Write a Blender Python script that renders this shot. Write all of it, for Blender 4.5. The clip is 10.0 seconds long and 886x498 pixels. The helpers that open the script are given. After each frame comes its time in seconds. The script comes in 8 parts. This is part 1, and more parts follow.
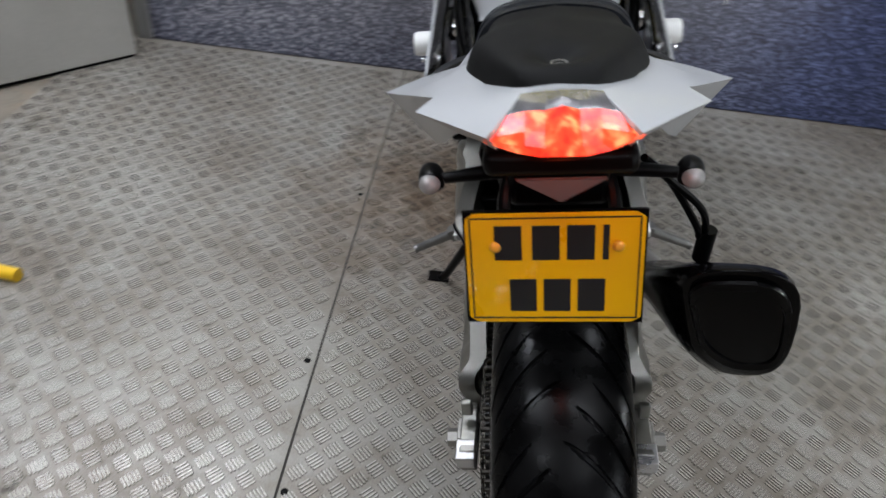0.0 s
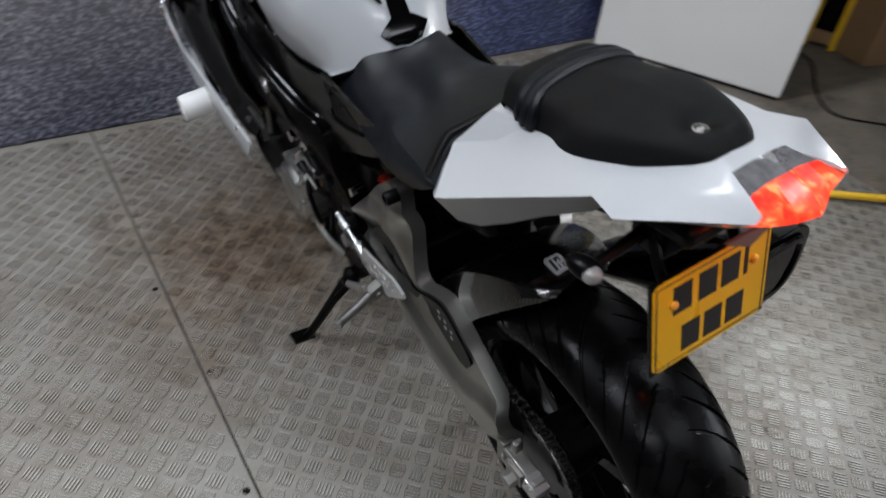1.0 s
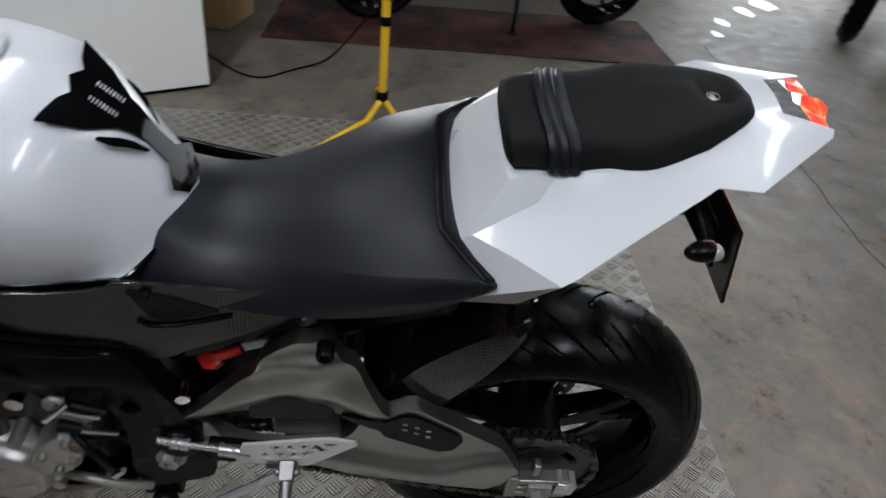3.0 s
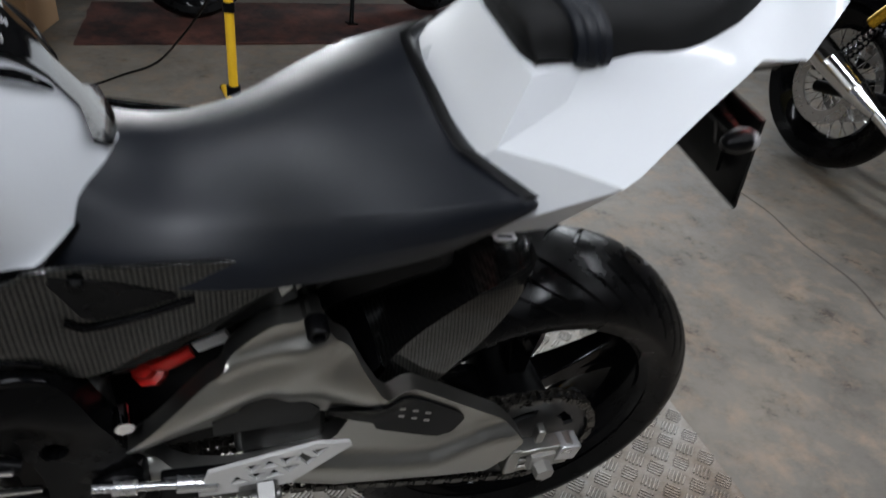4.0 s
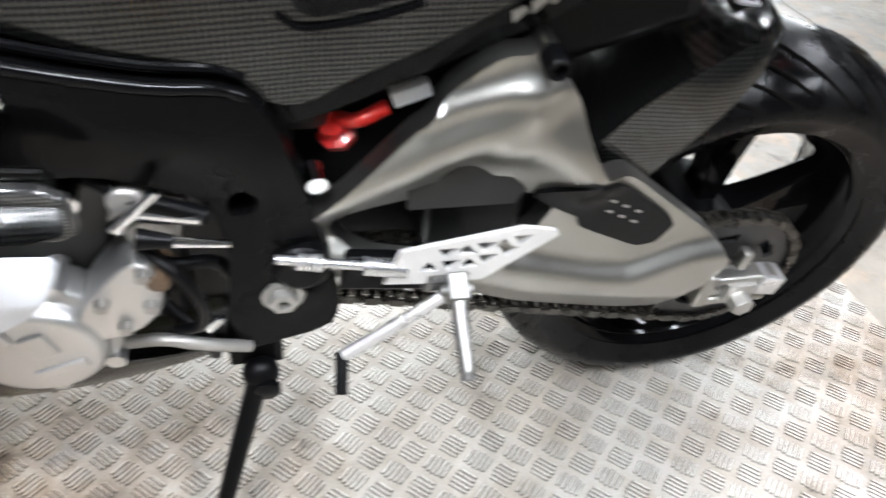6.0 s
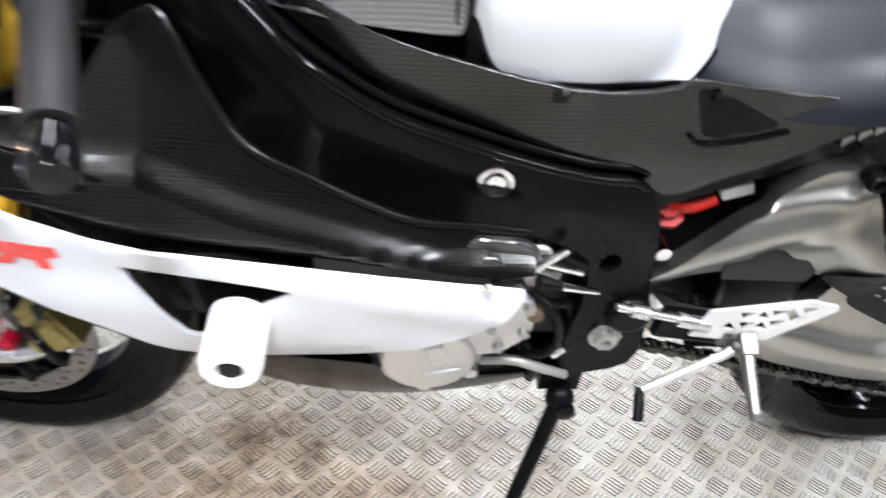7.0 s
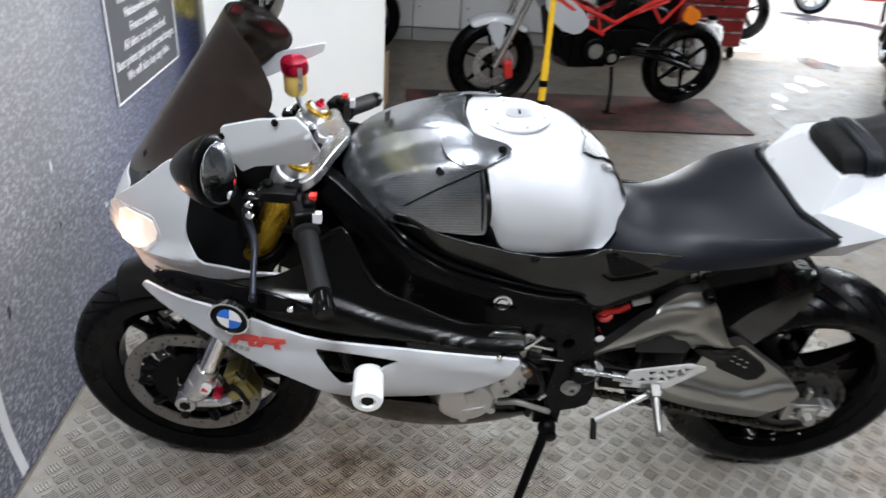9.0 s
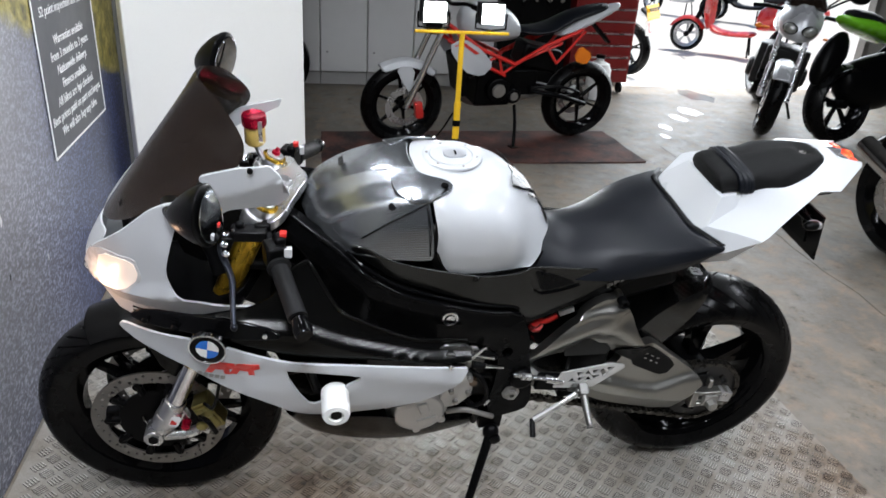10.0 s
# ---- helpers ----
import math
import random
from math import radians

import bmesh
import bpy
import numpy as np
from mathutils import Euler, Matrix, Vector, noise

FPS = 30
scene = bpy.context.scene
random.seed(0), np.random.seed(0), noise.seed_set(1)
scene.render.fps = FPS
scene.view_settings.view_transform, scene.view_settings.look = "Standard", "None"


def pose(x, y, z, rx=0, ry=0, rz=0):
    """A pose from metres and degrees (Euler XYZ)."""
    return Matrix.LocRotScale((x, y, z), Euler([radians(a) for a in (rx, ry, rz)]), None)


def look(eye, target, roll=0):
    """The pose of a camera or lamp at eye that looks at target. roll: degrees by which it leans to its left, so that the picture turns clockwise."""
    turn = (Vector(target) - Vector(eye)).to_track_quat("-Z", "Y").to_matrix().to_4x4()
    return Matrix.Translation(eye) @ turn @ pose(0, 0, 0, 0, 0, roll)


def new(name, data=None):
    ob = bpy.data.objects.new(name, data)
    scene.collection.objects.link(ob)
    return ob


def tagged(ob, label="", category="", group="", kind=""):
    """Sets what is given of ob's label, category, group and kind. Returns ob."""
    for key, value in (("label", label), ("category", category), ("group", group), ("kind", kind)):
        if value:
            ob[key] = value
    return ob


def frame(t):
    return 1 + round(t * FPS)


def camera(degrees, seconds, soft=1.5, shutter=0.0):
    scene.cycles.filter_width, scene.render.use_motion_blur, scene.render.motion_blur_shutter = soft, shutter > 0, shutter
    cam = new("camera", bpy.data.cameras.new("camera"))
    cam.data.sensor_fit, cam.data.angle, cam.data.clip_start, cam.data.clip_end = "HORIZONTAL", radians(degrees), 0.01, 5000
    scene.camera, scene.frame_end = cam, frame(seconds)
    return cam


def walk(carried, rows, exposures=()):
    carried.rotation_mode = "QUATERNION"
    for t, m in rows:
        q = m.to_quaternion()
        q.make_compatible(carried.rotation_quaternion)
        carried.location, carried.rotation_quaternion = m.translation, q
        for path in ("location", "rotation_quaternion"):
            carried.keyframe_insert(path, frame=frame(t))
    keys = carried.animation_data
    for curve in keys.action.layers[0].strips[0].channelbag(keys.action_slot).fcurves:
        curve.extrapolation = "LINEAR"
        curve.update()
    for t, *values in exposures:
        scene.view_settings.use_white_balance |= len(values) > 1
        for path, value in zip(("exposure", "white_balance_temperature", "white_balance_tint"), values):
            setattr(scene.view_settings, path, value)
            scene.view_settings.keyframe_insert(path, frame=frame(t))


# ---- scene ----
cam = camera(63.3, 10.0, 1.5, 0.5)
PATH = [
    (0, (-0.219, -0.708, 1.273), (-0.252, 0.827, -0.009), 6.6),
    (0.5, (-0.481, -0.668, 1.304), (0.001, 0.814, 0.05), 8.2),
    (1, (-0.717, -0.464, 1.324), (0.203, 0.781, 0.057), 7.1),
    (1.2, (-0.795, -0.392, 1.313), (0.304, 0.764, 0.107), 9.8),
    (1.5, (-0.906, -0.236, 1.337), (0.404, 0.634, 0.101), 9.7),
    (2, (-1.003, -0.041, 1.303), (0.523, 0.477, 0.119), 8.8),
    (2.5, (-0.964, 0.171, 1.307), (0.627, 0.285, 0.099), 8.2),
    (2.7, (-0.944, 0.232, 1.307), (0.677, 0.216, 0.135), 7.8),
    (3.8, (-0.839, 0.418, 1.174), (0.756, -0.153, 0.111), 5.6),
    (3.9, (-0.829, 0.448, 1.157), (0.758, -0.177, 0.112), 6.2),
    (4, (-0.805, 0.437, 1.121), (0.773, -0.169, 0.052), 6.5),
    (4.5, (-0.775, 0.428, 0.995), (0.789, -0.224, -0.068), 5.3),
    (5, (-0.759, 0.42, 0.899), (0.728, -0.246, -0.261), 6.3),
    (5.2, (-0.771, 0.418, 0.879), (0.722, -0.21, -0.294), 5.4),
    (6.3, (-0.759, 0.674, 0.904), (0.777, 0.299, -0.321), 5.6),
    (6.5, (-0.783, 0.733, 0.915), (0.791, 0.406, -0.275), 4.8),
    (6.9, (-0.879, 0.858, 0.97), (0.762, 0.645, -0.153), 5.4),
    (7.5, (-1.001, 0.958, 1.106), (0.643, 0.91, -0.032), 4.3),
    (8, (-1.162, 0.965, 1.195), (0.482, 0.956, 0.056), 5.2),
    (8.5, (-1.323, 0.939, 1.294), (0.4, 0.998, 0.281), 3.3),
    (9, (-1.441, 0.976, 1.387), (0.319, 0.847, 0.445), 3.7),
    (9.5, (-1.538, 1.036, 1.421), (0.22, 0.736, 0.516), 3.7),
    (10, (-1.61, 1.08, 1.449), (0.166, 0.701, 0.612), 3.8),
]
walk(cam, [(t, look(eye, target, roll)) for t, eye, target, roll in PATH], [(0.0, -0.6), (0.5, -0.56), (1.0, -0.75), (1.5, -0.88), (2.0, -0.67), (2.5, -0.74), (4.0, -0.42), (4.5, -0.06), (5.2, 0.52), (6.5, 1.68), (7.0, 1.6), (7.5, 1.38), (8.0, 0.8), (8.5, 0.49), (9.0, 0.2), (10.0, 0.0)])
# ---- world, light and exposure ----
world = bpy.data.worlds.new("sky")
scene.world = world
world.use_nodes = True
_nt = world.node_tree
_sky = _nt.nodes.new("ShaderNodeTexSky")
_sky.sky_type = 'NISHITA'
_sky.sun_disc = False
_sky.sun_elevation = radians(66)
_sky.sun_rotation = radians(60)
_nt.links.new(_sky.outputs[0], _nt.nodes["Background"].inputs[0])
_nt.nodes["Background"].inputs[1].default_value = 0.15


def lamp(name, kind, m, power, colour=(1, 1, 1), size=None, spot=None, angle=None):
    data = bpy.data.lights.new(name, kind)
    data.energy, data.color = power, colour
    if kind == 'AREA':
        data.shape, data.size, data.size_y = 'RECTANGLE', size[0], size[1]
    if kind == 'SPOT':
        data.spot_size, data.spot_blend, data.shadow_soft_size = radians(spot), 0.7, size
    if angle:
        data.angle = radians(angle)
    ob = new(name, data)
    ob.matrix_world = m
    return ob


lamp("sun", 'SUN', look((8.5, -10, 17), (5.5, -3, 0)), 5.0, (1, 0.95, 0.88), angle=0.6)
lamp("doorway_daylight", 'AREA', look((5.22, -3.4, 1.45), (3.4, -2.3, 0.0)), 150, (0.90, 0.95, 1.0), (2.8, 2.6))
for _x, _powers in ((-1.8, (32, 46, 98)), (0.6, (28, 24, 32))):
    for _y, _p in zip((-2.6, -0.7, 1.2), _powers):
        lamp("ceiling_tube_light", 'AREA', pose(_x, _y, 2.9), _p, (0.88, 0.93, 1.03), (1.5, 0.2))
for _y in (0.455, 0.175):
    lamp("work_light_beam", 'SPOT', look((1.82, _y, 1.05), (-0.5, _y + 0.3, 0.6)), 24, (0.93, 0.97, 1.0), 0.05, 150)

# the motorcycle's own lit lamps
_lean = pose(0.037, 0, 0, 0, -10.5, 0)
lamp("rear_light_glow", 'POINT', _lean @ pose(0, -0.250, 0.985), 0.36, (1.0, 0.10, 0.03)).data.shadow_soft_size = 0.012
lamp("headlamp_glow", 'POINT', _lean @ pose(-0.150, 1.505, 0.785), 0.38, (1.0, 0.60, 0.38)).data.shadow_soft_size = 0.010

# ---- materials ----


def nodes_of(name):
    m = bpy.data.materials.new(name)
    m.use_nodes = True
    return m, m.node_tree, m.node_tree.nodes["Principled BSDF"]


def link(nt, a, b):
    nt.links.new(a, b)


def noise_node(nt, scale, detail=4, rough=0.55, co=None):
    n = nt.nodes.new("ShaderNodeTexNoise")
    n.inputs["Scale"].default_value, n.inputs["Detail"].default_value, n.inputs["Roughness"].default_value = scale, detail, rough
    if co is None:
        co = nt.nodes.new("ShaderNodeTexCoord").outputs["Object"]
    link(nt, co, n.inputs["Vector"])
    return n


def ramp_node(nt, fac, stops):
    r = nt.nodes.new("ShaderNodeValToRGB")
    while len(r.color_ramp.elements) < len(stops):
        r.color_ramp.elements.new(0.5)
    for e, (p, c) in zip(r.color_ramp.elements, stops):
        e.position, e.color = p, (*c, 1) if len(c) == 3 else c
    link(nt, fac, r.inputs[0])
    return r


def shade(c, k):
    return tuple(min(1.0, v * k) for v in c)


def surface(name, colour, rough=0.5, metal=0.0, vary=0.12, big=3.0, grain=120.0, bump=0.0, bump_dist=0.001, coat=0.0, spec=0.5, rough_vary=0.08, grain_bump=None):
    """A plain surface with broad stains, fine grain and slight relief."""
    m, nt, b = nodes_of(name)
    co = nt.nodes.new("ShaderNodeTexCoord").outputs["Object"]
    wide, fine = noise_node(nt, big, 5, 0.6, co), noise_node(nt, grain, 3, 0.6, co)
    add = nt.nodes.new("ShaderNodeMath")
    add.operation = 'MULTIPLY_ADD'
    link(nt, fine.outputs["Fac"], add.inputs[0])
    add.inputs[1].default_value = 0.35
    link(nt, wide.outputs["Fac"], add.inputs[2])
    r = ramp_node(nt, add.outputs[0], [(0.35, shade(colour, 1 - vary)), (0.95, shade(colour, 1 + vary))])
    link(nt, r.outputs[0], b.inputs["Base Color"])
    mr = nt.nodes.new("ShaderNodeMapRange")
    link(nt, wide.outputs["Fac"], mr.inputs[0])
    mr.inputs[1].default_value, mr.inputs[2].default_value = 0.3, 0.7
    mr.inputs[3].default_value, mr.inputs[4].default_value = max(0.02, rough - rough_vary), min(1, rough + rough_vary)
    link(nt, mr.outputs[0], b.inputs["Roughness"])
    b.inputs["Metallic"].default_value = metal
    b.inputs["Specular IOR Level"].default_value = spec
    if coat:
        b.inputs["Coat Weight"].default_value, b.inputs["Coat Roughness"].default_value = coat, 0.04
    if bump:
        bp = nt.nodes.new("ShaderNodeBump")
        bp.inputs["Strength"].default_value, bp.inputs["Distance"].default_value = bump, bump_dist
        link(nt, (noise_node(nt, grain_bump, 2, 0.5, co) if grain_bump else fine).outputs["Fac"], bp.inputs["Height"])
        link(nt, bp.outputs[0], b.inputs["Normal"])
    return m


def glow(name, colour, strength, base=None):
    m, nt, b = nodes_of(name)
    b.inputs["Base Color"].default_value = (*(base or colour), 1)
    b.inputs["Emission Color"].default_value = (*colour, 1)
    b.inputs["Emission Strength"].default_value = strength
    b.inputs["Roughness"].default_value = 0.25
    return m


def glass(name, colour, rough=0.03, ior=1.45, alpha=1.0):
    m, nt, b = nodes_of(name)
    b.inputs["Base Color"].default_value = (*colour, 1)
    b.inputs["Transmission Weight"].default_value = 1.0
    b.inputs["Roughness"].default_value, b.inputs["IOR"].default_value = rough, ior
    b.inputs["Alpha"].default_value = alpha
    return m


def carbon(name, lo, hi, cell=400.0, lay='side', rough=0.3, metal=0.6, coat=0.8, tint=(1.0, 1.0, 0.95)):
    """Woven carbon fibre under clear lacquer; the cloth lies on the side or wraps over the top."""
    m, nt, b = nodes_of(name)
    co = nt.nodes.new("ShaderNodeTexCoord").outputs["Object"]
    sp, cb = nt.nodes.new("ShaderNodeSeparateXYZ"), nt.nodes.new("ShaderNodeCombineXYZ")
    link(nt, co, sp.inputs[0])
    u, v = 1, 2
    link(nt, sp.outputs[u], cb.inputs[0])
    link(nt, sp.outputs[v], cb.inputs[1])
    if lay == 'arc':
        side, run = [nt.nodes.new("ShaderNodeMath") for _ in range(2)]
        side.operation, run.operation = 'ABSOLUTE', 'SUBTRACT'
        link(nt, sp.outputs[0], side.inputs[0])
        link(nt, side.outputs[0], run.inputs[0])
        link(nt, sp.outputs[2], run.inputs[1])
        link(nt, run.outputs[0], cb.inputs[1])
    cb.inputs[2].default_value = 0.0003
    mp = nt.nodes.new("ShaderNodeMapping")
    mp.inputs["Rotation"].default_value = (0, 0, radians(45))
    mp.inputs["Scale"].default_value = (1, 0.58 if lay == 'arc' else 1, 1)
    link(nt, cb.outputs[0], mp.inputs["Vector"])
    ch = nt.nodes.new("ShaderNodeTexChecker")
    ch.inputs["Scale"].default_value = cell
    ch.inputs["Color1"].default_value, ch.inputs["Color2"].default_value = (lo, lo, lo, 1), (hi * tint[0], hi * tint[1], hi * tint[2], 1)
    link(nt, mp.outputs[0], ch.inputs["Vector"])
    wide = noise_node(nt, 14, 3, 0.5, co)
    mix = nt.nodes.new("ShaderNodeMix")
    mix.data_type, mix.blend_type = 'RGBA', 'MULTIPLY'
    mix.inputs[0].default_value = 0.5
    link(nt, ch.outputs[0], mix.inputs[6])
    link(nt, wide.outputs["Fac"], mix.inputs[7])
    link(nt, mix.outputs[2], b.inputs["Base Color"])
    b.inputs["Roughness"].default_value, b.inputs["Metallic"].default_value = rough, metal
    b.inputs["Specular IOR Level"].default_value = 0.15
    b.inputs["Coat Weight"].default_value, b.inputs["Coat Roughness"].default_value = coat, 0.07
    return m


WHITE = surface("pearl_white_paint", (0.47, 0.483, 0.496), 0.30, 0, 0.03, 2.0, 300, coat=0.4, rough_vary=0.04)
GLOSS = surface("gloss_black_paint", (0.0018, 0.0018, 0.002), 0.14, 0, 0.2, 4, 200, coat=0.13, spec=0.05, rough_vary=0.06)
SPARBLACK = surface("satin_black_frame_paint", (0.0018, 0.0018, 0.0019), 0.26, 0, 0.2, 5, 300, bump=0.03, coat=0.04, spec=0.04, rough_vary=0.05)
BLACK = surface("satin_black_plastic", (0.002, 0.002, 0.0022), 0.32, 0, 0.25, 6, 300, bump=0.15, spec=0.1)
MATT = surface("matt_black_metal", (0.0016, 0.0016, 0.0018), 0.36, 0, 0.3, 9, 250, bump=0.1, spec=0.08)
VINYL = surface("grained_black_vinyl", (0.0046, 0.0056, 0.0080), 0.41, 0, 0.15, 8, 900, bump=0.2, bump_dist=0.0005, spec=0.22)
SUEDE = surface("soft_black_seat_cloth", (0.004, 0.004, 0.004), 0.65, 0, 0.2, 8, 1400, bump=0.4, bump_dist=0.0006, spec=0.15)
RUBBER = surface("tyre_rubber", (0.0022, 0.0022, 0.0023), 0.31, 0, 0.6, 14, 160, bump=0.3, bump_dist=0.0006, rough_vary=0.18, spec=0.11)
COVERALU = surface("bare_cast_cover", (0.46, 0.455, 0.44), 0.36, 0.85, 0.1, 9, 500, bump=0.12, bump_dist=0.0004)
SHADED_CAST = surface("shaded_recess_casting", (0.018, 0.018, 0.017), 0.45, 0.5, 0.2, 9, 400, bump=0.1)
CAST = surface("cast_aluminium", (0.31, 0.305, 0.282), 0.34, 1.0, 0.06, 5, 700, bump=0.12, bump_dist=0.0004)
ALU = surface("machined_aluminium", (0.54, 0.54, 0.54), 0.28, 0.9, 0.08, 12, 500, bump=0.05)
PEGALU = surface("worn_bright_aluminium", (0.20, 0.197, 0.188), 0.42, 0.95, 0.2, 30, 500, bump=0.05)
CHROME = surface("polished_chrome", (0.75, 0.75, 0.76), 0.08, 1.0, 0.04, 10, 200, rough_vary=0.03)
GREYMETAL = surface("engine_grey_metal", (0.30, 0.29, 0.27), 0.42, 0.7, 0.2, 20, 400, bump=0.15)
CHAINST = surface("oily_chain_steel", (0.05, 0.046, 0.040), 0.30, 0.9, 0.5, 60, 300)
SPROCK = surface("black_sprocket_steel", (0.012, 0.012, 0.012), 0.35, 0.4, 0.3, 30, 300)
CARBON = carbon("woven_carbon", 0.024, 0.088, 290, 'side', 0.26, 0.96, 0.05)
CARBOND = carbon("dark_woven_carbon", 0.012, 0.038, 420, 'arc', 0.22, 0.92, 0.10)
SATIN = surface("satin_aluminium", (0.56, 0.555, 0.54), 0.42, 0.45, 0.06, 12, 500, bump=0.05)
CARBON2 = carbon("fine_woven_carbon", 0.02, 0.09)
CARBONT = carbon("silvered_carbon", 0.21, 0.42, 400, 'arc', 0.25, 0.9, 0.2, (0.92, 0.99, 1.07))
CARBONW = carbon("hugger_carbon", 0.034, 0.12, 310, 'side', 0.20, 0.95, 0.5)
GOLD = surface("gold_anodised", (0.55, 0.33, 0.03), 0.25, 0.9, 0.1, 12, 300)
DISCST = surface("worn_disc_steel", (0.22, 0.212, 0.20), 0.34, 0.9, 0.15, 30, 300)
BRASS = surface("caliper_gold", (0.26, 0.22, 0.08), 0.35, 0.8, 0.2, 20, 300)
REDANO = surface("red_anodised", (0.40, 0.005, 0.03), 0.25, 0.7, 0.1, 12, 300)
RED = surface("red_paint", (0.55, 0.02, 0.015), 0.3, 0, 0.1, 6, 300, coat=0.5)
ORANGE = surface("orange_plastic", (0.8, 0.2, 0.01), 0.4)
NYLON = surface("white_nylon", (0.78, 0.78, 0.76), 0.45, 0, 0.04, 10, 300)
PLATEYEL = surface("reflective_yellow", (0.78, 0.42, 0.0), 0.3, 0, 0.05, 6, 900, coat=0.3)
INK = surface("black_print", (0.012, 0.012, 0.012), 0.4)
YELLOW = surface("yellow_enamel", (0.75, 0.45, 0.015), 0.4, 0, 0.12, 8, 200, bump=0.05)
SCREEN = surface("smoked_perspex", (0.014, 0.0085, 0.006), 0.10, 0, 0.1, 3, 60, spec=0.25, rough_vary=0.03)
SCREEN.node_tree.nodes["Principled BSDF"].inputs["Alpha"].default_value = 0.90
CLEARLENS = glass("clear_lens", (0.92, 0.93, 0.95), 0.05, 1.3)
REDLENS = glow("red_lens_lit", (1.0, 0.07, 0.025), 1.9, (0.5, 0.01, 0.01))
_n = REDLENS.node_tree
_r = ramp_node(_n, noise_node(_n, 60, 2, 0.5).outputs["Fac"], [(0.38, (0.80, 0.03, 0.012)), (0.56, (1.0, 0.10, 0.03)), (0.70, (1.0, 0.42, 0.16))])
link(_n, _r.outputs[0], _n.nodes["Principled BSDF"].inputs["Emission Color"])
HEADLIT = glow("headlamp_lit", (1.0, 0.84, 0.72), 0.13)
FLOOD = glow("floodlight_face", (0.9, 0.96, 1.0), 30.0)
MIRROR = surface("mirror_glass", (0.8, 0.82, 0.84), 0.03, 1.0, 0.01, 2, 10, rough_vary=0.01)
BLUE = surface("blue_enamel", (0.02, 0.16, 0.62), 0.25, 0, 0.05)
AMBERFLUID = surface("amber_fluid_pot", (0.65, 0.45, 0.12), 0.3, 0, 0.1)
GREENP = surface("lime_green_paint", (0.16, 0.5, 0.02), 0.25, 0, 0.08, 4, 200, coat=0.6)
SILVERP = surface("silver_paint", (0.5, 0.51, 0.53), 0.3, 0.4, 0.05, 4, 200, coat=0.5)
BROWNMUD = surface("dusty_black_engine", (0.006, 0.0055, 0.005), 0.45, 0.1, 0.5, 15, 200, bump=0.2)

# ---- mesh helpers ----


def finish(bm, angle=38):
    bmesh.ops.recalc_face_normals(bm, faces=bm.faces)
    lim = radians(angle)
    for f in bm.faces:
        f.smooth = True
    for e in bm.edges:
        e.smooth = len(e.link_faces) == 2 and e.calc_face_angle(0) < lim


def part(name, bm, material, parent=None, label="", sub=0, solid=0, bevel=0, angle=38, fix=True):
    """One mesh object under a thing or a part."""
    if fix:
        finish(bm, angle)
    me = bpy.data.meshes.new(name)
    bm.to_mesh(me)
    bm.free()
    me.materials.append(material)
    ob = new(name, me)
    if parent is not None:
        ob.parent = parent
    if solid:
        md = ob.modifiers.new("solid", 'SOLIDIFY')
        md.thickness, md.offset = solid, 0
    if bevel:
        md = ob.modifiers.new("bevel", 'BEVEL')
        md.width, md.segments, md.limit_method, md.angle_limit = bevel, 2, 'ANGLE', radians(40)
    if sub:
        md = ob.modifiers.new("sub", 'SUBSURF')
        md.levels = md.render_levels = sub
    if label:
        ob["label"] = label
    return ob


def thing(name, m, label, category, group="", kind=""):
    e = new(name)
    e.empty_display_size = 0.1
    e.matrix_world = m
    return tagged(e, label, category, group, kind)


def nb():
    return bmesh.new()


def box(bm, c, s, m=None):
    mm = Matrix.Translation(c) @ (m or Matrix()) @ Matrix.Diagonal((*s, 1))
    return bmesh.ops.create_cube(bm, size=1, matrix=mm)["verts"]


def cyl(bm, a, b, r, r2=None, n=20, caps=True):
    a, b = Vector(a), Vector(b)
    d = b - a
    m = Matrix.Translation((a + b) / 2) @ d.to_track_quat("Z", "Y").to_matrix().to_4x4()
    return bmesh.ops.create_cone(bm, cap_ends=caps, segments=n, radius1=r, radius2=r if r2 is None else r2, depth=d.length, matrix=m)["verts"]


def ball(bm, c, s, m=None, u=20, v=12):
    mm = Matrix.Translation(c) @ (m or Matrix()) @ Matrix.Diagonal((*s, 1))
    return bmesh.ops.create_uvsphere(bm, u_segments=u, v_segments=v, radius=1, matrix=mm)["verts"]


def rings(bm, rows, closed=True, caps=True):
    """Quads between successive rings of points."""
    vs = [[bm.verts.new(p) for p in row] for row in rows]
    n = len(vs[0])
    for a, b in zip(vs, vs[1:]):
        for k in range(n if closed else n - 1):
            q = (a[k], a[(k + 1) % n], b[(k + 1) % n], b[k])
            bm.faces.new(q)
    if caps and closed:
        bm.faces.new(vs[0][::-1])
        bm.faces.new(vs[-1])
    return vs


def spline(pts, n=6):
    """A smooth line through the points."""
    p = [Vector(v) for v in pts]
    p = [p[0] * 2 - p[1]] + p + [p[-1] * 2 - p[-2]]
    out = []
    for a, b, c, d in zip(p, p[1:], p[2:], p[3:]):
        for k in range(n):
            t = k / n
            out.append(0.5 * (2 * b + (c - a) * t + (2 * a - 5 * b + 4 * c - d) * t * t + (3 * b - a - 3 * c + d) * t ** 3))
    return out + [p[-2]]


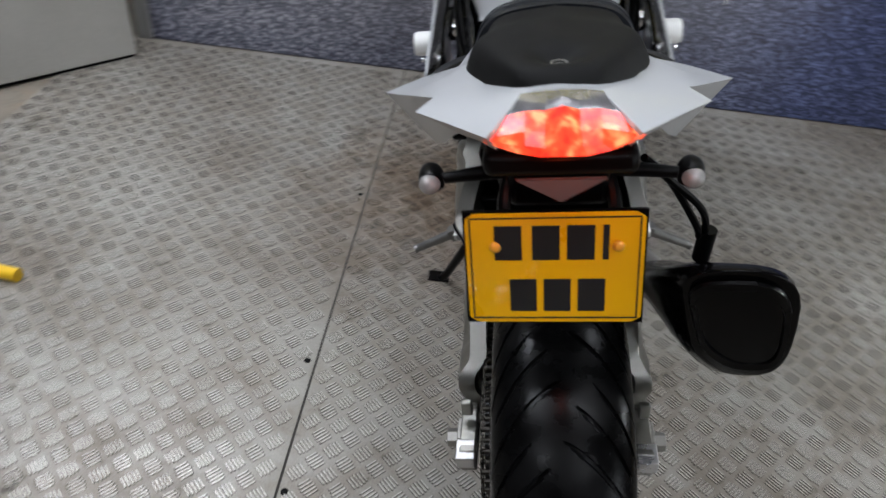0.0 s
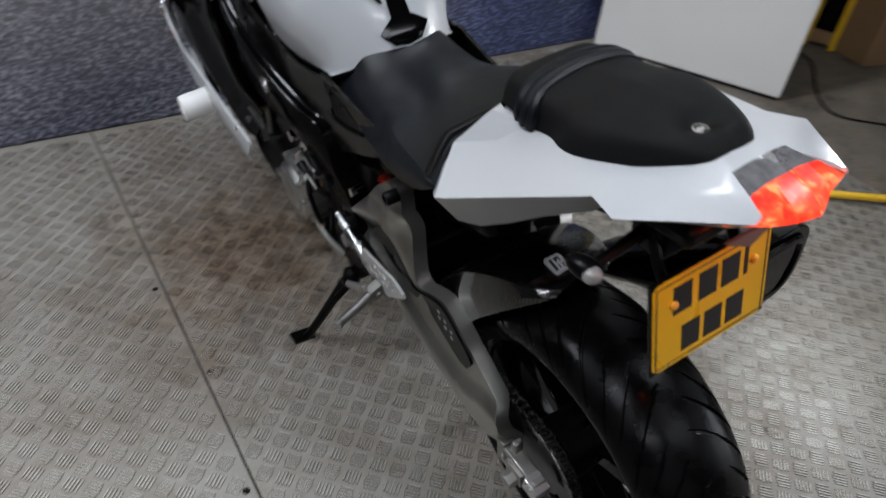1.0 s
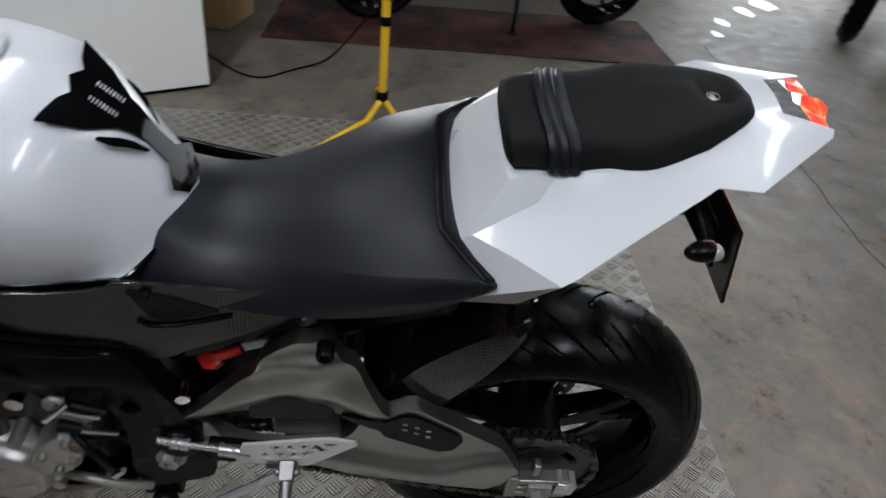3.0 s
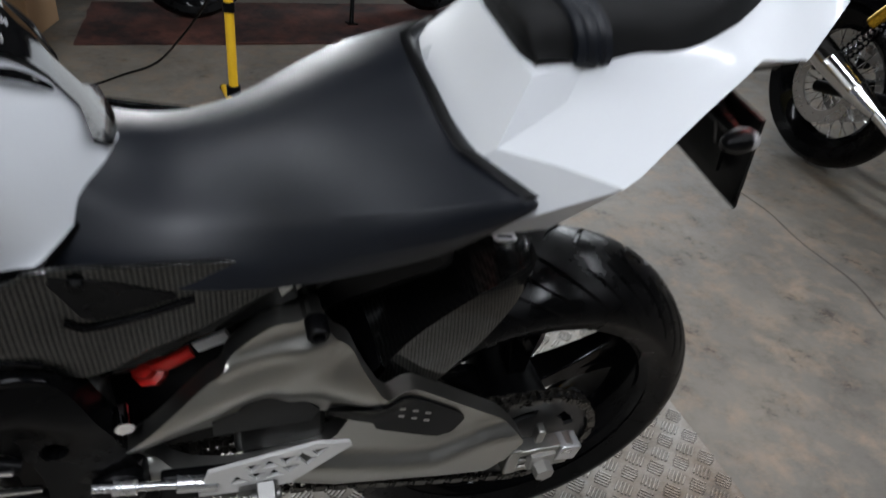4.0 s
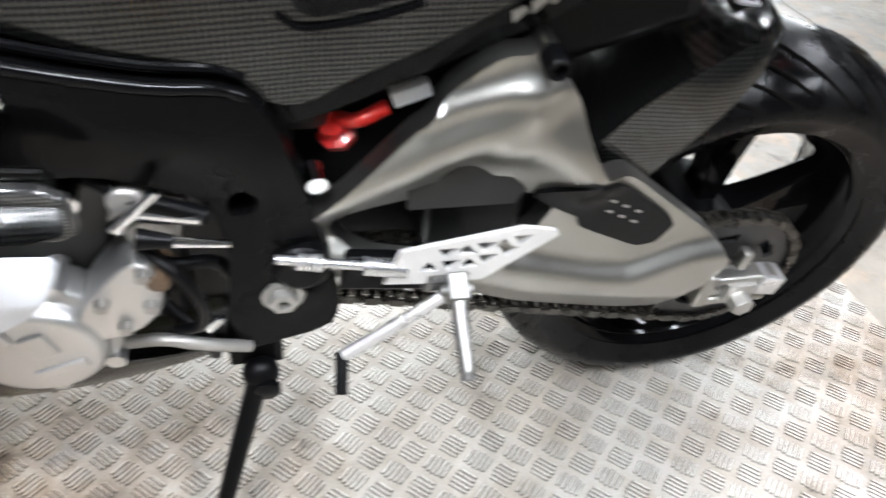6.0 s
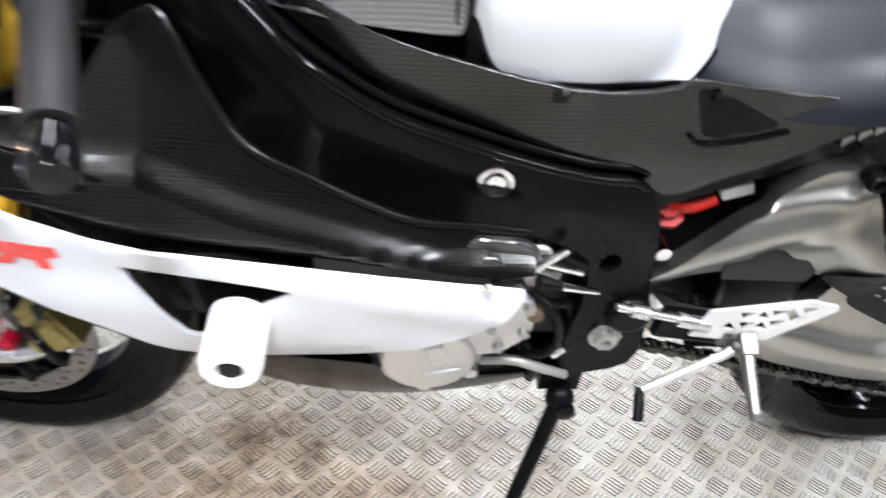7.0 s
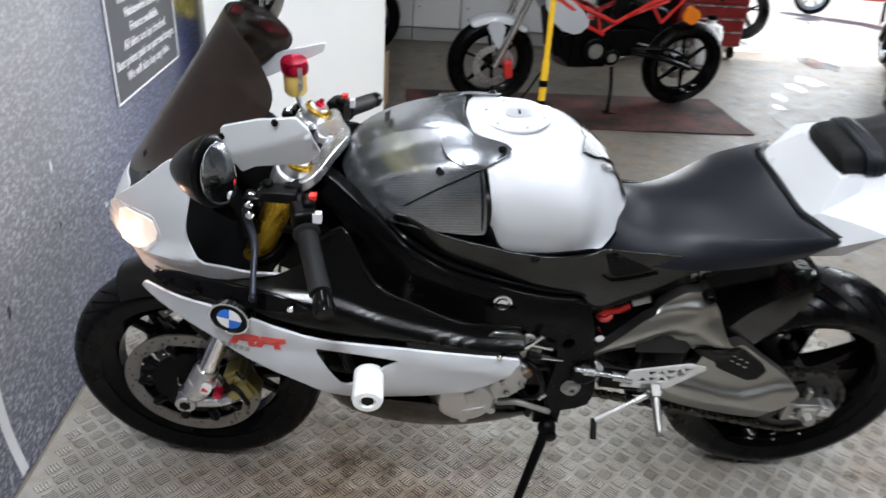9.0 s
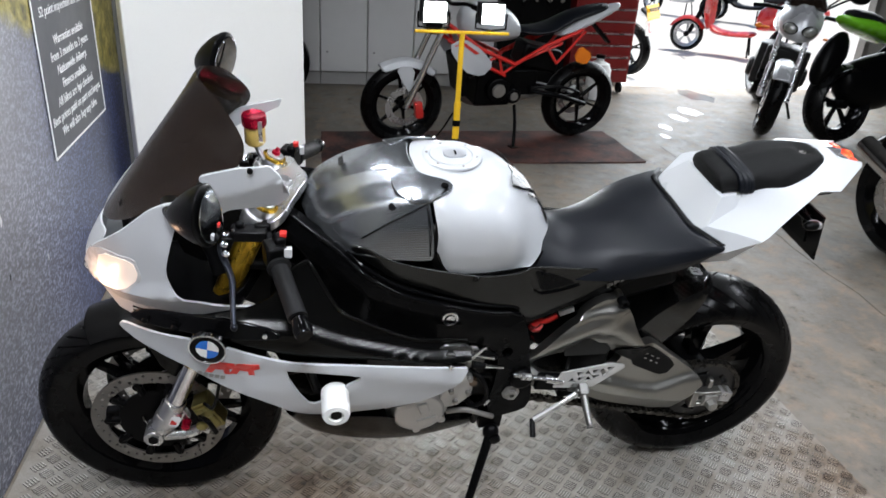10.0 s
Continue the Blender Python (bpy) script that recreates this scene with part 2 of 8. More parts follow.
def tube(bm, pts, r, n=10, smooth=5, squash=1.0):
    path = spline(pts, smooth) if smooth and len(pts) > 2 else [Vector(v) for v in pts]
    rows = []
    for k, p in enumerate(path):
        d = path[min(k + 1, len(path) - 1)] - path[max(k - 1, 0)]
        q = d.to_track_quat("Z", "Y")
        rr = r if not callable(r) else r(k / (len(path) - 1))
        rows.append([p + q @ Vector((rr * math.cos(2 * math.pi * j / n), rr * squash * math.sin(2 * math.pi * j / n), 0)) for j in range(n)])
    rings(bm, rows)


def lathe(bm, c, axis, profile, n=48, caps=False):
    """Turns a profile of (radius, height along the axis) round the axis."""
    q = Vector(axis).to_track_quat("Z", "Y")
    c = Vector(c)
    rows = [[c + q @ Vector((r * math.cos(2 * math.pi * k / n), r * math.sin(2 * math.pi * k / n), h)) for k in range(n)] for r, h in profile]
    rings(bm, rows, True, caps)


def inside(p, poly):
    c = False
    for (x1, y1), (x2, y2) in zip(poly, poly[1:] + poly[:1]):
        if (y1 > p[1]) != (y2 > p[1]) and p[0] < (x2 - x1) * (p[1] - y1) / (y2 - y1) + x1:
            c = not c
    return c


def rounded(poly, n=2, k=0.22):
    """Cuts the corners of a closed outline."""
    for _ in range(n):
        out = []
        for (x1, y1), (x2, y2) in zip(poly, poly[1:] + poly[:1]):
            out += [(x1 + (x2 - x1) * k, y1 + (y2 - y1) * k), (x2 - (x2 - x1) * k, y2 - (y2 - y1) * k)]
        poly = out
    return poly


def panel(bm, outline, put, thick, holes=(), step=0.03, back=None):
    """A curved sheet from a flat outline: put(u, v, depth) gives the place of a point at that depth under the skin."""
    from mathutils.geometry import delaunay_2d_cdt
    loops = [list(outline)] + [list(h) for h in holes]
    pts, edges = [], []
    for lp in loops:
        s = len(pts)
        for (x1, y1), (x2, y2) in zip(lp, lp[1:] + lp[:1]):
            m = max(1, int(math.hypot(x2 - x1, y2 - y1) / step))
            pts += [(x1 + (x2 - x1) * k / m, y1 + (y2 - y1) * k / m) for k in range(m)]
        edges += [(k, k + 1) for k in range(s, len(pts) - 1)] + [(len(pts) - 1, s)]
    xs, ys = [p[0] for p in loops[0]], [p[1] for p in loops[0]]
    a = min(xs)
    while a < max(xs):
        b = min(ys)
        while b < max(ys):
            if inside((a, b), loops[0]) and not any(inside((a, b), h) for h in loops[1:]) and min((p[0] - a) ** 2 + (p[1] - b) ** 2 for p in pts) > (0.4 * step) ** 2:
                pts.append((a, b))
            b += step
        a += step
    co, _, tris, *_ = delaunay_2d_cdt([Vector(p) for p in pts], edges, [], 0, 1e-6)
    tris = [t for t in tris if (lambda c: inside(c, loops[0]) and not any(inside(c, h) for h in loops[1:]))((sum(co[k][0] for k in t) / 3, sum(co[k][1] for k in t) / 3))]
    top = [bm.verts.new(put(p[0], p[1], 0)) for p in co]
    low = [bm.verts.new(put(p[0], p[1], thick)) for p in co]
    count = {}
    for t in tris:
        bm.faces.new([top[k] for k in t])
        bm.faces.new([low[k] for k in reversed(t)])
        for k in range(3):
            e = (t[k], t[(k + 1) % 3])
            count[e] = count.get(e, 0) + 1
    for (i, j) in count:
        if (j, i) not in count:
            bm.faces.new((top[j], top[i], low[i], low[j]))
    for v in [v for v in bm.verts if not v.link_faces]:
        bm.verts.remove(v)


def lerp_table(table):
    """A function through (position, value) pairs."""
    xs, ys = [a for a, _ in table], [b for _, b in table]
    return lambda v: float(np.interp(v, xs, ys))


def half_net(bm, rows, creases=None):
    """A skin from rows of points on the left half, of which the first lies in the middle plane."""
    full = [[Vector((-p[0], p[1], p[2])) for p in row[:0:-1]] + [Vector(p) for p in row] for row in rows]
    vs = rings(bm, full, False, False)
    if creases:
        lay = bm.edges.layers.float.get("crease_edge") or bm.edges.layers.float.new("crease_edge")
        mid = len(rows[0]) - 1
        for j, w in creases.items():
            for a, c in zip(vs, vs[1:]):
                for k in (mid - j, mid + j):
                    e = bm.edges.get((a[k], c[k]))
                    if e:
                        e[lay] = w
    return vs


def fine_net(rows, n):
    """A net made n times denser along both of its ways, on smooth lines."""
    rows = [spline(r, n) for r in rows]
    lines = [spline(col, n) for col in zip(*rows)]
    return [list(r) for r in zip(*lines)]


# ---- the place: workshop floor, chequer plate, walls ----


def floor_material():
    """Old concrete with grey patches, rusty flaking and dark oil spots."""
    m, nt, b = nodes_of("worn_concrete")
    co = nt.nodes.new("ShaderNodeTexCoord").outputs["Object"]
    wide, mid, fine = noise_node(nt, 1.3, 6, 0.65, co), noise_node(nt, 9, 10, 0.72, co), noise_node(nt, 60, 4, 0.6, co)
    base = ramp_node(nt, wide.outputs["Fac"], [(0.32, (0.100, 0.090, 0.077)), (0.5, (0.158, 0.142, 0.118)), (0.68, (0.215, 0.186, 0.147))])
    rust = ramp_node(nt, mid.outputs["Fac"], [(0.48, (0, 0, 0)), (0.66, (1, 1, 1))])
    mix = nt.nodes.new("ShaderNodeMix")
    mix.data_type = 'RGBA'
    fac = nt.nodes.new("ShaderNodeMath")
    fac.operation = 'MULTIPLY'
    link(nt, rust.outputs[0], fac.inputs[0])
    fac.inputs[1].default_value = 0.75
    link(nt, fac.outputs[0], mix.inputs[0])
    link(nt, base.outputs[0], mix.inputs[6])
    mix.inputs[7].default_value = (0.275, 0.208, 0.148, 1)
    spots = noise_node(nt, 6.5, 11, 0.82, co)
    dark = ramp_node(nt, spots.outputs["Fac"], [(0.355, (0.22, 0.20, 0.18)), (0.42, (0.80, 0.78, 0.76)), (0.52, (1, 1, 1))])
    mix2 = nt.nodes.new("ShaderNodeMix")
    mix2.data_type, mix2.blend_type = 'RGBA', 'MULTIPLY'
    mix2.inputs[0].default_value = 0.9
    link(nt, mix.outputs[2], mix2.inputs[6])
    link(nt, dark.outputs[0], mix2.inputs[7])
    link(nt, mix2.outputs[2], b.inputs["Base Color"])
    rr = ramp_node(nt, mid.outputs["Fac"], [(0.3, (0.36, 0.36, 0.36)), (0.7, (0.78, 0.78, 0.78))])
    link(nt, rr.outputs[0], b.inputs["Roughness"])
    bp = nt.nodes.new("ShaderNodeBump")
    bp.inputs["Strength"].default_value, bp.inputs["Distance"].default_value = 0.4, 0.003
    link(nt, fine.outputs["Fac"], bp.inputs["Height"])
    link(nt, bp.outputs[0], b.inputs["Normal"])
    return m


def plate_material(name, lo, hi, metal, rough, dirt):
    """Dull aluminium tread plate with brown and dark stains, and two broad rusty patches."""
    m, nt, b = nodes_of(name)
    co = nt.nodes.new("ShaderNodeNewGeometry").outputs["Position"]
    wide, mid, fine = noise_node(nt, 1.9, 6, 0.7, co), noise_node(nt, 8, 7, 0.75, co), noise_node(nt, 260, 3, 0.6, co)
    base = ramp_node(nt, fine.outputs["Fac"], [(0.3, lo), (0.7, hi)])
    st = ramp_node(nt, mid.outputs["Fac"], [(0.33, (0.22, 0.20, 0.18)), (0.40, (0.85, 0.82, 0.78)), (0.56, (1, 1, 1))])
    wd = ramp_node(nt, wide.outputs["Fac"], [(0.36, (0.52, 0.44, 0.36)), (0.60, (1, 0.985, 0.96))])
    last = base.outputs[0]
    for r, f in ((st, dirt), (wd, 0.85 * dirt)):
        mix = nt.nodes.new("ShaderNodeMix")
        mix.data_type, mix.blend_type = 'RGBA', 'MULTIPLY'
        mix.inputs[0].default_value = f
        link(nt, last, mix.inputs[6])
        link(nt, r.outputs[0], mix.inputs[7])
        last = mix.outputs[2]
    far = nt.nodes.new("ShaderNodeVectorMath")
    far.operation = 'DISTANCE'
    link(nt, co, far.inputs[0])
    far.inputs[1].default_value = (-0.22, 1.08, 0)
    wob = nt.nodes.new("ShaderNodeMath")
    wob.operation = 'MULTIPLY_ADD'
    link(nt, mid.outputs["Fac"], wob.inputs[0])
    wob.inputs[1].default_value = 0.9
    far2, grow, near = nt.nodes.new("ShaderNodeVectorMath"), nt.nodes.new("ShaderNodeMath"), nt.nodes.new("ShaderNodeMath")
    far2.operation, grow.operation, near.operation = 'DISTANCE', 'MULTIPLY_ADD', 'MINIMUM'
    link(nt, co, far2.inputs[0])
    far2.inputs[1].default_value = (-0.20, -0.50, 0)
    link(nt, far2.outputs["Value"], grow.inputs[0])
    grow.inputs[1].default_value, grow.inputs[2].default_value = 1.3, 0.08
    link(nt, far.outputs["Value"], near.inputs[0])
    link(nt, grow.outputs[0], near.inputs[1])
    link(nt, near.outputs[0], wob.inputs[2])
    patch = ramp_node(nt, wob.outputs[0], [(0.55, (1, 1, 1)), (1.08, (0, 0, 0))])
    rust = nt.nodes.new("ShaderNodeMix")
    rust.data_type, rust.blend_type = 'RGBA', 'MULTIPLY'
    link(nt, patch.outputs[0], rust.inputs[0])
    link(nt, last, rust.inputs[6])
    splash = ramp_node(nt, noise_node(nt, 13, 9, 0.74, co).outputs["Fac"], [(0.40, (0.32, 0.26, 0.21)), (0.50, (0.68, 0.54, 0.43)), (0.62, (0.95, 0.86, 0.78))])
    link(nt, splash.outputs[0], rust.inputs[7])
    link(nt, rust.outputs[2], b.inputs["Base Color"])
    b.inputs["Metallic"].default_value = metal
    rr = ramp_node(nt, mid.outputs["Fac"], [(0.3, (rough + 0.2,) * 3), (0.7, (rough,) * 3)])
    link(nt, rr.outputs[0], b.inputs["Roughness"])
    return m


CONCRETE = floor_material()
TREAD = plate_material("stained_tread_plate", (0.28, 0.268, 0.245), (0.37, 0.358, 0.330), 0.2, 0.44, 0.9)
BARS = plate_material("worn_bright_bars", (0.48, 0.468, 0.44), (0.66, 0.645, 0.61), 0.6, 0.31, 0.6)
# flanks of the raised bars, coloured darker than their tops
BAR_SIDES = plate_material("dark_bar_sides", (0.10, 0.094, 0.084), (0.16, 0.15, 0.135), 0.3, 0.45, 0.85)
WALLP = surface("dirty_white_wall", (0.34, 0.335, 0.32), 0.7, 0, 0.1, 1.2, 60, bump=0.1)
DARKWALL = surface("unseen_dark_wall", (0.055, 0.055, 0.055), 0.8, 0, 0.2, 1.2, 60, bump=0.1)
BOARD = surface("cream_white_board", (0.84, 0.835, 0.80), 0.4, 0, 0.03, 1.5, 90, bump=0.05)
CEIL = surface("unseen_dark_ceiling", (0.05, 0.05, 0.05), 0.8, 0, 0.1, 1.2, 60)
TUBE = glow("tube_diffuser", (0.98, 0.99, 1.0), 6.0)
YARD = surface("bright_yard_concrete", (0.62, 0.60, 0.57), 0.75, 0, 0.12, 0.8, 40, bump=0.2)


def structure(name, bm, material, label="", **kw):
    ob = part(name, bm, material, None, label, **kw)
    return tagged(ob, label, kind="structure")


b = nb()
box(b, (0.4, -2.0, -0.055), (9.8, 11.0, 0.10))
floor = structure("floor", b, CONCRETE, "worn stained concrete workshop floor")
b = nb()
box(b, (17.31, -8.0, -0.06), (24.0, 40.0, 0.10))
structure("ground", b, YARD, "sunlit pale concrete yard outside")
# cracks in the floor
for pts in ([(-0.3, -1.36), (0.2, -1.33), (0.48, -1.38), (0.98, -1.41), (1.4, -1.42), (1.9, -1.48), (3.2, -1.55)], [(-2.5, -2.2), (-1.0, -2.15), (0.4, -2.2), (1.2, -2.28)]):
    b = nb()
    line = spline([(x, y, 0) for x, y in pts], 10)
    rows = [[Vector((p.x, p.y - 0.0035 - 0.002 * noise.noise(p * 9), -0.0049)), Vector((p.x, p.y + 0.0035 + 0.002 * noise.noise(p * 13), -0.0049))] for p in [q + Vector((0, 0.02 * noise.noise(q * 5), 0)) for q in line]]
    rings(b, rows, False, False)
    part("floor_crack", b, surface("crack_dirt", (0.06, 0.05, 0.04), 0.9), floor, "dark crack in the concrete")

# chequer plate platform in three sheets
PITCH = 0.0432
NEAR_LUGS = []


def tread_sheet(x0, x1, y0, y1, label):
    b = nb()
    box(b, ((x0 + x1) / 2, (y0 + y1) / 2, -0.003), (x1 - x0 - 0.002, y1 - y0, 0.006))
    sheet = structure("platform_plate", b, TREAD, label)
    verts, faces = [], []
    rng = random.Random(3)
    ca, sa = math.cos(radians(45)), math.sin(radians(45))
    n = int(4.6 / PITCH)
    for i in range(-n, n):
        for j in range(-n, n):
            gu, gv = i * PITCH, j * PITCH
            cx, cy = gu * ca - gv * sa - 0.107, gu * sa + gv * ca + 0.075
            if not (x0 + 0.004 < cx < x1 - 0.004 and y0 + 0.014 < cy < y1 - 0.014):
                continue
            turn = (i + j) % 2
            if -0.80 < cx < -0.10 and 0.10 < cy < 0.85:
                NEAR_LUGS.append((sheet, cx, cy, turn))
                continue
            for k in range(5):
                off = (k - 2) * 0.0073
                ln = 0.0168 - 0.0014 * abs(k - 2)
                h = 0.0022 + rng.uniform(-0.0003, 0.0002)
                s = len(verts)
                for hl, hw, z in ((ln, 0.0022, 0.0), (ln * 0.86, 0.0012, h)):
                    for a, c in ((-1, -1), (1, -1), (1, 1), (-1, 1)):
                        u, v = (a * hl, off + c * hw) if turn else (off + c * hw, a * hl)
                        verts.append((cx + u * ca - v * sa, cy + u * sa + v * ca, z))
                faces += [(s + 4, s + 5, s + 6, s + 7)] + [(s + q, s + (q + 1) % 4, s + 4 + (q + 1) % 4, s + 4 + q) for q in range(4)]
    me = bpy.data.meshes.new("tread_bars")
    me.from_pydata(verts, [], faces)
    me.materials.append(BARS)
    me.materials.append(BAR_SIDES)
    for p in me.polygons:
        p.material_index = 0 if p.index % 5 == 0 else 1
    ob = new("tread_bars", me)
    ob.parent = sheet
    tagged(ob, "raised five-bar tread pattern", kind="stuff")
    return sheet


tread_sheet(-1.69, -0.502, -0.525, 1.86, "worn aluminium chequer plate sheet with brown stains")
under_sheet = tread_sheet(-0.498, 1.84, -0.525, 1.86, "aluminium chequer plate sheet under the motorcycle")
# thin dark strip under the seam between the two sheets
b = nb()
box(b, (-0.5, 0.6675, -0.0035), (0.0105, 2.38, 0.0025))
part("seam_strip", b, surface("seam_dark", (0.03, 0.027, 0.023), 0.8), under_sheet, "dark strip in the seam between the sheets")
b = nb()
for k in range(7):
    lathe(b, (-0.485 if k % 2 else -0.52, -0.3 + 0.33 * k, 0.0005), (0, 0, 1), [(0, 0.001), (0.006, 0.001), (0.008, 0)], 12)
tagged(part("seam_screws", b, MATT), "dark countersunk screws along the plate seam", "screws", kind="stuff")

# walls and ceiling; unseen west and south walls are near-black to darken reflections
b = nb()
box(b, (0.4, 3.55, 1.5), (9.8, 0.1, 3.1))
structure("wall_north", b, WALLP, "plain dirty white workshop wall")
b = nb()
box(b, (-4.55, -2.0, 1.5), (0.1, 11.0, 3.1))
structure("wall_west", b, DARKWALL, "unseen near-black workshop wall")
b = nb()
box(b, (0.4, -7.55, 1.5), (9.8, 0.1, 3.1))
structure("wall_south", b, DARKWALL, "unseen near-black workshop wall")
b = nb()
box(b, (5.35, 0.75, 1.5), (0.1, 5.5, 3.1))
box(b, (5.35, -6.2, 1.5), (0.1, 2.7, 3.1))
box(b, (5.35, -3.425, 2.83), (0.1, 2.85, 0.44))
structure("wall_east", b, WALLP, "workshop wall with a wide open doorway")
b = nb()
box(b, (5.30, -2.06, 1.3), (0.10, 0.06, 2.6))
box(b, (5.30, -4.82, 1.3), (0.10, 0.06, 2.6))
structure("door_1", b, GREYMETAL, "grey steel doorway posts")
# unseen ceiling, near-black so that glossy black parts mirror little light
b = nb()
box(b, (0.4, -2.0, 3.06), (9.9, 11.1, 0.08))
structure("ceiling", b, CEIL, "unseen near-black workshop ceiling")
for _x in (-1.8, 0.6):
    for _y in (-2.6, -0.7, 1.2):
        fit_ = thing("ceiling_light", pose(_x, _y, 2.98), "white ceiling strip light", "lamp", "ceiling strip lights")
        b = nb()
        box(b, (0, 0, 0), (1.6, 0.26, 0.06))
        part("housing", b, NYLON, fit_, bevel=0.01)
        b = nb()
        box(b, (0, 0, -0.045), (1.5, 0.20, 0.03))
        part("diffuser", b, TUBE, fit_)
b = nb()
box(b, (22, -9, 2.0), (0.2, 34, 4.2))
structure("backdrop", b, surface("pale_far_wall", (0.7, 0.69, 0.66), 0.8, 0, 0.1, 0.5, 10), "pale wall across the yard")

# printed road mural behind the platform


def mural_material():
    m, nt, b = nodes_of("printed_mural")
    co = nt.nodes.new("ShaderNodeTexCoord").outputs["Object"]
    sp = nt.nodes.new("ShaderNodeSeparateXYZ")
    link(nt, co, sp.inputs[0])
    mp = nt.nodes.new("ShaderNodeMapping")
    mp.inputs["Scale"].default_value = (0.8, 1, 1.25)
    link(nt, co, mp.inputs[0])
    coarse = noise_node(nt, 75, 4, 0.8, mp.outputs[0])
    road = ramp_node(nt, coarse.outputs["Fac"], [(0.36, (0.010, 0.012, 0.026)), (0.50, (0.10, 0.11, 0.155)), (0.62, (0.46, 0.47, 0.53))])
    tone = ramp_node(nt, noise_node(nt, 1.1, 3, 0.5, co).outputs["Fac"], [(0.35, (0.55, 0.55, 0.62)), (0.65, (1.25, 1.2, 1.15))])
    mul = nt.nodes.new("ShaderNodeMix")
    mul.data_type, mul.blend_type = 'RGBA', 'MULTIPLY'
    mul.inputs[0].default_value = 1
    link(nt, road.outputs[0], mul.inputs[6])
    link(nt, tone.outputs[0], mul.inputs[7])
    grass = ramp_node(nt, noise_node(nt, 16, 5, 0.7, co).outputs["Fac"], [(0.35, (0.05, 0.045, 0.012)), (0.5, (0.25, 0.21, 0.04)), (0.66, (0.50, 0.42, 0.16))])
    # the verge begins above a slanting line
    ln = nt.nodes.new("ShaderNodeMath")
    ln.operation = 'MULTIPLY_ADD'
    link(nt, sp.outputs["X"], ln.inputs[0])
    ln.inputs[1].default_value = 0.33
    link(nt, sp.outputs["Z"], ln.inputs[2])
    wob = nt.nodes.new("ShaderNodeMath")
    wob.operation = 'MULTIPLY_ADD'
    link(nt, noise_node(nt, 12, 4, 0.6, co).outputs["Fac"], wob.inputs[0])
    wob.inputs[1].default_value = 0.08
    link(nt, ln.outputs[0], wob.inputs[2])
    mr = nt.nodes.new("ShaderNodeMapRange")
    link(nt, wob.outputs[0], mr.inputs[0])
    mr.inputs[1].default_value, mr.inputs[2].default_value = 1.345, 1.385
    # sheen off the glossy print, painted as a paler tone rising with height
    sheen, side, both = nt.nodes.new("ShaderNodeMapRange"), nt.nodes.new("ShaderNodeMapRange"), nt.nodes.new("ShaderNodeMath")
    link(nt, sp.outputs["Z"], sheen.inputs[0])
    sheen.inputs[1].default_value, sheen.inputs[2].default_value = 0.0, 0.95
    sheen.inputs[4].default_value = 0.48
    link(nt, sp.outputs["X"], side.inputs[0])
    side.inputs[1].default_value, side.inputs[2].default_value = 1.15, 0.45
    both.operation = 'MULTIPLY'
    link(nt, sheen.outputs[0], both.inputs[0])
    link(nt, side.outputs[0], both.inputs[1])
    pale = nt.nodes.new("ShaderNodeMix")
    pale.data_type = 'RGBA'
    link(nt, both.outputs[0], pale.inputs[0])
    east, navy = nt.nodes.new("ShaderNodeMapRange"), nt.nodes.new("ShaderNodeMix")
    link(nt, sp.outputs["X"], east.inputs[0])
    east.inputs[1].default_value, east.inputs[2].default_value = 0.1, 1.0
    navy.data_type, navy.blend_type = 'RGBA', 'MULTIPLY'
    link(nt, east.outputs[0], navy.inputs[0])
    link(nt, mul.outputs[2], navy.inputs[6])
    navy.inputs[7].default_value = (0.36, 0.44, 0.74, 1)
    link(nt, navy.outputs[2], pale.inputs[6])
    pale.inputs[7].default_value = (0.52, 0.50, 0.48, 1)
    mix = nt.nodes.new("ShaderNodeMix")
    mix.data_type = 'RGBA'
    link(nt, mr.outputs[0], mix.inputs[0])
    link(nt, pale.outputs[2], mix.inputs[6])
    link(nt, grass.outputs[0], mix.inputs[7])
    link(nt, mix.outputs[2], b.inputs["Base Color"])
    b.inputs["Roughness"].default_value = 0.32
    return m


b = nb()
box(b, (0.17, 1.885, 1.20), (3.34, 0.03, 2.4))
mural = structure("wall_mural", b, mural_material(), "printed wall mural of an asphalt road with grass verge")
LINEWHITE = surface("printed_road_line", (0.62, 0.62, 0.63), 0.4, 0, 0.12, 6, 90)
b = nb()
rows = [[Vector((p.x - 0.016, 1.8695, p.z)), Vector((p.x + 0.016, 1.8695, p.z))] for p in spline([(-0.10, 0, 0.012), (-0.122, 0, 0.16), (-0.120, 0, 0.30), (-0.099, 0, 0.48), (-0.088, 0, 0.60)], 8)]
rings(b, rows, False, False)
part("road_line", b, LINEWHITE, mural, "pale printed road line", solid=0.0008)
for x, z, s, k in ((0.330, 0.648, 0.020, 1), (0.004, 0.413, 0.020, 0), (0.612, 0.407, 0.012, 1), (0.318, 0.486, 0.010, 0)):
    b = nb()
    panel(b, [(x - 0.35 * s, z - s), (x + 0.4 * s, z - 0.3 * s), (x + 0.1 * s, z + 0.9 * s), (x - 0.3 * s, z + 0.5 * s)], lambda u, v, d: Vector((u, 1.8692 + d, v)), 0.0008, (), 0.05)
    part("torn_fleck", b, LINEWHITE if k else INK, mural, "small torn spot in the print")
for o in (-1.52, 1.86):
    b = nb()
    box(b, (o, 1.885, 1.2), (0.05, 0.06, 2.4))
    structure("trim", b, surface("grey_post_%d" % (o > 0), (0.28, 0.28, 0.27), 0.5, 0.3), "grey edge post beside the mural", bevel=0.004)


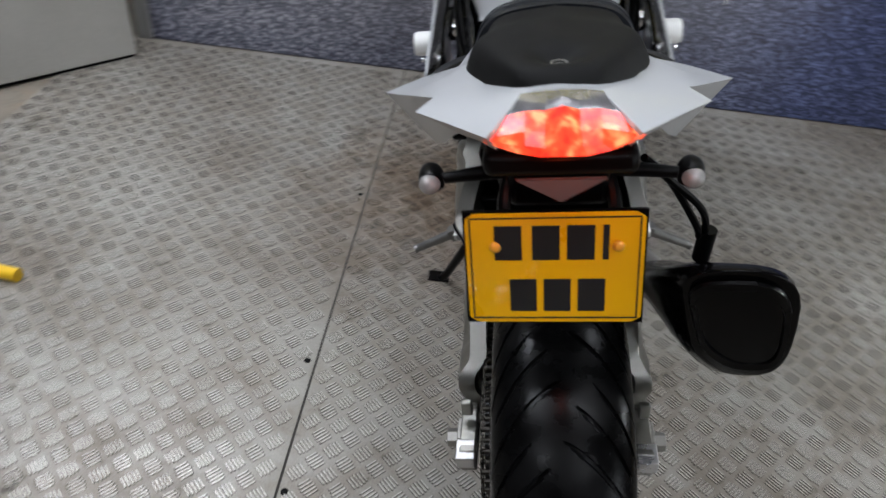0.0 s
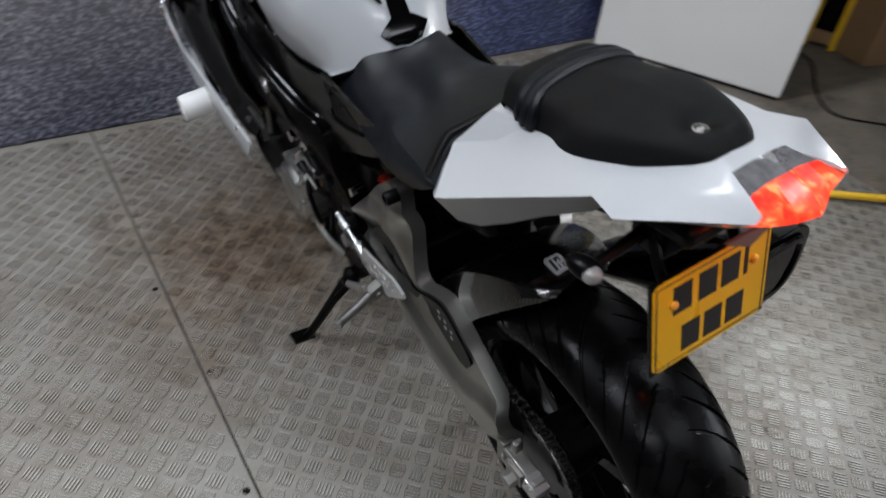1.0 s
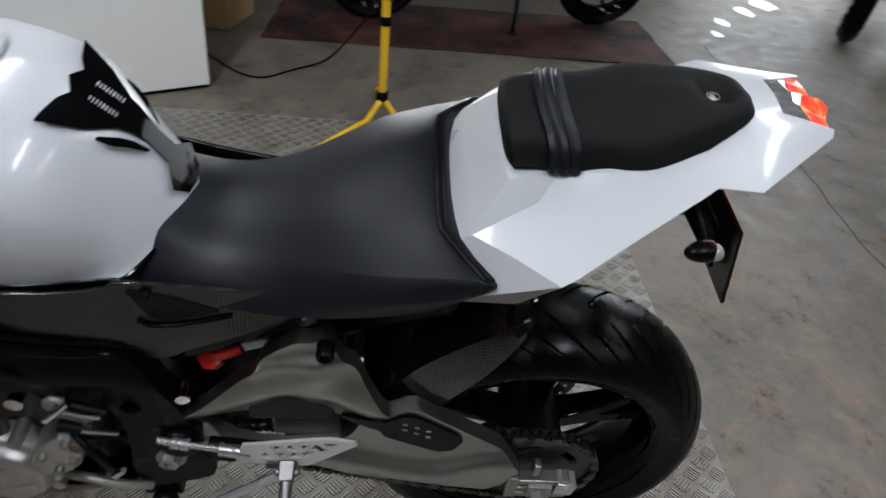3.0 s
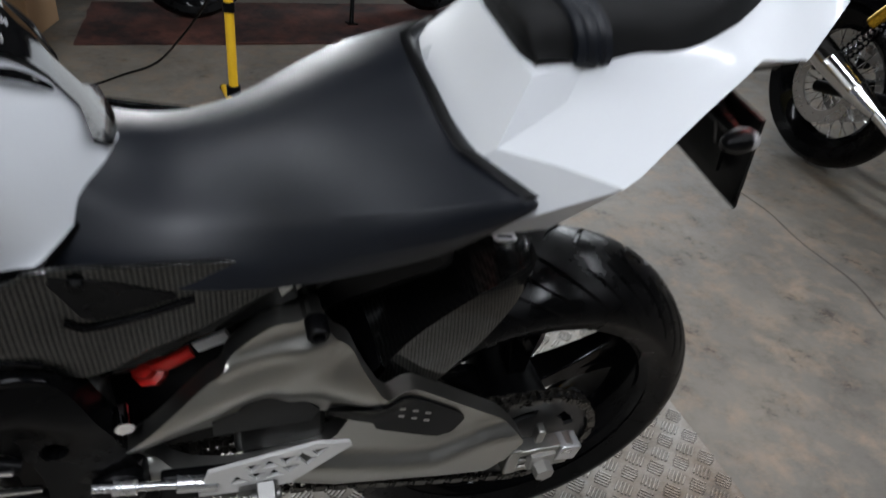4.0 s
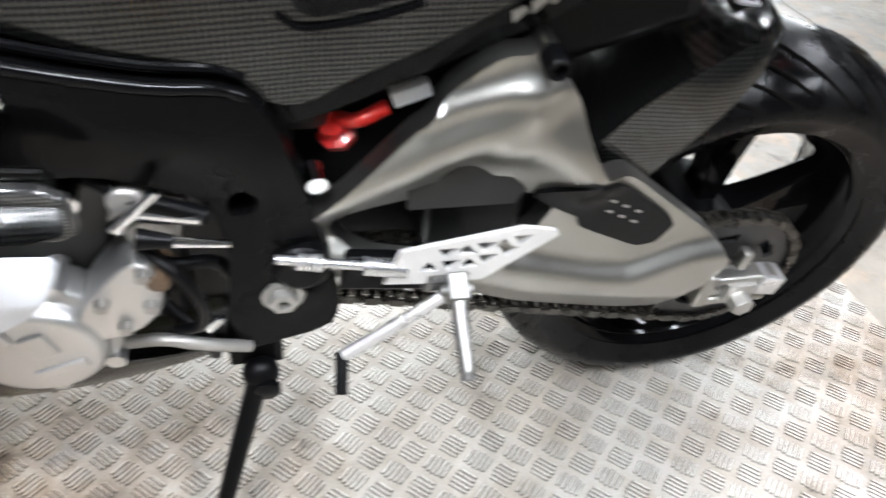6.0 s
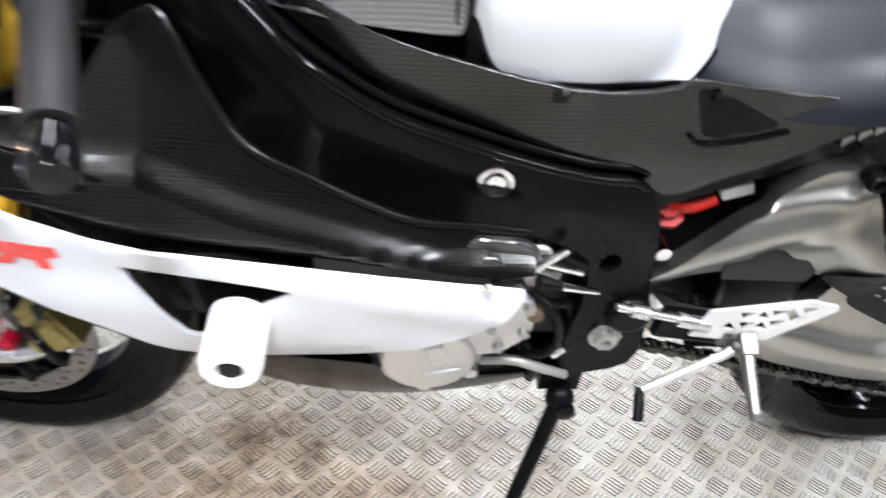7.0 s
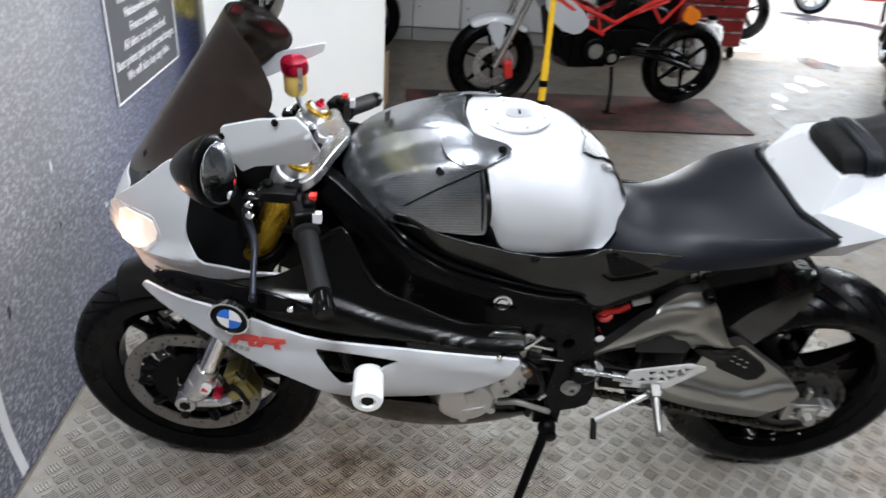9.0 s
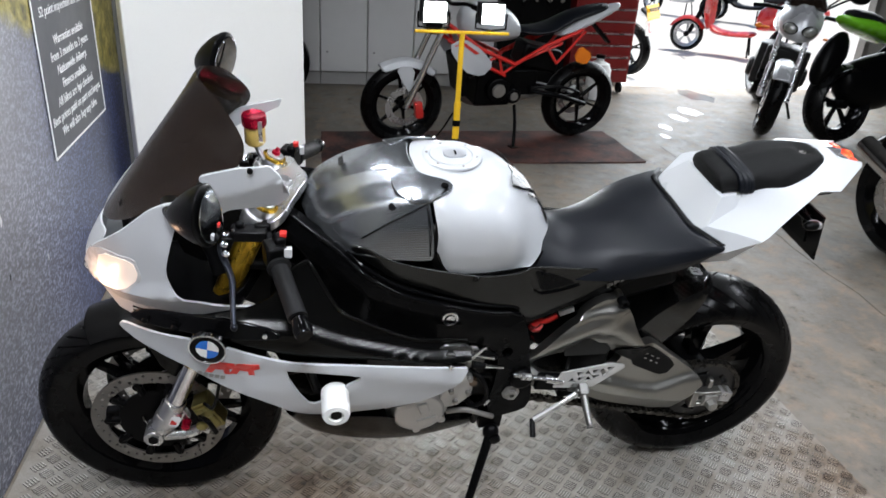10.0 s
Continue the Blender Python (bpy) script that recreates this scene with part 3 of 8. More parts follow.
def written(text, size, m, material, parent, name="lettering"):
    """Raised letters as a mesh."""
    cu = bpy.data.curves.new(name, 'FONT')
    cu.body, cu.size, cu.align_x, cu.extrude = text, size, 'CENTER', 0.0006
    cu.resolution_u = 3
    tmp = bpy.data.objects.new(name, cu)
    scene.collection.objects.link(tmp)
    dg = bpy.context.evaluated_depsgraph_get()
    me = bpy.data.meshes.new_from_object(tmp.evaluated_get(dg))
    bpy.data.objects.remove(tmp)
    me.transform(m)
    me.materials.clear()
    me.materials.append(material)
    ob = new(name, me)
    ob.parent = parent
    return ob


PRINT = surface("white_vinyl_print", (0.85, 0.85, 0.85), 0.4)
notice = thing("notice_panel", pose(1.155, 1.868, 0.655), "dark printed notice panel with white text on the mural", "notice")
b = nb()
box(b, (0, 0, 0.75), (0.665, 0.004, 1.5))
part("panel_sheet", b, surface("dark_print", (0.05, 0.052, 0.06), 0.35, 0, 0.2, 4, 60), notice)
b = nb()
for x in (-0.333, 0.333):
    box(b, (x, -0.003, 0.75), (0.006, 0.003, 1.5))
for z in (0.0, 1.5):
    box(b, (0, -0.003, z), (0.67, 0.003, 0.006))
part("outline", b, PRINT, notice)
LINES = ["We will also buy any bike.", "Best prices paid on part exchanges.", "All bikes are hpi checked.", "Finance available.", "Nationwide delivery.", "from 3 months to 3 years.", "Warranties available", "", "52 point inspection and service.", "of trade bikes will under go a", "All bikes"]
for k, t in enumerate(LINES):
    if t:
        written(t, 0.043, Matrix.Translation((0, -0.0035, 0.050 + 0.0485 * k)) @ Matrix.Rotation(radians(90), 4, 'X'), PRINT, notice)

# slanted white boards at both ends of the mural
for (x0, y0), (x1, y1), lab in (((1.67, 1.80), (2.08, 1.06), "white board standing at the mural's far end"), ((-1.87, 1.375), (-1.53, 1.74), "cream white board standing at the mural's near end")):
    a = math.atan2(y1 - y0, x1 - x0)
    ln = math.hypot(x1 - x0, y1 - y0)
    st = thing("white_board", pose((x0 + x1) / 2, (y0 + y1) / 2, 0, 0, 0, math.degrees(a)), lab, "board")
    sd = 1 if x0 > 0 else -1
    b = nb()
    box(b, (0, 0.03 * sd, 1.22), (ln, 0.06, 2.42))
    # near board is stained, and coloured darker overall than the far one
    part("panel", b, BOARD if sd > 0 else surface("stained_darker_board", (0.40, 0.39, 0.355), 0.5, 0, 0.15, 3, 90, bump=0.05), st, bevel=0.006)
    # black strip in place of the shadow gap under the board
    b = nb()
    box(b, (0, 0.03 * sd, 0.005), (ln - 0.02, 0.05, 0.01))
    part("foot", b, MATT, st)

# twin floodlight on a yellow tripod
tri = thing("work_light_stand", pose(1.86, 0.315, 0), "lit twin floodlight on a yellow and black stand", "work light")
b = nb()
cyl(b, (0, 0, 0.10), (0, 0, 0.62), 0.017, n=20)
cyl(b, (0, 0, 0.60), (0, 0, 0.95), 0.013, n=20)
part("pole", b, YELLOW, tri, "yellow enamelled pole")
for z0, z1, rr in ((0.40, 0.435, 0.022), (0.50, 0.53, 0.021), (0.09, 0.13, 0.026)):
    b = nb()
    cyl(b, (0, 0, z0), (0, 0, z1), rr, n=20)
    part("collar", b, BLACK, tri, bevel=0.002)
for a, ln in ((radians(145), 0.50), (radians(230), 0.60), (radians(5), 0.30)):
    d = Vector((math.cos(a), math.sin(a), 0))
    b = nb()
    tube(b, [Vector((0, 0, 0.10)), Vector((0, 0, 0.030)) + d * 0.10, Vector((0, 0, 0.015)) + d * (ln - 0.01)], 0.014, 10, 0)
    leg = part("leg", b, YELLOW, tri)
    b = nb()
    ball(b, Vector((0, 0, 0.0125)) + d * ln, (0.016, 0.016, 0.0125))
    part("rubber_foot", b, BLACK, leg)
b = nb()
box(b, (0, 0, 0.955), (0.022, 0.46, 0.014))
part("crossbar", b, YELLOW, tri, bevel=0.003)
for y0 in (0.14, -0.14):
    b = nb()
    box(b, (0.01, y0, 1.045), (0.05, 0.118, 0.100))
    head = part("lamp_head", b, BLACK, tri, "black floodlight head", bevel=0.004)
    for k in range(6):
        b = nb()
        box(b, (0.048, y0 - 0.06 + 0.024 * k, 1.045), (0.03, 0.005, 0.10))
        part("cooling_fin", b, BLACK, head)
    b = nb()
    box(b, (-0.018, y0, 1.045), (0.006, 0.106, 0.090))
    part("lit_face", b, FLOOD, head, "glaring white floodlight face", bevel=0.02)
    b = nb()
    tube(b, [(0.01, y0 - 0.075, 1.045), (0.01, y0 - 0.075, 0.975), (0.01, y0, 0.966), (0.01, y0 + 0.075, 0.975), (0.01, y0 + 0.075, 1.045)], 0.005, 8, 0)
    part("yoke", b, BLACK, head)
b = nb()
tube(b, [(1.88, 0.33, 0.56), (2.02, 0.38, 0.40), (2.25, 0.48, 0.20), (2.42, 0.60, 0.03), (2.36, 0.73, 0.0), (2.23, 0.86, 0.0), (2.27, 0.98, 0.0), (2.42, 1.12, 0.0), (2.62, 1.30, 0.0), (2.70, 1.70, 0.0)], 0.005, 8, 8)
tagged(part("power_cable", b, BLACK), "black power cable lying on the floor", "cable")

# mat under the small motorcycle
b = nb()
outline = []
for p, q in (((2.76, 0.96), (3.49, 0.94)), ((3.49, 0.94), (3.56, -1.24)), ((3.56, -1.24), (2.79, -1.25)), ((2.79, -1.25), (2.76, 0.96))):
    for k in range(12):
        t = k / 12
        outline.append((p[0] + (q[0] - p[0]) * t + 0.012 * noise.noise(Vector((p[0] * 3 + t * 5, p[1], 0))), p[1] + (q[1] - p[1]) * t + 0.012 * noise.noise(Vector((t * 6, q[1], 3)))))
panel(b, outline, lambda u, v, d: Vector((u, v, 0.004 + 0.003 * noise.noise(Vector((u * 5, v * 5, 0))) - d)), 0.008, (), 0.08)
MAT = surface("worn_red_mat", (0.060, 0.019, 0.013), 0.8, 0, 0.9, 5, 120, bump=0.5, bump_dist=0.003)
_n = MAT.node_tree
_p = _n.nodes["Principled BSDF"]
_was = _p.inputs["Base Color"].links[0].from_socket
_worn = ramp_node(_n, noise_node(_n, 3.2, 9, 0.78).outputs["Fac"], [(0.40, (0.12, 0.13, 0.14)), (0.50, (0.75, 0.72, 0.70)), (0.62, (1.5, 1.6, 1.5))])
_mul = _n.nodes.new("ShaderNodeMix")
_mul.data_type, _mul.blend_type = 'RGBA', 'MULTIPLY'
_mul.inputs[0].default_value = 1
link(_n, _was, _mul.inputs[6])
link(_n, _worn.outputs[0], _mul.inputs[7])
link(_n, _mul.outputs[2], _p.inputs["Base Color"])
tagged(part("floor_mat", b, MAT), "worn dark red floor mat under a motorcycle", "mat")
# ---- the white sports motorcycle: x to its right, y ahead, z up, leaning on its side stand ----
bike = thing("sports_motorcycle", pose(0.037, 0, 0, 0, -10.5, 0), "white and black sports motorcycle leaning on its side stand", "motorcycle")
HEAD = Vector((0, 1.12, 0.95))
STEER = Matrix.Translation(HEAD) @ Matrix.Rotation(radians(-4), 4, Vector((0, -math.sin(radians(23.5)), math.cos(radians(23.5))))) @ Matrix.Translation(-HEAD)


def steer(bm):
    bmesh.ops.transform(bm, matrix=STEER, verts=bm.verts)
    return bm


def tyre(bm, c, radius, width, rim_r, n=910, m=56, groove=True):
    """A road tyre, its rounded tread cut with long curved grooves; the mesh is sheared along them."""
    c = Vector(c)
    half, lots = width / 2, 13
    vs = []
    for k in range(n):
        a0 = 2 * math.pi * k / n
        row = []
        for j in range(m + 1):
            u = -1 + 2 * j / m
            s = math.copysign(abs(u) ** 0.92, u)
            ang = s * radians(118)
            x = half * math.sin(ang) if abs(ang) < radians(90) else math.copysign(half * (1 - 0.16 * ((abs(ang) - radians(90)) / radians(28))), s)
            r = radius - half * 0.62 * (1 - math.cos(min(abs(ang), radians(90))))
            if abs(ang) > radians(90):
                r += (rim_r - r) * ((abs(ang) - radians(90)) / radians(28))
            ax = min(1.0, abs(ang) / radians(90))
            a = a0 + 2 * math.pi / lots * 1.05 * ax ** 1.4
            if groove:
                ph = (a0 * lots / (2 * math.pi) + (0.5 if x > 0 else 0)) % 1.0
                for f0, lo, hi in ((0.02, 0.06, 0.86), (0.36, 0.30, 0.94), (0.68, 0.14, 0.70)):
                    if lo < ax < hi and f0 < ph:
                        w = 0.055 * min(1, 6 * (ax - lo) / (hi - lo) + 0.3, 6 * (hi - ax) / (hi - lo) + 0.3)
                        if ph < f0 + w:
                            r -= 0.005
            row.append(bm.verts.new(c + Vector((x, r * math.cos(a), r * math.sin(a)))))
        vs.append(row)
    for p, q in zip(vs, vs[1:] + vs[:1]):
        for j in range(m):
            bm.faces.new((p[j], p[j + 1], q[j + 1], q[j]))


def rim(bm, c, r, w, n=64):
    h = w / 2
    lathe(bm, c, (1, 0, 0), [(r + 0.004, -h), (r + 0.004, -h + 0.008), (r - 0.012, -h + 0.014), (r - 0.028, -h * 0.45), (r - 0.028, h * 0.45), (r - 0.012, h - 0.014), (r + 0.004, h - 0.008), (r + 0.004, h)], n)
    lathe(bm, c, (1, 0, 0), [(r + 0.004, -h), (r - 0.004, -h + 0.004), (r - 0.034, -h * 0.4), (r - 0.034, h * 0.4), (r - 0.004, h - 0.004), (r + 0.004, h)], n)


def spoke(bm, c, a, r0, r1, w, fork, thick=0.018):
    """One cast spoke that forks in two towards the rim."""
    c = Vector(c)

    def at(r, ang, x):
        return c + Vector((x, r * math.cos(ang), r * math.sin(ang)))
    for s in ((-1, 1) if fork else (0,)):
        rows = []
        for k in range(6):
            t = k / 5
            r = r0 + (r1 - r0) * t
            ang = a + s * fork * t
            hw = w * (1.15 - 0.3 * t) / r / 2
            hx = thick * (1.5 - 0.7 * t)
            rows.append([at(r, ang - hw, -hx), at(r, ang + hw, -hx), at(r, ang + hw * 0.8, hx), at(r, ang - hw * 0.8, hx)])
        rings(bm, rows)


def disc(bm, c, x, r0, r1, holes=36, thick=0.005):
    """A drilled brake disc."""
    c = Vector(c) + Vector((x, 0, 0))
    ring = [(r1 * math.cos(2 * math.pi * k / 72), r1 * math.sin(2 * math.pi * k / 72)) for k in range(72)]
    cut = [[(r0 * math.cos(2 * math.pi * k / 48), r0 * math.sin(2 * math.pi * k / 48)) for k in range(48)]]
    for k in range(holes):
        a, r = 2 * math.pi * k / holes, r0 + (r1 - r0) * (0.3 + 0.2 * (k % 3))
        cut.append([(r * math.cos(a) + 0.0042 * math.cos(2 * math.pi * j / 8), r * math.sin(a) + 0.0042 * math.sin(2 * math.pi * j / 8)) for j in range(8)])
    panel(bm, ring, lambda u, v, d: c + Vector((d - thick / 2, u, v)), thick, cut, 0.03)


def bolt(bm, p, axis, r=0.008, h=0.008):
    a = Vector(axis).normalized()
    p = Vector(p)
    cyl(bm, p, p + a * h, r, r * 0.9, 12)
    cyl(bm, p + a * h, p + a * (h + 0.0005), r * 0.5, r * 0.45, 6)


# rear wheel
RC = (0.006, 0, 0.312)
rear = new("rear_wheel")
rear.parent = bike
b = nb()
tyre(b, RC, 0.307, 0.184, 0.220)
part("tyre", b, RUBBER, rear, "grooved black road tyre", angle=30)
b = nb()
rim(b, RC, 0.224, 0.152)
part("rim", b, GLOSS, rear)
for k in range(5):
    b = nb()
    spoke(b, RC, radians(90 + 72 * k), 0.05, 0.198, 0.026, 0.16)
    part("spoke", b, GLOSS, rear, bevel=0.003)
b = nb()
cyl(b, (-0.07, 0, 0.318), (0.07, 0, 0.318), 0.058, 0.05, 32)
cyl(b, (-0.09, 0, 0.318), (0.09, 0, 0.318), 0.03, 0.03, 24)
part("hub", b, MATT, rear, bevel=0.002)
b = nb()
disc(b, RC, 0.085, 0.075, 0.11, 24)
part("brake_disc", b, ALU, rear)
b = nb()
teeth = []
for k in range(43):
    for da, rr in ((0, 0.099), (0.25, 0.099), (0.42, 0.107), (0.58, 0.107), (0.8, 0.099)):
        a = 2 * math.pi * (k + da) / 43
        teeth.append((rr * math.cos(a), rr * math.sin(a)))
slots = [[(0.075 * math.cos(a + d) if e else 0.06 * math.cos(a + d), 0.075 * math.sin(a + d) if e else 0.06 * math.sin(a + d)) for e, d in ((0, -0.3), (1, -0.3), (1, 0), (1, 0.3), (0, 0.3), (0, 0))] for a in [2 * math.pi * j / 5 for j in range(5)]]
panel(b, teeth, lambda u, v, d: Vector((-0.104 + d, u, 0.318 + v)), 0.006, slots, 0.02)
part("sprocket", b, SPROCK, rear)


def chain_path():
    """Both runs of the chain and its bends round the sprockets, in equal steps."""
    c0, r0, c1, r1 = Vector((0, 0.318)), 0.103, Vector((0.60, 0.395)), 0.036
    dv = c1 - c0
    base = math.atan2(dv.y, dv.x)
    off = math.acos((r0 - r1) / dv.length)
    pts = []
    for k in range(25):
        a = base + off + (2 * math.pi - 2 * off) * k / 24
        pts.append(c0 + r0 * Vector((math.cos(a), math.sin(a))))
    for k in range(13):
        a = base - off + 2 * off * k / 12
        pts.append(c1 + r1 * Vector((math.cos(a), math.sin(a))))
    pts.append(pts[0])
    out, carry, step = [], 0.0, 0.0159
    for p, q in zip(pts, pts[1:]):
        ln = (q - p).length
        s = carry
        while s < ln:
            out.append((p + (q - p) * (s / ln), math.atan2(q.y - p.y, q.x - p.x)))
            s += step
        carry = s - ln
    return out


b = nb()
for k, (p, a) in enumerate(chain_path()):
    m = Matrix.Rotation(a, 4, 'X')
    w = 0.0085 if k % 2 else 0.0055
    for s in (-1, 1):
        box(b, (-0.101 + s * w, p.x, p.y), (0.0022, 0.019, 0.0125), m)
    cyl(b, (-0.101 - 0.0098, p.x, p.y), (-0.101 + 0.0098, p.x, p.y), 0.0042, n=8)
part("drive_chain", b, CHAINST, bike, "oily steel drive chain")

# swingarm
SWX = lerp_table([(-0.1, -0.150), (0.05, -0.150), (0.30, -0.156), (0.45, -0.150), (0.56, -0.140)])


BEAM = lerp_table([(0.03, 0.435), (0.12, 0.424), (0.140, 0.410), (0.178, 0.397), (0.229, 0.407), (0.309, 0.436), (0.40, 0.458), (0.55, 0.468)])
FOLD = lerp_table([(0.03, 0.408), (0.105, 0.402), (0.130, 0.388), (0.172, 0.374), (0.229, 0.384), (0.309, 0.414), (0.40, 0.436), (0.55, 0.445)])
CREASE = lerp_table([(0.03, 0.40), (0.046, 0.388), (0.063, 0.355), (0.092, 0.335), (0.155, 0.347), (0.308, 0.385), (0.42, 0.425), (0.55, 0.44)])


def far_from(u, v, line):
    """Distance from a bent line."""
    best = 9.0
    for (x1, y1), (x2, y2) in zip(line, line[1:]):
        t = max(0, min(1, ((u - x1) * (x2 - x1) + (v - y1) * (y2 - y1)) / ((x2 - x1) ** 2 + (y2 - y1) ** 2)))
        best = min(best, math.hypot(u - x1 - t * (x2 - x1), v - y1 - t * (y2 - y1)))
    return best


BRACE = [(0.545, 0.522), (0.515, 0.541), (0.484, 0.562), (0.431, 0.596), (0.387, 0.618), (0.355, 0.637)]
KNEE = [(0.367, 0.605), (0.339, 0.604), (0.310, 0.588), (0.268, 0.556)]
RIM_LINE = [(0.445, 0.628), (0.424, 0.640), (0.381, 0.657), (0.345, 0.664), (0.325, 0.660)]


def swing_skin(u, v, d):
    """The outer face: a rounded brace and knee under a folded rim, over a lower beam with a stepped face."""
    top = 0.025 * (math.exp(-(far_from(u, v, BRACE) / 0.031) ** 2) ** 3 + math.exp(-(far_from(u, v, KNEE) / 0.031) ** 2) ** 3) ** (1 / 3)
    top += 0.006 * math.exp(-(far_from(u, v, RIM_LINE) / 0.008) ** 2)
    hi, lo = BEAM(u), FOLD(u)
    k = max(0.0, min(1.0, (hi + 0.004 - v) / (hi + 0.004 - lo)))
    low = 0.020 * k * k * (3 - 2 * k)
    roll = 0.55 * max(0, CREASE(u) - v)
    return Vector((SWX(u) - max(top, low) + roll + d + 0.018, u, v))


arm = [(0.575, 0.485), (0.545, 0.520), (0.524, 0.540), (0.479, 0.589), (0.440, 0.629), (0.431, 0.648), (0.401, 0.675), (0.382, 0.688), (0.358, 0.690), (0.352, 0.703), (0.337, 0.699), (0.333, 0.678), (0.319, 0.660), (0.304, 0.642), (0.290, 0.608), (0.263, 0.560), (0.237, 0.548), (0.214, 0.539), (0.172, 0.506), (0.061, 0.420), (0.044, 0.396), (0.040, 0.345), (0.060, 0.296), (0.114, 0.270), (0.222, 0.298), (0.315, 0.334), (0.40, 0.372), (0.47, 0.40), (0.57, 0.40), (0.60, 0.44)]
gap = [(0.417, 0.575), (0.390, 0.569), (0.366, 0.549), (0.340, 0.530), (0.312, 0.520), (0.296, 0.507), (0.303, 0.488), (0.312, 0.466), (0.33, 0.452), (0.42, 0.44), (0.50, 0.45), (0.534, 0.478), (0.526, 0.512), (0.470, 0.520), (0.436, 0.527)]
swing = new("swingarm")
swing.parent = bike
b = nb()
panel(b, rounded(arm, 1, 0.2), swing_skin, 0.026, [rounded(gap, 1)], 0.006)
part("arm", b, CAST, swing, "brushed cast aluminium swingarm", bevel=0.004)
b = nb()
panel(b, rounded(arm, 2), lambda u, v, d: Vector((-swing_skin(u, v, d).x, u, v)), 0.026, [rounded(gap, 2)], 0.03)
part("arm", b, CAST, swing, bevel=0.004)
b = nb()
panel(b, rounded([(0.330, 0.528), (0.270, 0.556), (0.250, 0.546), (0.206, 0.520), (0.151, 0.477), (0.140, 0.461), (0.154, 0.434), (0.178, 0.430), (0.262, 0.474), (0.268, 0.490), (0.294, 0.505)], 1, 0.12), lambda u, v, d: swing_skin(u, v, d) + Vector((-0.005, 0, 0)), 0.007, (), 0.010)
guard = part("chafe_guard", b, BLACK, swing, "black moulded guard with small studs")
for k in range(6):
    b = nb()
    y0, z0 = 0.196 + 0.018 * (k % 3), 0.475 + 0.016 * (k // 3) + 0.010 * (k % 3)
    box(b, swing_skin(y0, z0, 0) + Vector((-0.0055, 0, 0)), (0.002, 0.0075, 0.0028), Matrix.Rotation(radians(22), 4, 'X'))
    part("stud", b, GREYMETAL, guard)
# web behind the slot; the recess's shade is put into its near-black colour
b = nb()
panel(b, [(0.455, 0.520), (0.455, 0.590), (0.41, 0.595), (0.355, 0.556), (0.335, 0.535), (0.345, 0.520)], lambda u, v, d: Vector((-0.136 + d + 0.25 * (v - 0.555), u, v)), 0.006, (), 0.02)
part("inner_web", b, SHADED_CAST, swing, "recessed casting behind the slot, shade in its dark colour", bevel=0.001)
for sx in (-1, 1):
    b = nb()
    lathe(b, (sx * 0.158, 0.344, 0.690), (sx, 0, 0), [(0.012, -0.02), (0.012, 0), (0.010, 0.003), (0.007, 0.003), (0.006, -0.004), (0, -0.004)], 18)
    part("pivot_lug", b, MATT, swing)
for sx in (-1, 1):
    b = nb()
    for dz in (0.020, -0.020):
        box(b, (sx * 0.135, 0.0, 0.335 + dz - 0.006), (0.026, 0.10, 0.012))
    box(b, (sx * 0.135, 0.045, 0.33), (0.026, 0.02, 0.06))
    box(b, (sx * 0.137, 0.012, 0.385), (0.018, 0.012, 0.03))
    part("axle_carrier", b, CAST, swing, bevel=0.003)
    b = nb()
    box(b, (sx * 0.138, -0.042, 0.338), (0.03, 0.034, 0.032), Matrix.Rotation(radians(10), 4, 'X'))
    part("chain_adjuster", b, ALU, swing, "pale aluminium chain adjuster block", bevel=0.002)
    b = nb()
    box(b, (sx * 0.147, 0.0, 0.330), (0.014, 0.04, 0.034))
    cyl(b, (sx * 0.15, 0, 0.322), (sx * 0.172, 0, 0.322), 0.016, 0.015, 6)
    cyl(b, (sx * 0.14, -0.055, 0.315), (sx * 0.14, 0.05, 0.322), 0.0045, n=10)
    part("axle_nut", b, GREYMETAL, swing, bevel=0.001)
b = nb()
box(b, (0, 0.378, 0.505), (0.25, 0.11, 0.13))
box(b, (0, 0.372, 0.385), (0.19, 0.10, 0.14))
cyl(b, (-0.165, 0.56, 0.46), (0.165, 0.56, 0.46), 0.03, n=24)
part("cross_beam", b, MATT, swing, bevel=0.008)
# dark liner added behind the slot, to keep the bright floor from showing
b = nb()
panel(b, [(0.325, 0.40), (0.60, 0.36), (0.60, 0.62), (0.40, 0.66), (0.325, 0.60)], lambda u, v, d: Vector((-0.072 + d, u, v)), 0.006, (), 0.05)
part("chain_guard", b, MATT, swing)

# carbon hugger over the rear tyre: a rounded top with a folded side that tapers to the rear
b = nb()
FOLDS = [((-0.104, 0.252, 0.552), (-0.110, 0.194, 0.494)), ((-0.099, 0.213, 0.597), (-0.109, 0.160, 0.542)), ((-0.092, 0.160, 0.634), (-0.106, 0.126, 0.584)), ((-0.078, 0.100, 0.658), (-0.090, 0.090, 0.622)), ((-0.058, 0.066, 0.660), (-0.064, 0.062, 0.646)), ((-0.042, 0.050, 0.657), (-0.043, 0.049, 0.655))]
cols = [[], [], [], [], [], []]
for f, g in FOLDS:
    f, g = Vector(f), Vector(g)
    mid = Vector((0, f.y, 0.312)) + (Vector((0, f.y, f.z)) - Vector((0, 0, 0.312))).normalized() * 0.010 - Vector((0, 0, 0.312 - f.z))
    for c, p in zip(cols, (mid, mid.lerp(f, 0.5) + Vector((0, 0, 0.003)), mid.lerp(f, 0.86) + Vector((0, 0, 0.002)), f, f.lerp(g, 0.5) + Vector((-0.004, 0, 0)), g)):
        c.append(p)
for c in cols[0]:
    c.x = 0
half_net(b, [list(r) for r in zip(*[spline(c, 5) for c in cols])])
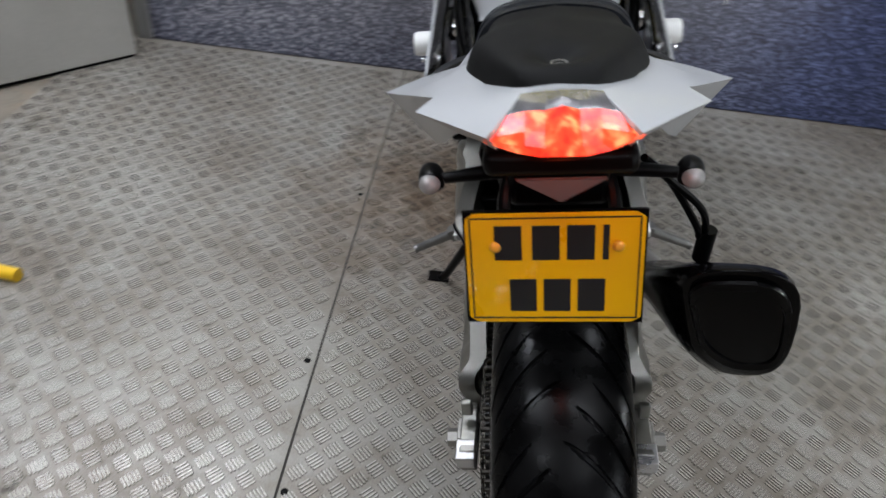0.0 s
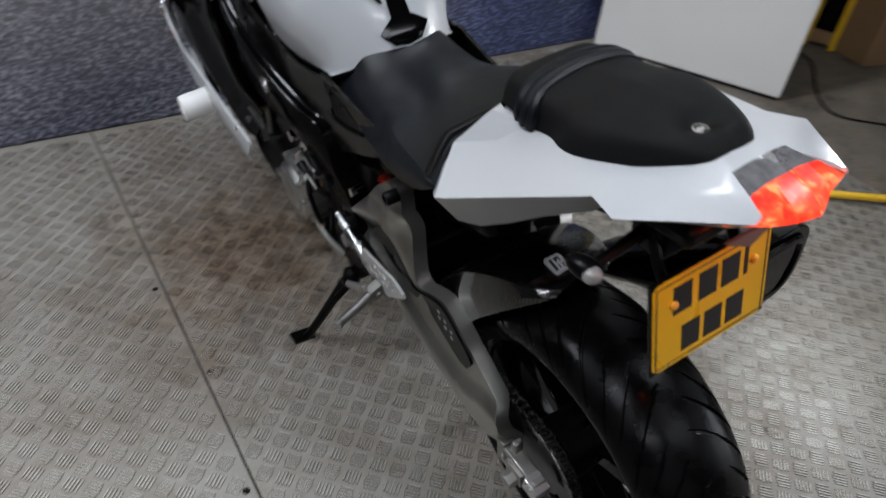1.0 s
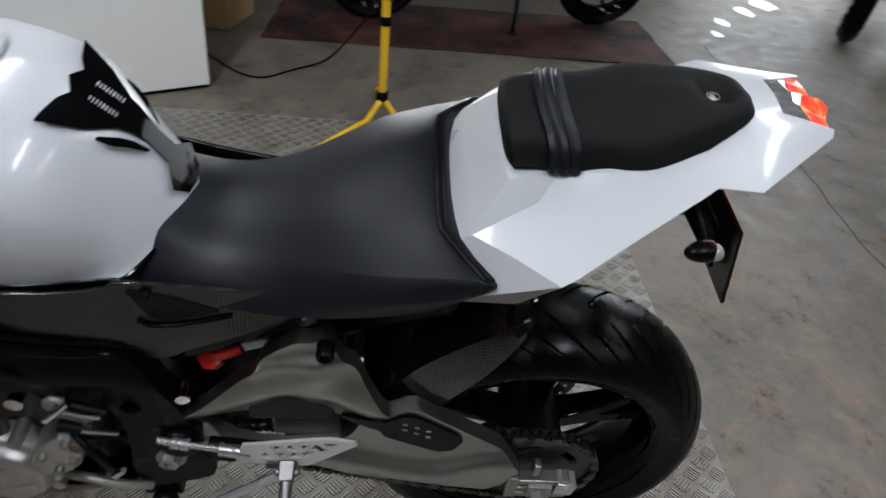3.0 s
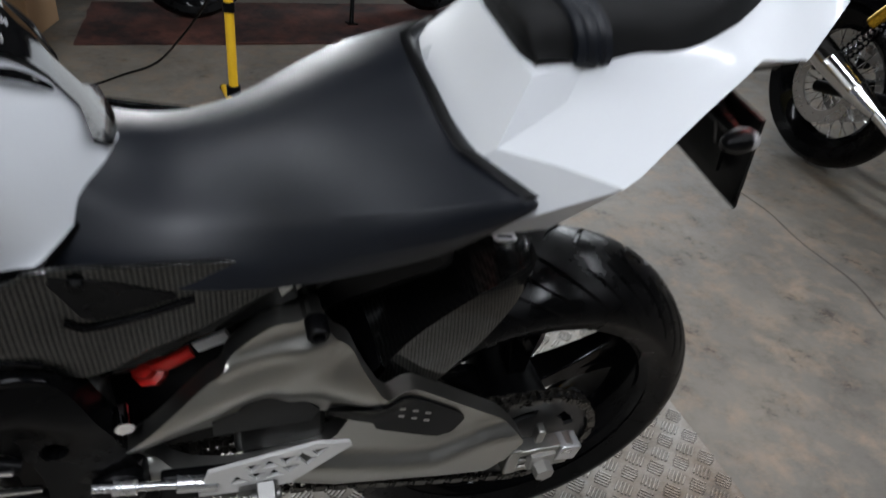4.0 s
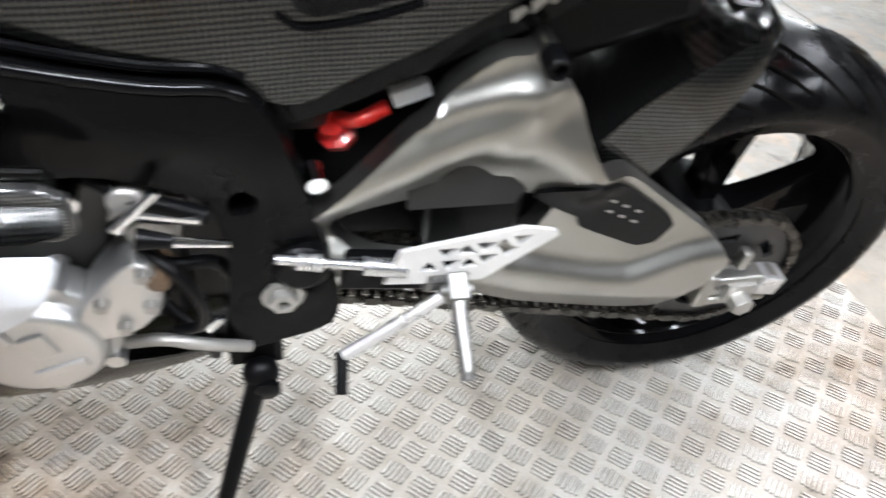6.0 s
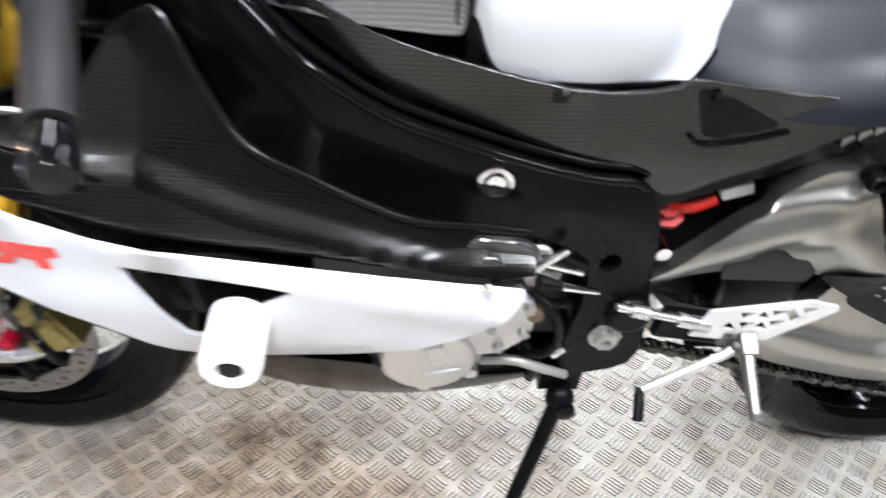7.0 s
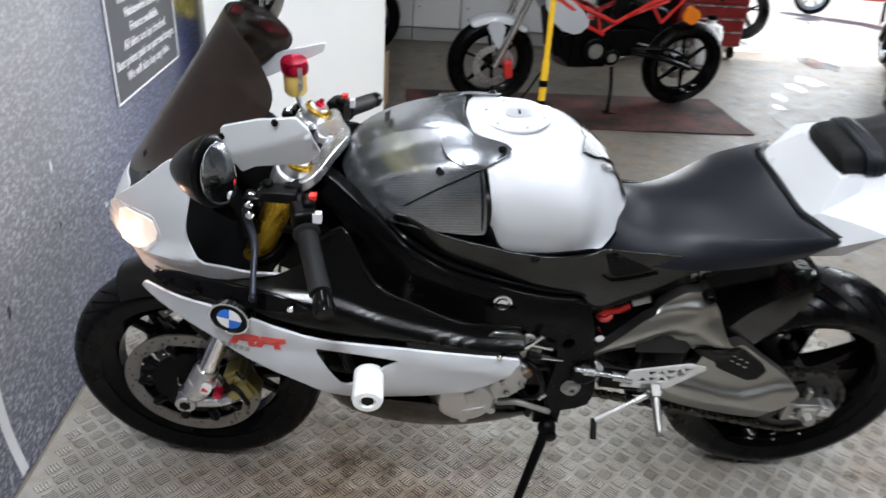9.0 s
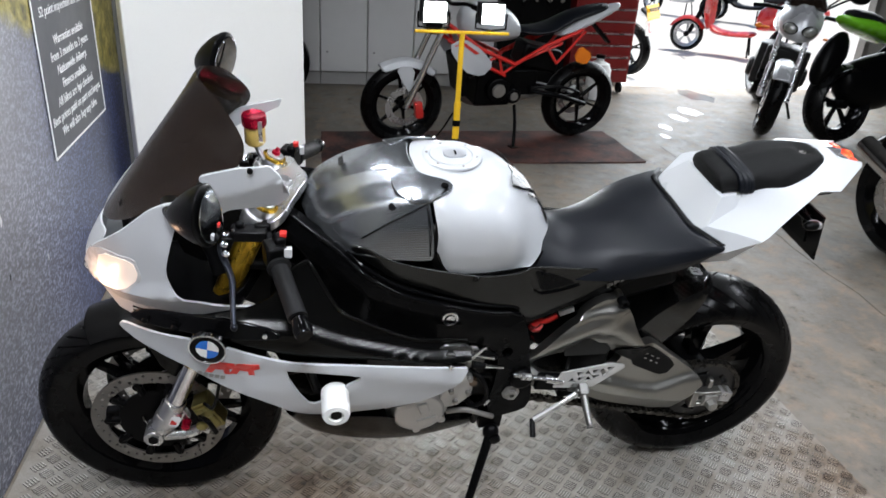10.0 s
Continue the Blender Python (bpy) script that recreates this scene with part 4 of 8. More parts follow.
hugger = part("rear_hugger", b, CARBONW, bike, "carbon fibre rear hugger mudguard", solid=0.003, angle=24)
b = nb()
SKIN = lambda u, v, d: Vector((-0.030 + v * 0.9, 0.088 - u * 0.75, 0.6725 + d - 0.10 * abs(v - 0.02) - 0.12 * u))
panel(b, rounded([(-0.022, 0), (0.022, 0.002), (0.020, 0.034), (-0.020, 0.032)], 1, 0.12), SKIN, 0.003, (), 0.02)
sticker = part("sticker", b, surface("white_sticker", (0.5, 0.5, 0.5), 0.4, 0, 0.3, 120, 60), hugger, "white and black printed sticker")
for u0, v0, u1, v1 in ((-0.014, 0.007, 0.014, 0.012), (-0.014, 0.016, -0.002, 0.026), (0.003, 0.016, 0.013, 0.026)):
    b = nb()
    panel(b, [(u0, v0), (u1, v0), (u1, v1), (u0, v1)], lambda u, v, d: SKIN(u, v, d) + Vector((0, 0, 0.0012)), 0.002, (), 0.03)
    part("print_bar", b, INK, sticker)
b = nb()
panel(b, [(0.275, 0.50), (0.245, 0.56), (0.205, 0.47), (0.225, 0.44)], lambda u, v, d: Vector((-0.112 + d, u, v)), 0.004, (), 0.02)
part("guard_skirt", b, CARBON, hugger)
# black sheet added to keep the gap between hugger and swingarm dark
b = nb()
rings(b, [[Vector((x, y, z - 0.5 * x * x)) for x in (-0.104, -0.06, 0, 0.06, 0.104)] for y, z in ((0.256, 0.560), (0.284, 0.525), (0.298, 0.470), (0.300, 0.410))], False, False)
part("gap_sheet", b, BLACK, hugger, "added black sheet closing the gap before the tyre", solid=0.003)

# front wheel, fork and bars turn on the steering head
FC = (0, 1.436, 0.297)
front = new("front_wheel")
front.parent = bike
b = nb()
tyre(b, FC, 0.293, 0.120, 0.220, 780, 36)
part("tyre", steer(b), RUBBER, front, "black front tyre", angle=30)
b = nb()
rim(b, FC, 0.224, 0.092)
part("rim", steer(b), GLOSS, front)
for k in range(5):
    b = nb()
    spoke(b, FC, radians(50 + 72 * k), 0.04, 0.198, 0.020, 0.17, 0.012)
    part("spoke", steer(b), GLOSS, front, bevel=0.003)
b = nb()
cyl(b, (-0.06, FC[1], FC[2]), (0.06, FC[1], FC[2]), 0.04, n=28)
part("hub", steer(b), MATT, front)
for sx in (-1, 1):
    b = nb()
    disc(b, FC, sx * 0.068, 0.125, 0.158, 48)
    dsc = part("brake_disc", steer(b), DISCST, front, "drilled steel brake disc")
    b = nb()
    ring = [(0.095 * math.cos(2 * math.pi * k / 40), 0.095 * math.sin(2 * math.pi * k / 40)) for k in range(40)]
    panel(b, ring, lambda u, v, d: Vector((sx * (0.064 + d), FC[1] + u, FC[2] + v)), 0.006, [[(0.04 * math.cos(2 * math.pi * k / 24), 0.04 * math.sin(2 * math.pi * k / 24)) for k in range(24)]], 0.03)
    part("disc_carrier", steer(b), MATT, dsc)
    for k in range(10):
        a = 2 * math.pi * k / 10
        b = nb()
        cyl(b, (sx * 0.060, FC[1] + 0.118 * math.cos(a), FC[2] + 0.118 * math.sin(a)), (sx * 0.074, FC[1] + 0.118 * math.cos(a), FC[2] + 0.118 * math.sin(a)), 0.011, n=12)
        tube(b, [(sx * 0.067, FC[1] + 0.09 * math.cos(a), FC[2] + 0.09 * math.sin(a)), (sx * 0.067, FC[1] + 0.122 * math.cos(a), FC[2] + 0.122 * math.sin(a))], 0.009, 8, 0)
        part("disc_bobbin", steer(b), MATT, dsc)

fork = new("front_fork")
fork.parent = bike
for sx in (-1, 1):
    lo, hi = Vector((sx * 0.105, 1.402, 0.345)), Vector((sx * 0.105, 1.150, 0.935))
    ax = (hi - lo).normalized()
    b = nb()
    cyl(b, lo, lo + ax * 0.26, 0.0215, n=28)
    part("stanchion", steer(b), CHROME, fork)
    b = nb()
    lathe(b, lo + ax * 0.195, ax, [(0.0, 0), (0.03, 0), (0.031, 0.012), (0.028, 0.02), (0.027, 0.045), (0.026, 0.05), (0.026, 0.42), (0.0, 0.42)], 32)
    part("fork_tube", steer(b), GOLD, fork, "gold anodised fork tube")
    b = nb()
    lathe(b, lo - ax * 0.035, ax, [(0.0, 0), (0.026, 0), (0.029, 0.02), (0.029, 0.075), (0.025, 0.095), (0.0, 0.095)], 28)
    cyl(b, (sx * 0.085, FC[1], FC[2]), (sx * 0.135, FC[1], FC[2]), 0.026, 0.023, 28)
    tube(b, [(sx * 0.105, FC[1], FC[2]), (sx * 0.108, FC[1] - 0.02, FC[2] + 0.03), (sx * 0.106, FC[1] - 0.034, FC[2] + 0.06)], 0.027, 16)
    tube(b, [(sx * 0.108, FC[1] - 0.02, FC[2] - 0.008), (sx * 0.108, FC[1] - 0.075, FC[2] - 0.005), (sx * 0.104, FC[1] - 0.125, FC[2] + 0.016)], lambda t: 0.017 - 0.006 * t, 12)
    box(b, (sx * 0.106, FC[1] - 0.06, FC[2] + 0.055), (0.02, 0.045, 0.03), Matrix.Rotation(radians(-20), 4, 'X'))
    shoe = part("axle_clamp", steer(b), ALU, fork, "polished aluminium axle clamp", bevel=0.002)
    b = nb()
    cyl(b, (sx * 0.134, FC[1], FC[2]), (sx * 0.139, FC[1], FC[2]), 0.013, 0.012, 6)
    part("axle_end", steer(b), MATT, shoe)
    b = nb()
    cyl(b, (sx * 0.118, FC[1] - 0.078, FC[2] + 0.042), (sx * 0.136, FC[1] - 0.078, FC[2] + 0.042), 0.012, 0.010, 16)
    cyl(b, (sx * 0.136, FC[1] - 0.078, FC[2] + 0.042), (sx * 0.138, FC[1] - 0.078, FC[2] + 0.042), 0.006, 0.005, 6)
    part("caliper_bolt", steer(b), REDANO, shoe, "red anodised bolt")
    b = nb()
    box(b, (sx * 0.092, FC[1] - 0.128, FC[2] + 0.055), (0.045, 0.042, 0.088), Matrix.Rotation(radians(-28), 4, 'X'))
    box(b, (sx * 0.115, FC[1] - 0.128, FC[2] + 0.055), (0.014, 0.034, 0.070), Matrix.Rotation(radians(-28), 4, 'X'))
    for dz in (-0.025, 0.02):
        cyl(b, (sx * 0.118, FC[1] - 0.122 - dz * 0.4, FC[2] + 0.055 + dz), (sx * 0.126, FC[1] - 0.122 - dz * 0.4, FC[2] + 0.055 + dz), 0.015, 0.013, 20)
    part("brake_caliper", steer(b), BRASS, fork, "gold brake caliper", bevel=0.004)
    b = nb()
    lathe(b, hi - ax * 0.045, ax, [(0.026, 0), (0.035, 0), (0.036, 0.004), (0.036, 0.026), (0.034, 0.030), (0.027, 0.031), (0.027, 0.046), (0.025, 0.049), (0, 0.049)], 36)
    cap = part("fork_cap", steer(b), ALU, fork, "silver fork cap and clamp", bevel=0.001)
    b = nb()
    lathe(b, hi + ax * 0.003, ax, [(0.019, 0), (0.0262, 0), (0.0262, 0.005), (0.019, 0.006)], 32)
    part("gold_ring", steer(b), GOLD, cap, "gold ring")
    b = nb()
    lathe(b, hi + ax * 0.005, ax, [(0.019, 0), (0.019, 0.008), (0.013, 0.010), (0, 0.010)], 28)
    part("cap_nut", steer(b), ALU, cap)
    b = nb()
    lathe(b, hi + ax * 0.014, ax, [(0, 0), (0.010, 0), (0.009, 0.007), (0.005, 0.008), (0.005, 0.015), (0, 0.015)], 12)
    part("adjuster", steer(b), REDANO, cap)
for sx in (-1, 1):
    b = nb()
    tube(b, [(sx * 0.118, 1.312, 0.40), (sx * 0.150, 1.285, 0.42), (sx * 0.150, 1.265, 0.50), (sx * 0.120, 1.25, 0.62), (sx * 0.06, 1.22, 0.75)], 0.0042, 8)
    part("brake_hose", steer(b), BLACK, fork)
    b = nb()
    tube(b, [(sx * 0.125, 1.325, 0.362), (sx * 0.150, 1.30, 0.372), (sx * 0.150, 1.285, 0.335)], 0.006, 8)
    part("hose_union", steer(b), BLACK, fork)
    b = nb()
    panel(b, rounded([(1.398, 0.345), (1.376, 0.340), (1.362, 0.372), (1.384, 0.380)], 1), lambda u, v, d: Vector((sx * (0.1365 - d), u, v)), 0.002, (), 0.02)
    part("fork_sticker", steer(b), NYLON, fork, "white sticker with a red mark")
    b = nb()
    panel(b, [(1.392, 0.352), (1.378, 0.349), (1.376, 0.354), (1.386, 0.366)], lambda u, v, d: Vector((sx * (0.1375 - d), u, v)), 0.002, (), 0.02)
    part("red_mark", steer(b), RED, fork)
b = nb()
top_yoke = rounded([(-0.145, 1.125), (-0.14, 1.185), (-0.06, 1.175), (0, 1.20), (0.06, 1.175), (0.14, 1.185), (0.145, 1.125), (0.06, 1.10), (0, 1.075), (-0.06, 1.10)], 2)
panel(b, top_yoke, lambda u, v, d: Vector((u, v - 0.01, 0.925 - (v - 1.14) * 0.43 - d)), 0.022, (), 0.03)
cyl(b, (0, 1.125, 0.92), (0, 1.118, 0.945), 0.02, 0.018, 6)
part("top_yoke", steer(b), ALU, fork, "silver top yoke", bevel=0.003)
b = nb()
panel(b, top_yoke, lambda u, v, d: Vector((u, v + 0.075, 0.745 - (v - 1.14) * 0.43 - d)), 0.035, (), 0.03)
cyl(b, (0, 1.21, 0.72), (0, 1.12, 0.93), 0.035, n=20)
part("bottom_yoke", steer(b), MATT, fork, bevel=0.003)

bars = new("handlebars")
bars.parent = bike
for sx in (-1, 1):
    s, e = Vector((sx * 0.13, 1.150, 0.905)), Vector((sx * 0.368, 1.064, 0.842))
    d = (e - s).normalized()
    b = nb()
    cyl(b, s, e, 0.011, n=16)
    lathe(b, (sx * 0.105, 1.158, 0.898), (0, -0.4, 0.92), [(0.027, -0.015), (0.034, -0.015), (0.034, 0.015), (0.027, 0.015)], 24)
    box(b, s, (0.05, 0.03, 0.03))
    part("clip_on", steer(b), MATT, bars, bevel=0.002)
    b = nb()
    lathe(b, s + d * 0.108, d, [(0.011, 0), (0.023, 0), (0.024, 0.006), (0.0175, 0.010)] + [(0.0172 + 0.0012 * (k % 2), 0.012 + 0.0045 * k) for k in range(26)] + [(0.0185, 0.13), (0.011, 0.131)], 20)
    part("grip", steer(b), surface("grip_rubber_%s" % ("l" if sx < 0 else "r"), (0.006, 0.006, 0.0062), 0.6, 0, 0.4, 30, 400, bump=0.4, spec=0.2), bars, "worn black rubber grip")
    b = nb()
    lathe(b, s + d * 0.240, d, [(0, 0), (0.014, 0), (0.015, 0.004), (0.015, 0.014), (0.017, 0.016), (0.018, 0.03), (0.015, 0.04), (0, 0.041)], 24)
    part("bar_end", steer(b), GLOSS, bars)
    b = nb()
    box(b, s + d * 0.084 + Vector((0, 0, 0.006)), (0.045, 0.04, 0.05), Matrix.Rotation(radians(-20 * sx), 4, 'Z'))
    box(b, s + d * 0.072 + Vector((0, -0.012, 0.03)), (0.03, 0.022, 0.02), Matrix.Rotation(radians(-20 * sx), 4, 'Z'))
    sw = part("switch_block", steer(b), BLACK, bars, bevel=0.006)
    b = nb()
    box(b, s + d * 0.072 + Vector((0, -0.02, 0.042)), (0.014, 0.012, 0.008))
    part("button", steer(b), RED, sw, "red switch button")
    b = nb()
    box(b, s + d * 0.097 + Vector((0, -0.022, 0.022)), (0.012, 0.014, 0.018))
    part("button", steer(b), surface("grey_button_%s" % ("l" if sx < 0 else "r"), (0.5, 0.5, 0.5), 0.5), sw)
    b = nb()
    tube(b, [s + d * 0.035 + Vector((0, 0.085, 0.000)), s + d * 0.065 + Vector((0, 0.096, -0.008)), s + d * 0.115 + Vector((0, 0.090, -0.022)), s + d * 0.155 + Vector((0, 0.098, -0.036)), s + d * 0.205 + Vector((0, 0.108, -0.052))], lambda t: 0.0085 - 0.004 * t, 10, 6, 0.6)
    ball(b, s + d * 0.207 + Vector((0, 0.108, -0.053)), (0.007, 0.007, 0.007))
    lev = part("lever", steer(b), surface("blued_lever_%s" % ("l" if sx < 0 else "r"), (0.012, 0.014, 0.020), 0.28, 0.8), bars, "short blue-black folding lever")
    for k, dy in ((0.036, 0.083), (0.060, 0.090), (0.085, 0.092)):
        b = nb()
        lathe(b, s + d * k + Vector((0, dy, 0.004)), (0, -0.3, 1), [(0, 0), (0.008, 0), (0.008, 0.006), (0.004, 0.008), (0, 0.008)], 14)
        part("lever_bolt", steer(b), CHROME, lev, "bright lever bolt")
    b = nb()
    box(b, s + d * 0.03 + Vector((0, 0.035, 0.008)), (0.035, 0.07, 0.022))
    box(b, s + d * 0.035 + Vector((0, 0.08, 0.0)), (0.03, 0.03, 0.016))
    cyl(b, s + d * 0.022 + Vector((0, 0.05, -0.01)), s + d * 0.022 + Vector((0, 0.05, 0.026)), 0.009, n=12)
    part("lever_perch", steer(b), BLACK, bars, bevel=0.003)
    b = nb()
    lathe(b, (sx * 0.165, 1.205, 0.905), (0, -0.3, 1), [(0, 0), (0.009, 0), (0.009, 0.008), (0.005, 0.012), (0, 0.012)], 14)
    part("perch_bolt", steer(b), CHROME, bars)
b = nb()
lathe(b, (0.078, 1.178, 0.985), (0, 0, 1), [(0, 0), (0.018, 0), (0.022, 0.006), (0.022, 0.045), (0, 0.045)], 28)
pot = part("brake_fluid_reservoir", b, AMBERFLUID, bike, "translucent amber brake fluid pot")
b = nb()
lathe(b, (0.078, 1.178, 1.03), (0, 0, 1), [(0, 0), (0.025, 0), (0.026, 0.004), (0.026, 0.02), (0.024, 0.024), (0.012, 0.022), (0, 0.022)], 32)
part("lid", b, REDANO, pot, "red anodised lid")
b = nb()
box(b, (0.054, 1.165, 1.025), (0.004, 0.008, 0.045))
tube(b, [(0.078, 1.178, 0.985), (0.082, 1.17, 0.96), (0.10, 1.16, 0.93)], 0.006, 10)
part("bracket", b, ALU, pot)

# bodywork: tail unit
b = nb()
net = [[(0, 0.205, 0.858), (-0.045, 0.205, 0.858), (-0.085, 0.202, 0.860), (-0.112, 0.194, 0.864), (-0.140, 0.178, 0.858), (-0.166, 0.164, 0.834), (-0.145, 0.200, 0.799)]]
net.append([(0, 0.152, 0.944), (-0.045, 0.150, 0.943), (-0.087, 0.143, 0.939), (-0.122, 0.179, 0.884), (-0.163, 0.135, 0.892), (-0.204, 0.091, 0.896), (-0.156, 0.122, 0.812)])
net.append([(0, 0.100, 0.953), (-0.045, 0.095, 0.951), (-0.076, 0.085, 0.946), (-0.102, 0.109, 0.920), (-0.152, 0.088, 0.908), (-0.198, 0.074, 0.904), (-0.146, 0.085, 0.826)])
net.append([(0, 0.045, 0.968), (-0.050, 0.042, 0.962), (-0.087, 0.045, 0.955), (-0.111, 0.052, 0.936), (-0.145, 0.045, 0.925), (-0.179, 0.040, 0.919), (-0.130, 0.046, 0.852)])
net.append([(0, 0.004, 0.979), (-0.052, 0.004, 0.974), (-0.097, 0.006, 0.965), (-0.111, 0.005, 0.957), (-0.132, 0.002, 0.948), (-0.158, 0.001, 0.937), (-0.114, 0.006, 0.884)])
net.append([(0, -0.055, 0.994), (-0.038, -0.055, 0.988), (-0.074, -0.055, 0.979), (-0.088, -0.055, 0.975), (-0.107, -0.055, 0.971), (-0.130, -0.055, 0.963), (-0.092, -0.050, 0.922)])
net.append([(0, -0.076, 0.998), (-0.030, -0.076, 0.994), (-0.064, -0.076, 0.984), (-0.080, -0.076, 0.980), (-0.100, -0.076, 0.977), (-0.119, -0.075, 0.972), (-0.090, -0.070, 0.945)])
net.append([(0, -0.116, 1.004), (-0.020, -0.116, 1.002), (-0.048, -0.116, 0.998), (-0.070, -0.116, 0.993), (-0.100, -0.117, 0.987), (-0.131, -0.117, 0.980), (-0.092, -0.110, 0.953)])
net.append([(0, -0.158, 1.016), (-0.017, -0.158, 1.0155), (-0.033, -0.159, 1.0135), (-0.050, -0.163, 1.010), (-0.072, -0.165, 1.003), (-0.098, -0.160, 0.992), (-0.070, -0.150, 0.968)])
net.append([(0, -0.160, 1.0155), (-0.017, -0.160, 1.015), (-0.034, -0.161, 1.0133), (-0.044, -0.188, 1.0125), (-0.054, -0.212, 1.011), (-0.059, -0.211, 1.004), (-0.054, -0.185, 0.980)])
half_net(b, net)
tail = part("tail_cowl", b, WHITE, bike, "white painted tail cowl", solid=0.004, bevel=0.0022, angle=20)

# rider and pillion seats
b = nb()
net = [[(0, 0.548, 0.850), (-0.040, 0.551, 0.843), (-0.075, 0.560, 0.826), (-0.102, 0.577, 0.792), (-0.110, 0.592, 0.766)]]
net.append([(0, 0.518, 0.833), (-0.045, 0.519, 0.827), (-0.080, 0.526, 0.812), (-0.108, 0.545, 0.785), (-0.120, 0.560, 0.760)])
net.append([(0, 0.480, 0.823), (-0.050, 0.480, 0.816), (-0.090, 0.482, 0.796), (-0.115, 0.490, 0.774), (-0.128, 0.505, 0.752)])
net.append([(0, 0.430, 0.828), (-0.055, 0.430, 0.821), (-0.099, 0.430, 0.799), (-0.126, 0.438, 0.772), (-0.136, 0.452, 0.748)])
net.append([(0, 0.385, 0.841), (-0.062, 0.385, 0.834), (-0.114, 0.383, 0.810), (-0.141, 0.380, 0.776), (-0.146, 0.388, 0.752)])
net.append([(0, 0.340, 0.856), (-0.075, 0.340, 0.850), (-0.137, 0.336, 0.826), (-0.162, 0.326, 0.792), (-0.157, 0.335, 0.766)])
net.append([(0, 0.285, 0.870), (-0.086, 0.285, 0.865), (-0.159, 0.285, 0.845), (-0.178, 0.276, 0.816), (-0.167, 0.280, 0.786)])
net.append([(0, 0.240, 0.881), (-0.099, 0.238, 0.876), (-0.169, 0.224, 0.857), (-0.185, 0.211, 0.832), (-0.170, 0.216, 0.802)])
net.append([(0, 0.212, 0.883), (-0.119, 0.203, 0.880), (-0.179, 0.160, 0.870), (-0.184, 0.154, 0.858), (-0.170, 0.162, 0.842)])
net.append([(0, 0.200, 0.866), (-0.115, 0.191, 0.866), (-0.171, 0.151, 0.860), (-0.173, 0.149, 0.852), (-0.162, 0.158, 0.842)])
half_net(b, net, {2: 0.4, 3: 0.2})
seat = part("rider_seat", b, VINYL, bike, "black grained vinyl rider seat", sub=2)
b = nb()
rows = []
for p in spline([(-0.176, 0.161, 0.871), (-0.126, 0.200, 0.8815), (-0.096, 0.211, 0.882), (0, 0.213, 0.885), (0.096, 0.211, 0.882), (0.126, 0.200, 0.8815), (0.176, 0.161, 0.871)], 6):
    rows.append([p + Vector((0, 0.007 * math.cos(a), 0.0016 * math.sin(a) - 0.0022)) for a in [2 * math.pi * k / 8 for k in range(8)]])
rings(b, rows)
part("seat_piping", b, BLACK, seat, "rolled black rear edge")
b = nb()
net = [[(0, 0.148, 0.945), (-0.050, 0.146, 0.944), (-0.076, 0.135, 0.942)]]
net.append([(0, 0.152, 0.966), (-0.056, 0.149, 0.964), (-0.079, 0.138, 0.950)])
net.append([(0, 0.140, 0.986), (-0.058, 0.136, 0.982), (-0.079, 0.122, 0.952)])
net.append([(0, 0.050, 1.004), (-0.066, 0.045, 0.992), (-0.084, 0.045, 0.953)])
net.append([(0, -0.010, 1.016), (-0.074, -0.006, 1.002), (-0.098, -0.002, 0.960)])
net.append([(0, -0.070, 1.021), (-0.058, -0.066, 1.012), (-0.075, -0.064, 0.980)])
net.append([(0, -0.118, 1.022), (-0.036, -0.116, 1.016), (-0.050, -0.112, 0.992)])
net.append([(0, -0.143, 1.004), (-0.022, -0.138, 1.003), (-0.032, -0.132, 0.996)])
net = fine_net(net, 8)
for row in net:
    for q in row:
        q.z -= 0.015 * math.exp(-((q.x / 0.021) ** 2 + ((q.y + 0.090) / 0.017) ** 2))
    row[0].x = 0
half_net(b, net)
pillion = part("pillion_seat", b, SUEDE, bike, "black cloth pillion seat pad")
b = nb()
line = spline([(-0.084, 0, 0.951), (-0.084, 0, 0.962), (-0.075, 0, 0.979), (-0.054, 0, 0.991), (0, 0, 0.9965), (0.054, 0, 0.991), (0.075, 0, 0.979), (0.084, 0, 0.962), (0.084, 0, 0.951)], 5)
rows = []
for k, p in enumerate(line):
    d = line[min(k + 1, len(line) - 1)] - line[max(k - 1, 0)]
    out = Vector((-d.z, 0, d.x)).normalized()
    rows.append([Vector((p.x, 0.116 - dy - 8.0 * abs(p.x) ** 2.6, p.z)) + out * h for dy, h in ((0, -0.006), (0.001, 0.002), (0.007, 0.004), (0.012, 0.0015), (0.016, 0.005), (0.021, 0.0055), (0.025, 0.002), (0.029, 0.0045), (0.036, 0.0035), (0.038, -0.006))])
rings(b, rows)
part("strap", b, VINYL, pillion, "folded black vinyl strap")
b = nb()
lathe(b, (0, -0.090, 1.0065), (0, 0.03, 1), [(0, 0), (0.0085, 0), (0.0092, 0.002), (0.0085, 0.0035), (0.007, 0.004), (0.006, 0.002), (0, 0.0025)], 28)
part("seat_lock", b, GREYMETAL, pillion, "chrome seat lock")

# fuel tank and its carbon cover
b = nb()
net = [[(0, 0.855, 1.000), (-0.06, 0.845, 0.994), (-0.11, 0.825, 0.978), (-0.150, 0.815, 0.935), (-0.160, 0.808, 0.895), (-0.150, 0.806, 0.850)]]
net.append([(0, 0.80, 1.000), (-0.065, 0.80, 0.995), (-0.118, 0.79, 0.976), (-0.158, 0.785, 0.930), (-0.164, 0.780, 0.865), (-0.148, 0.775, 0.794)])
net.append([(0, 0.72, 0.998), (-0.065, 0.72, 0.990), (-0.118, 0.715, 0.966), (-0.156, 0.71, 0.920), (-0.160, 0.70, 0.858), (-0.143, 0.70, 0.784)])
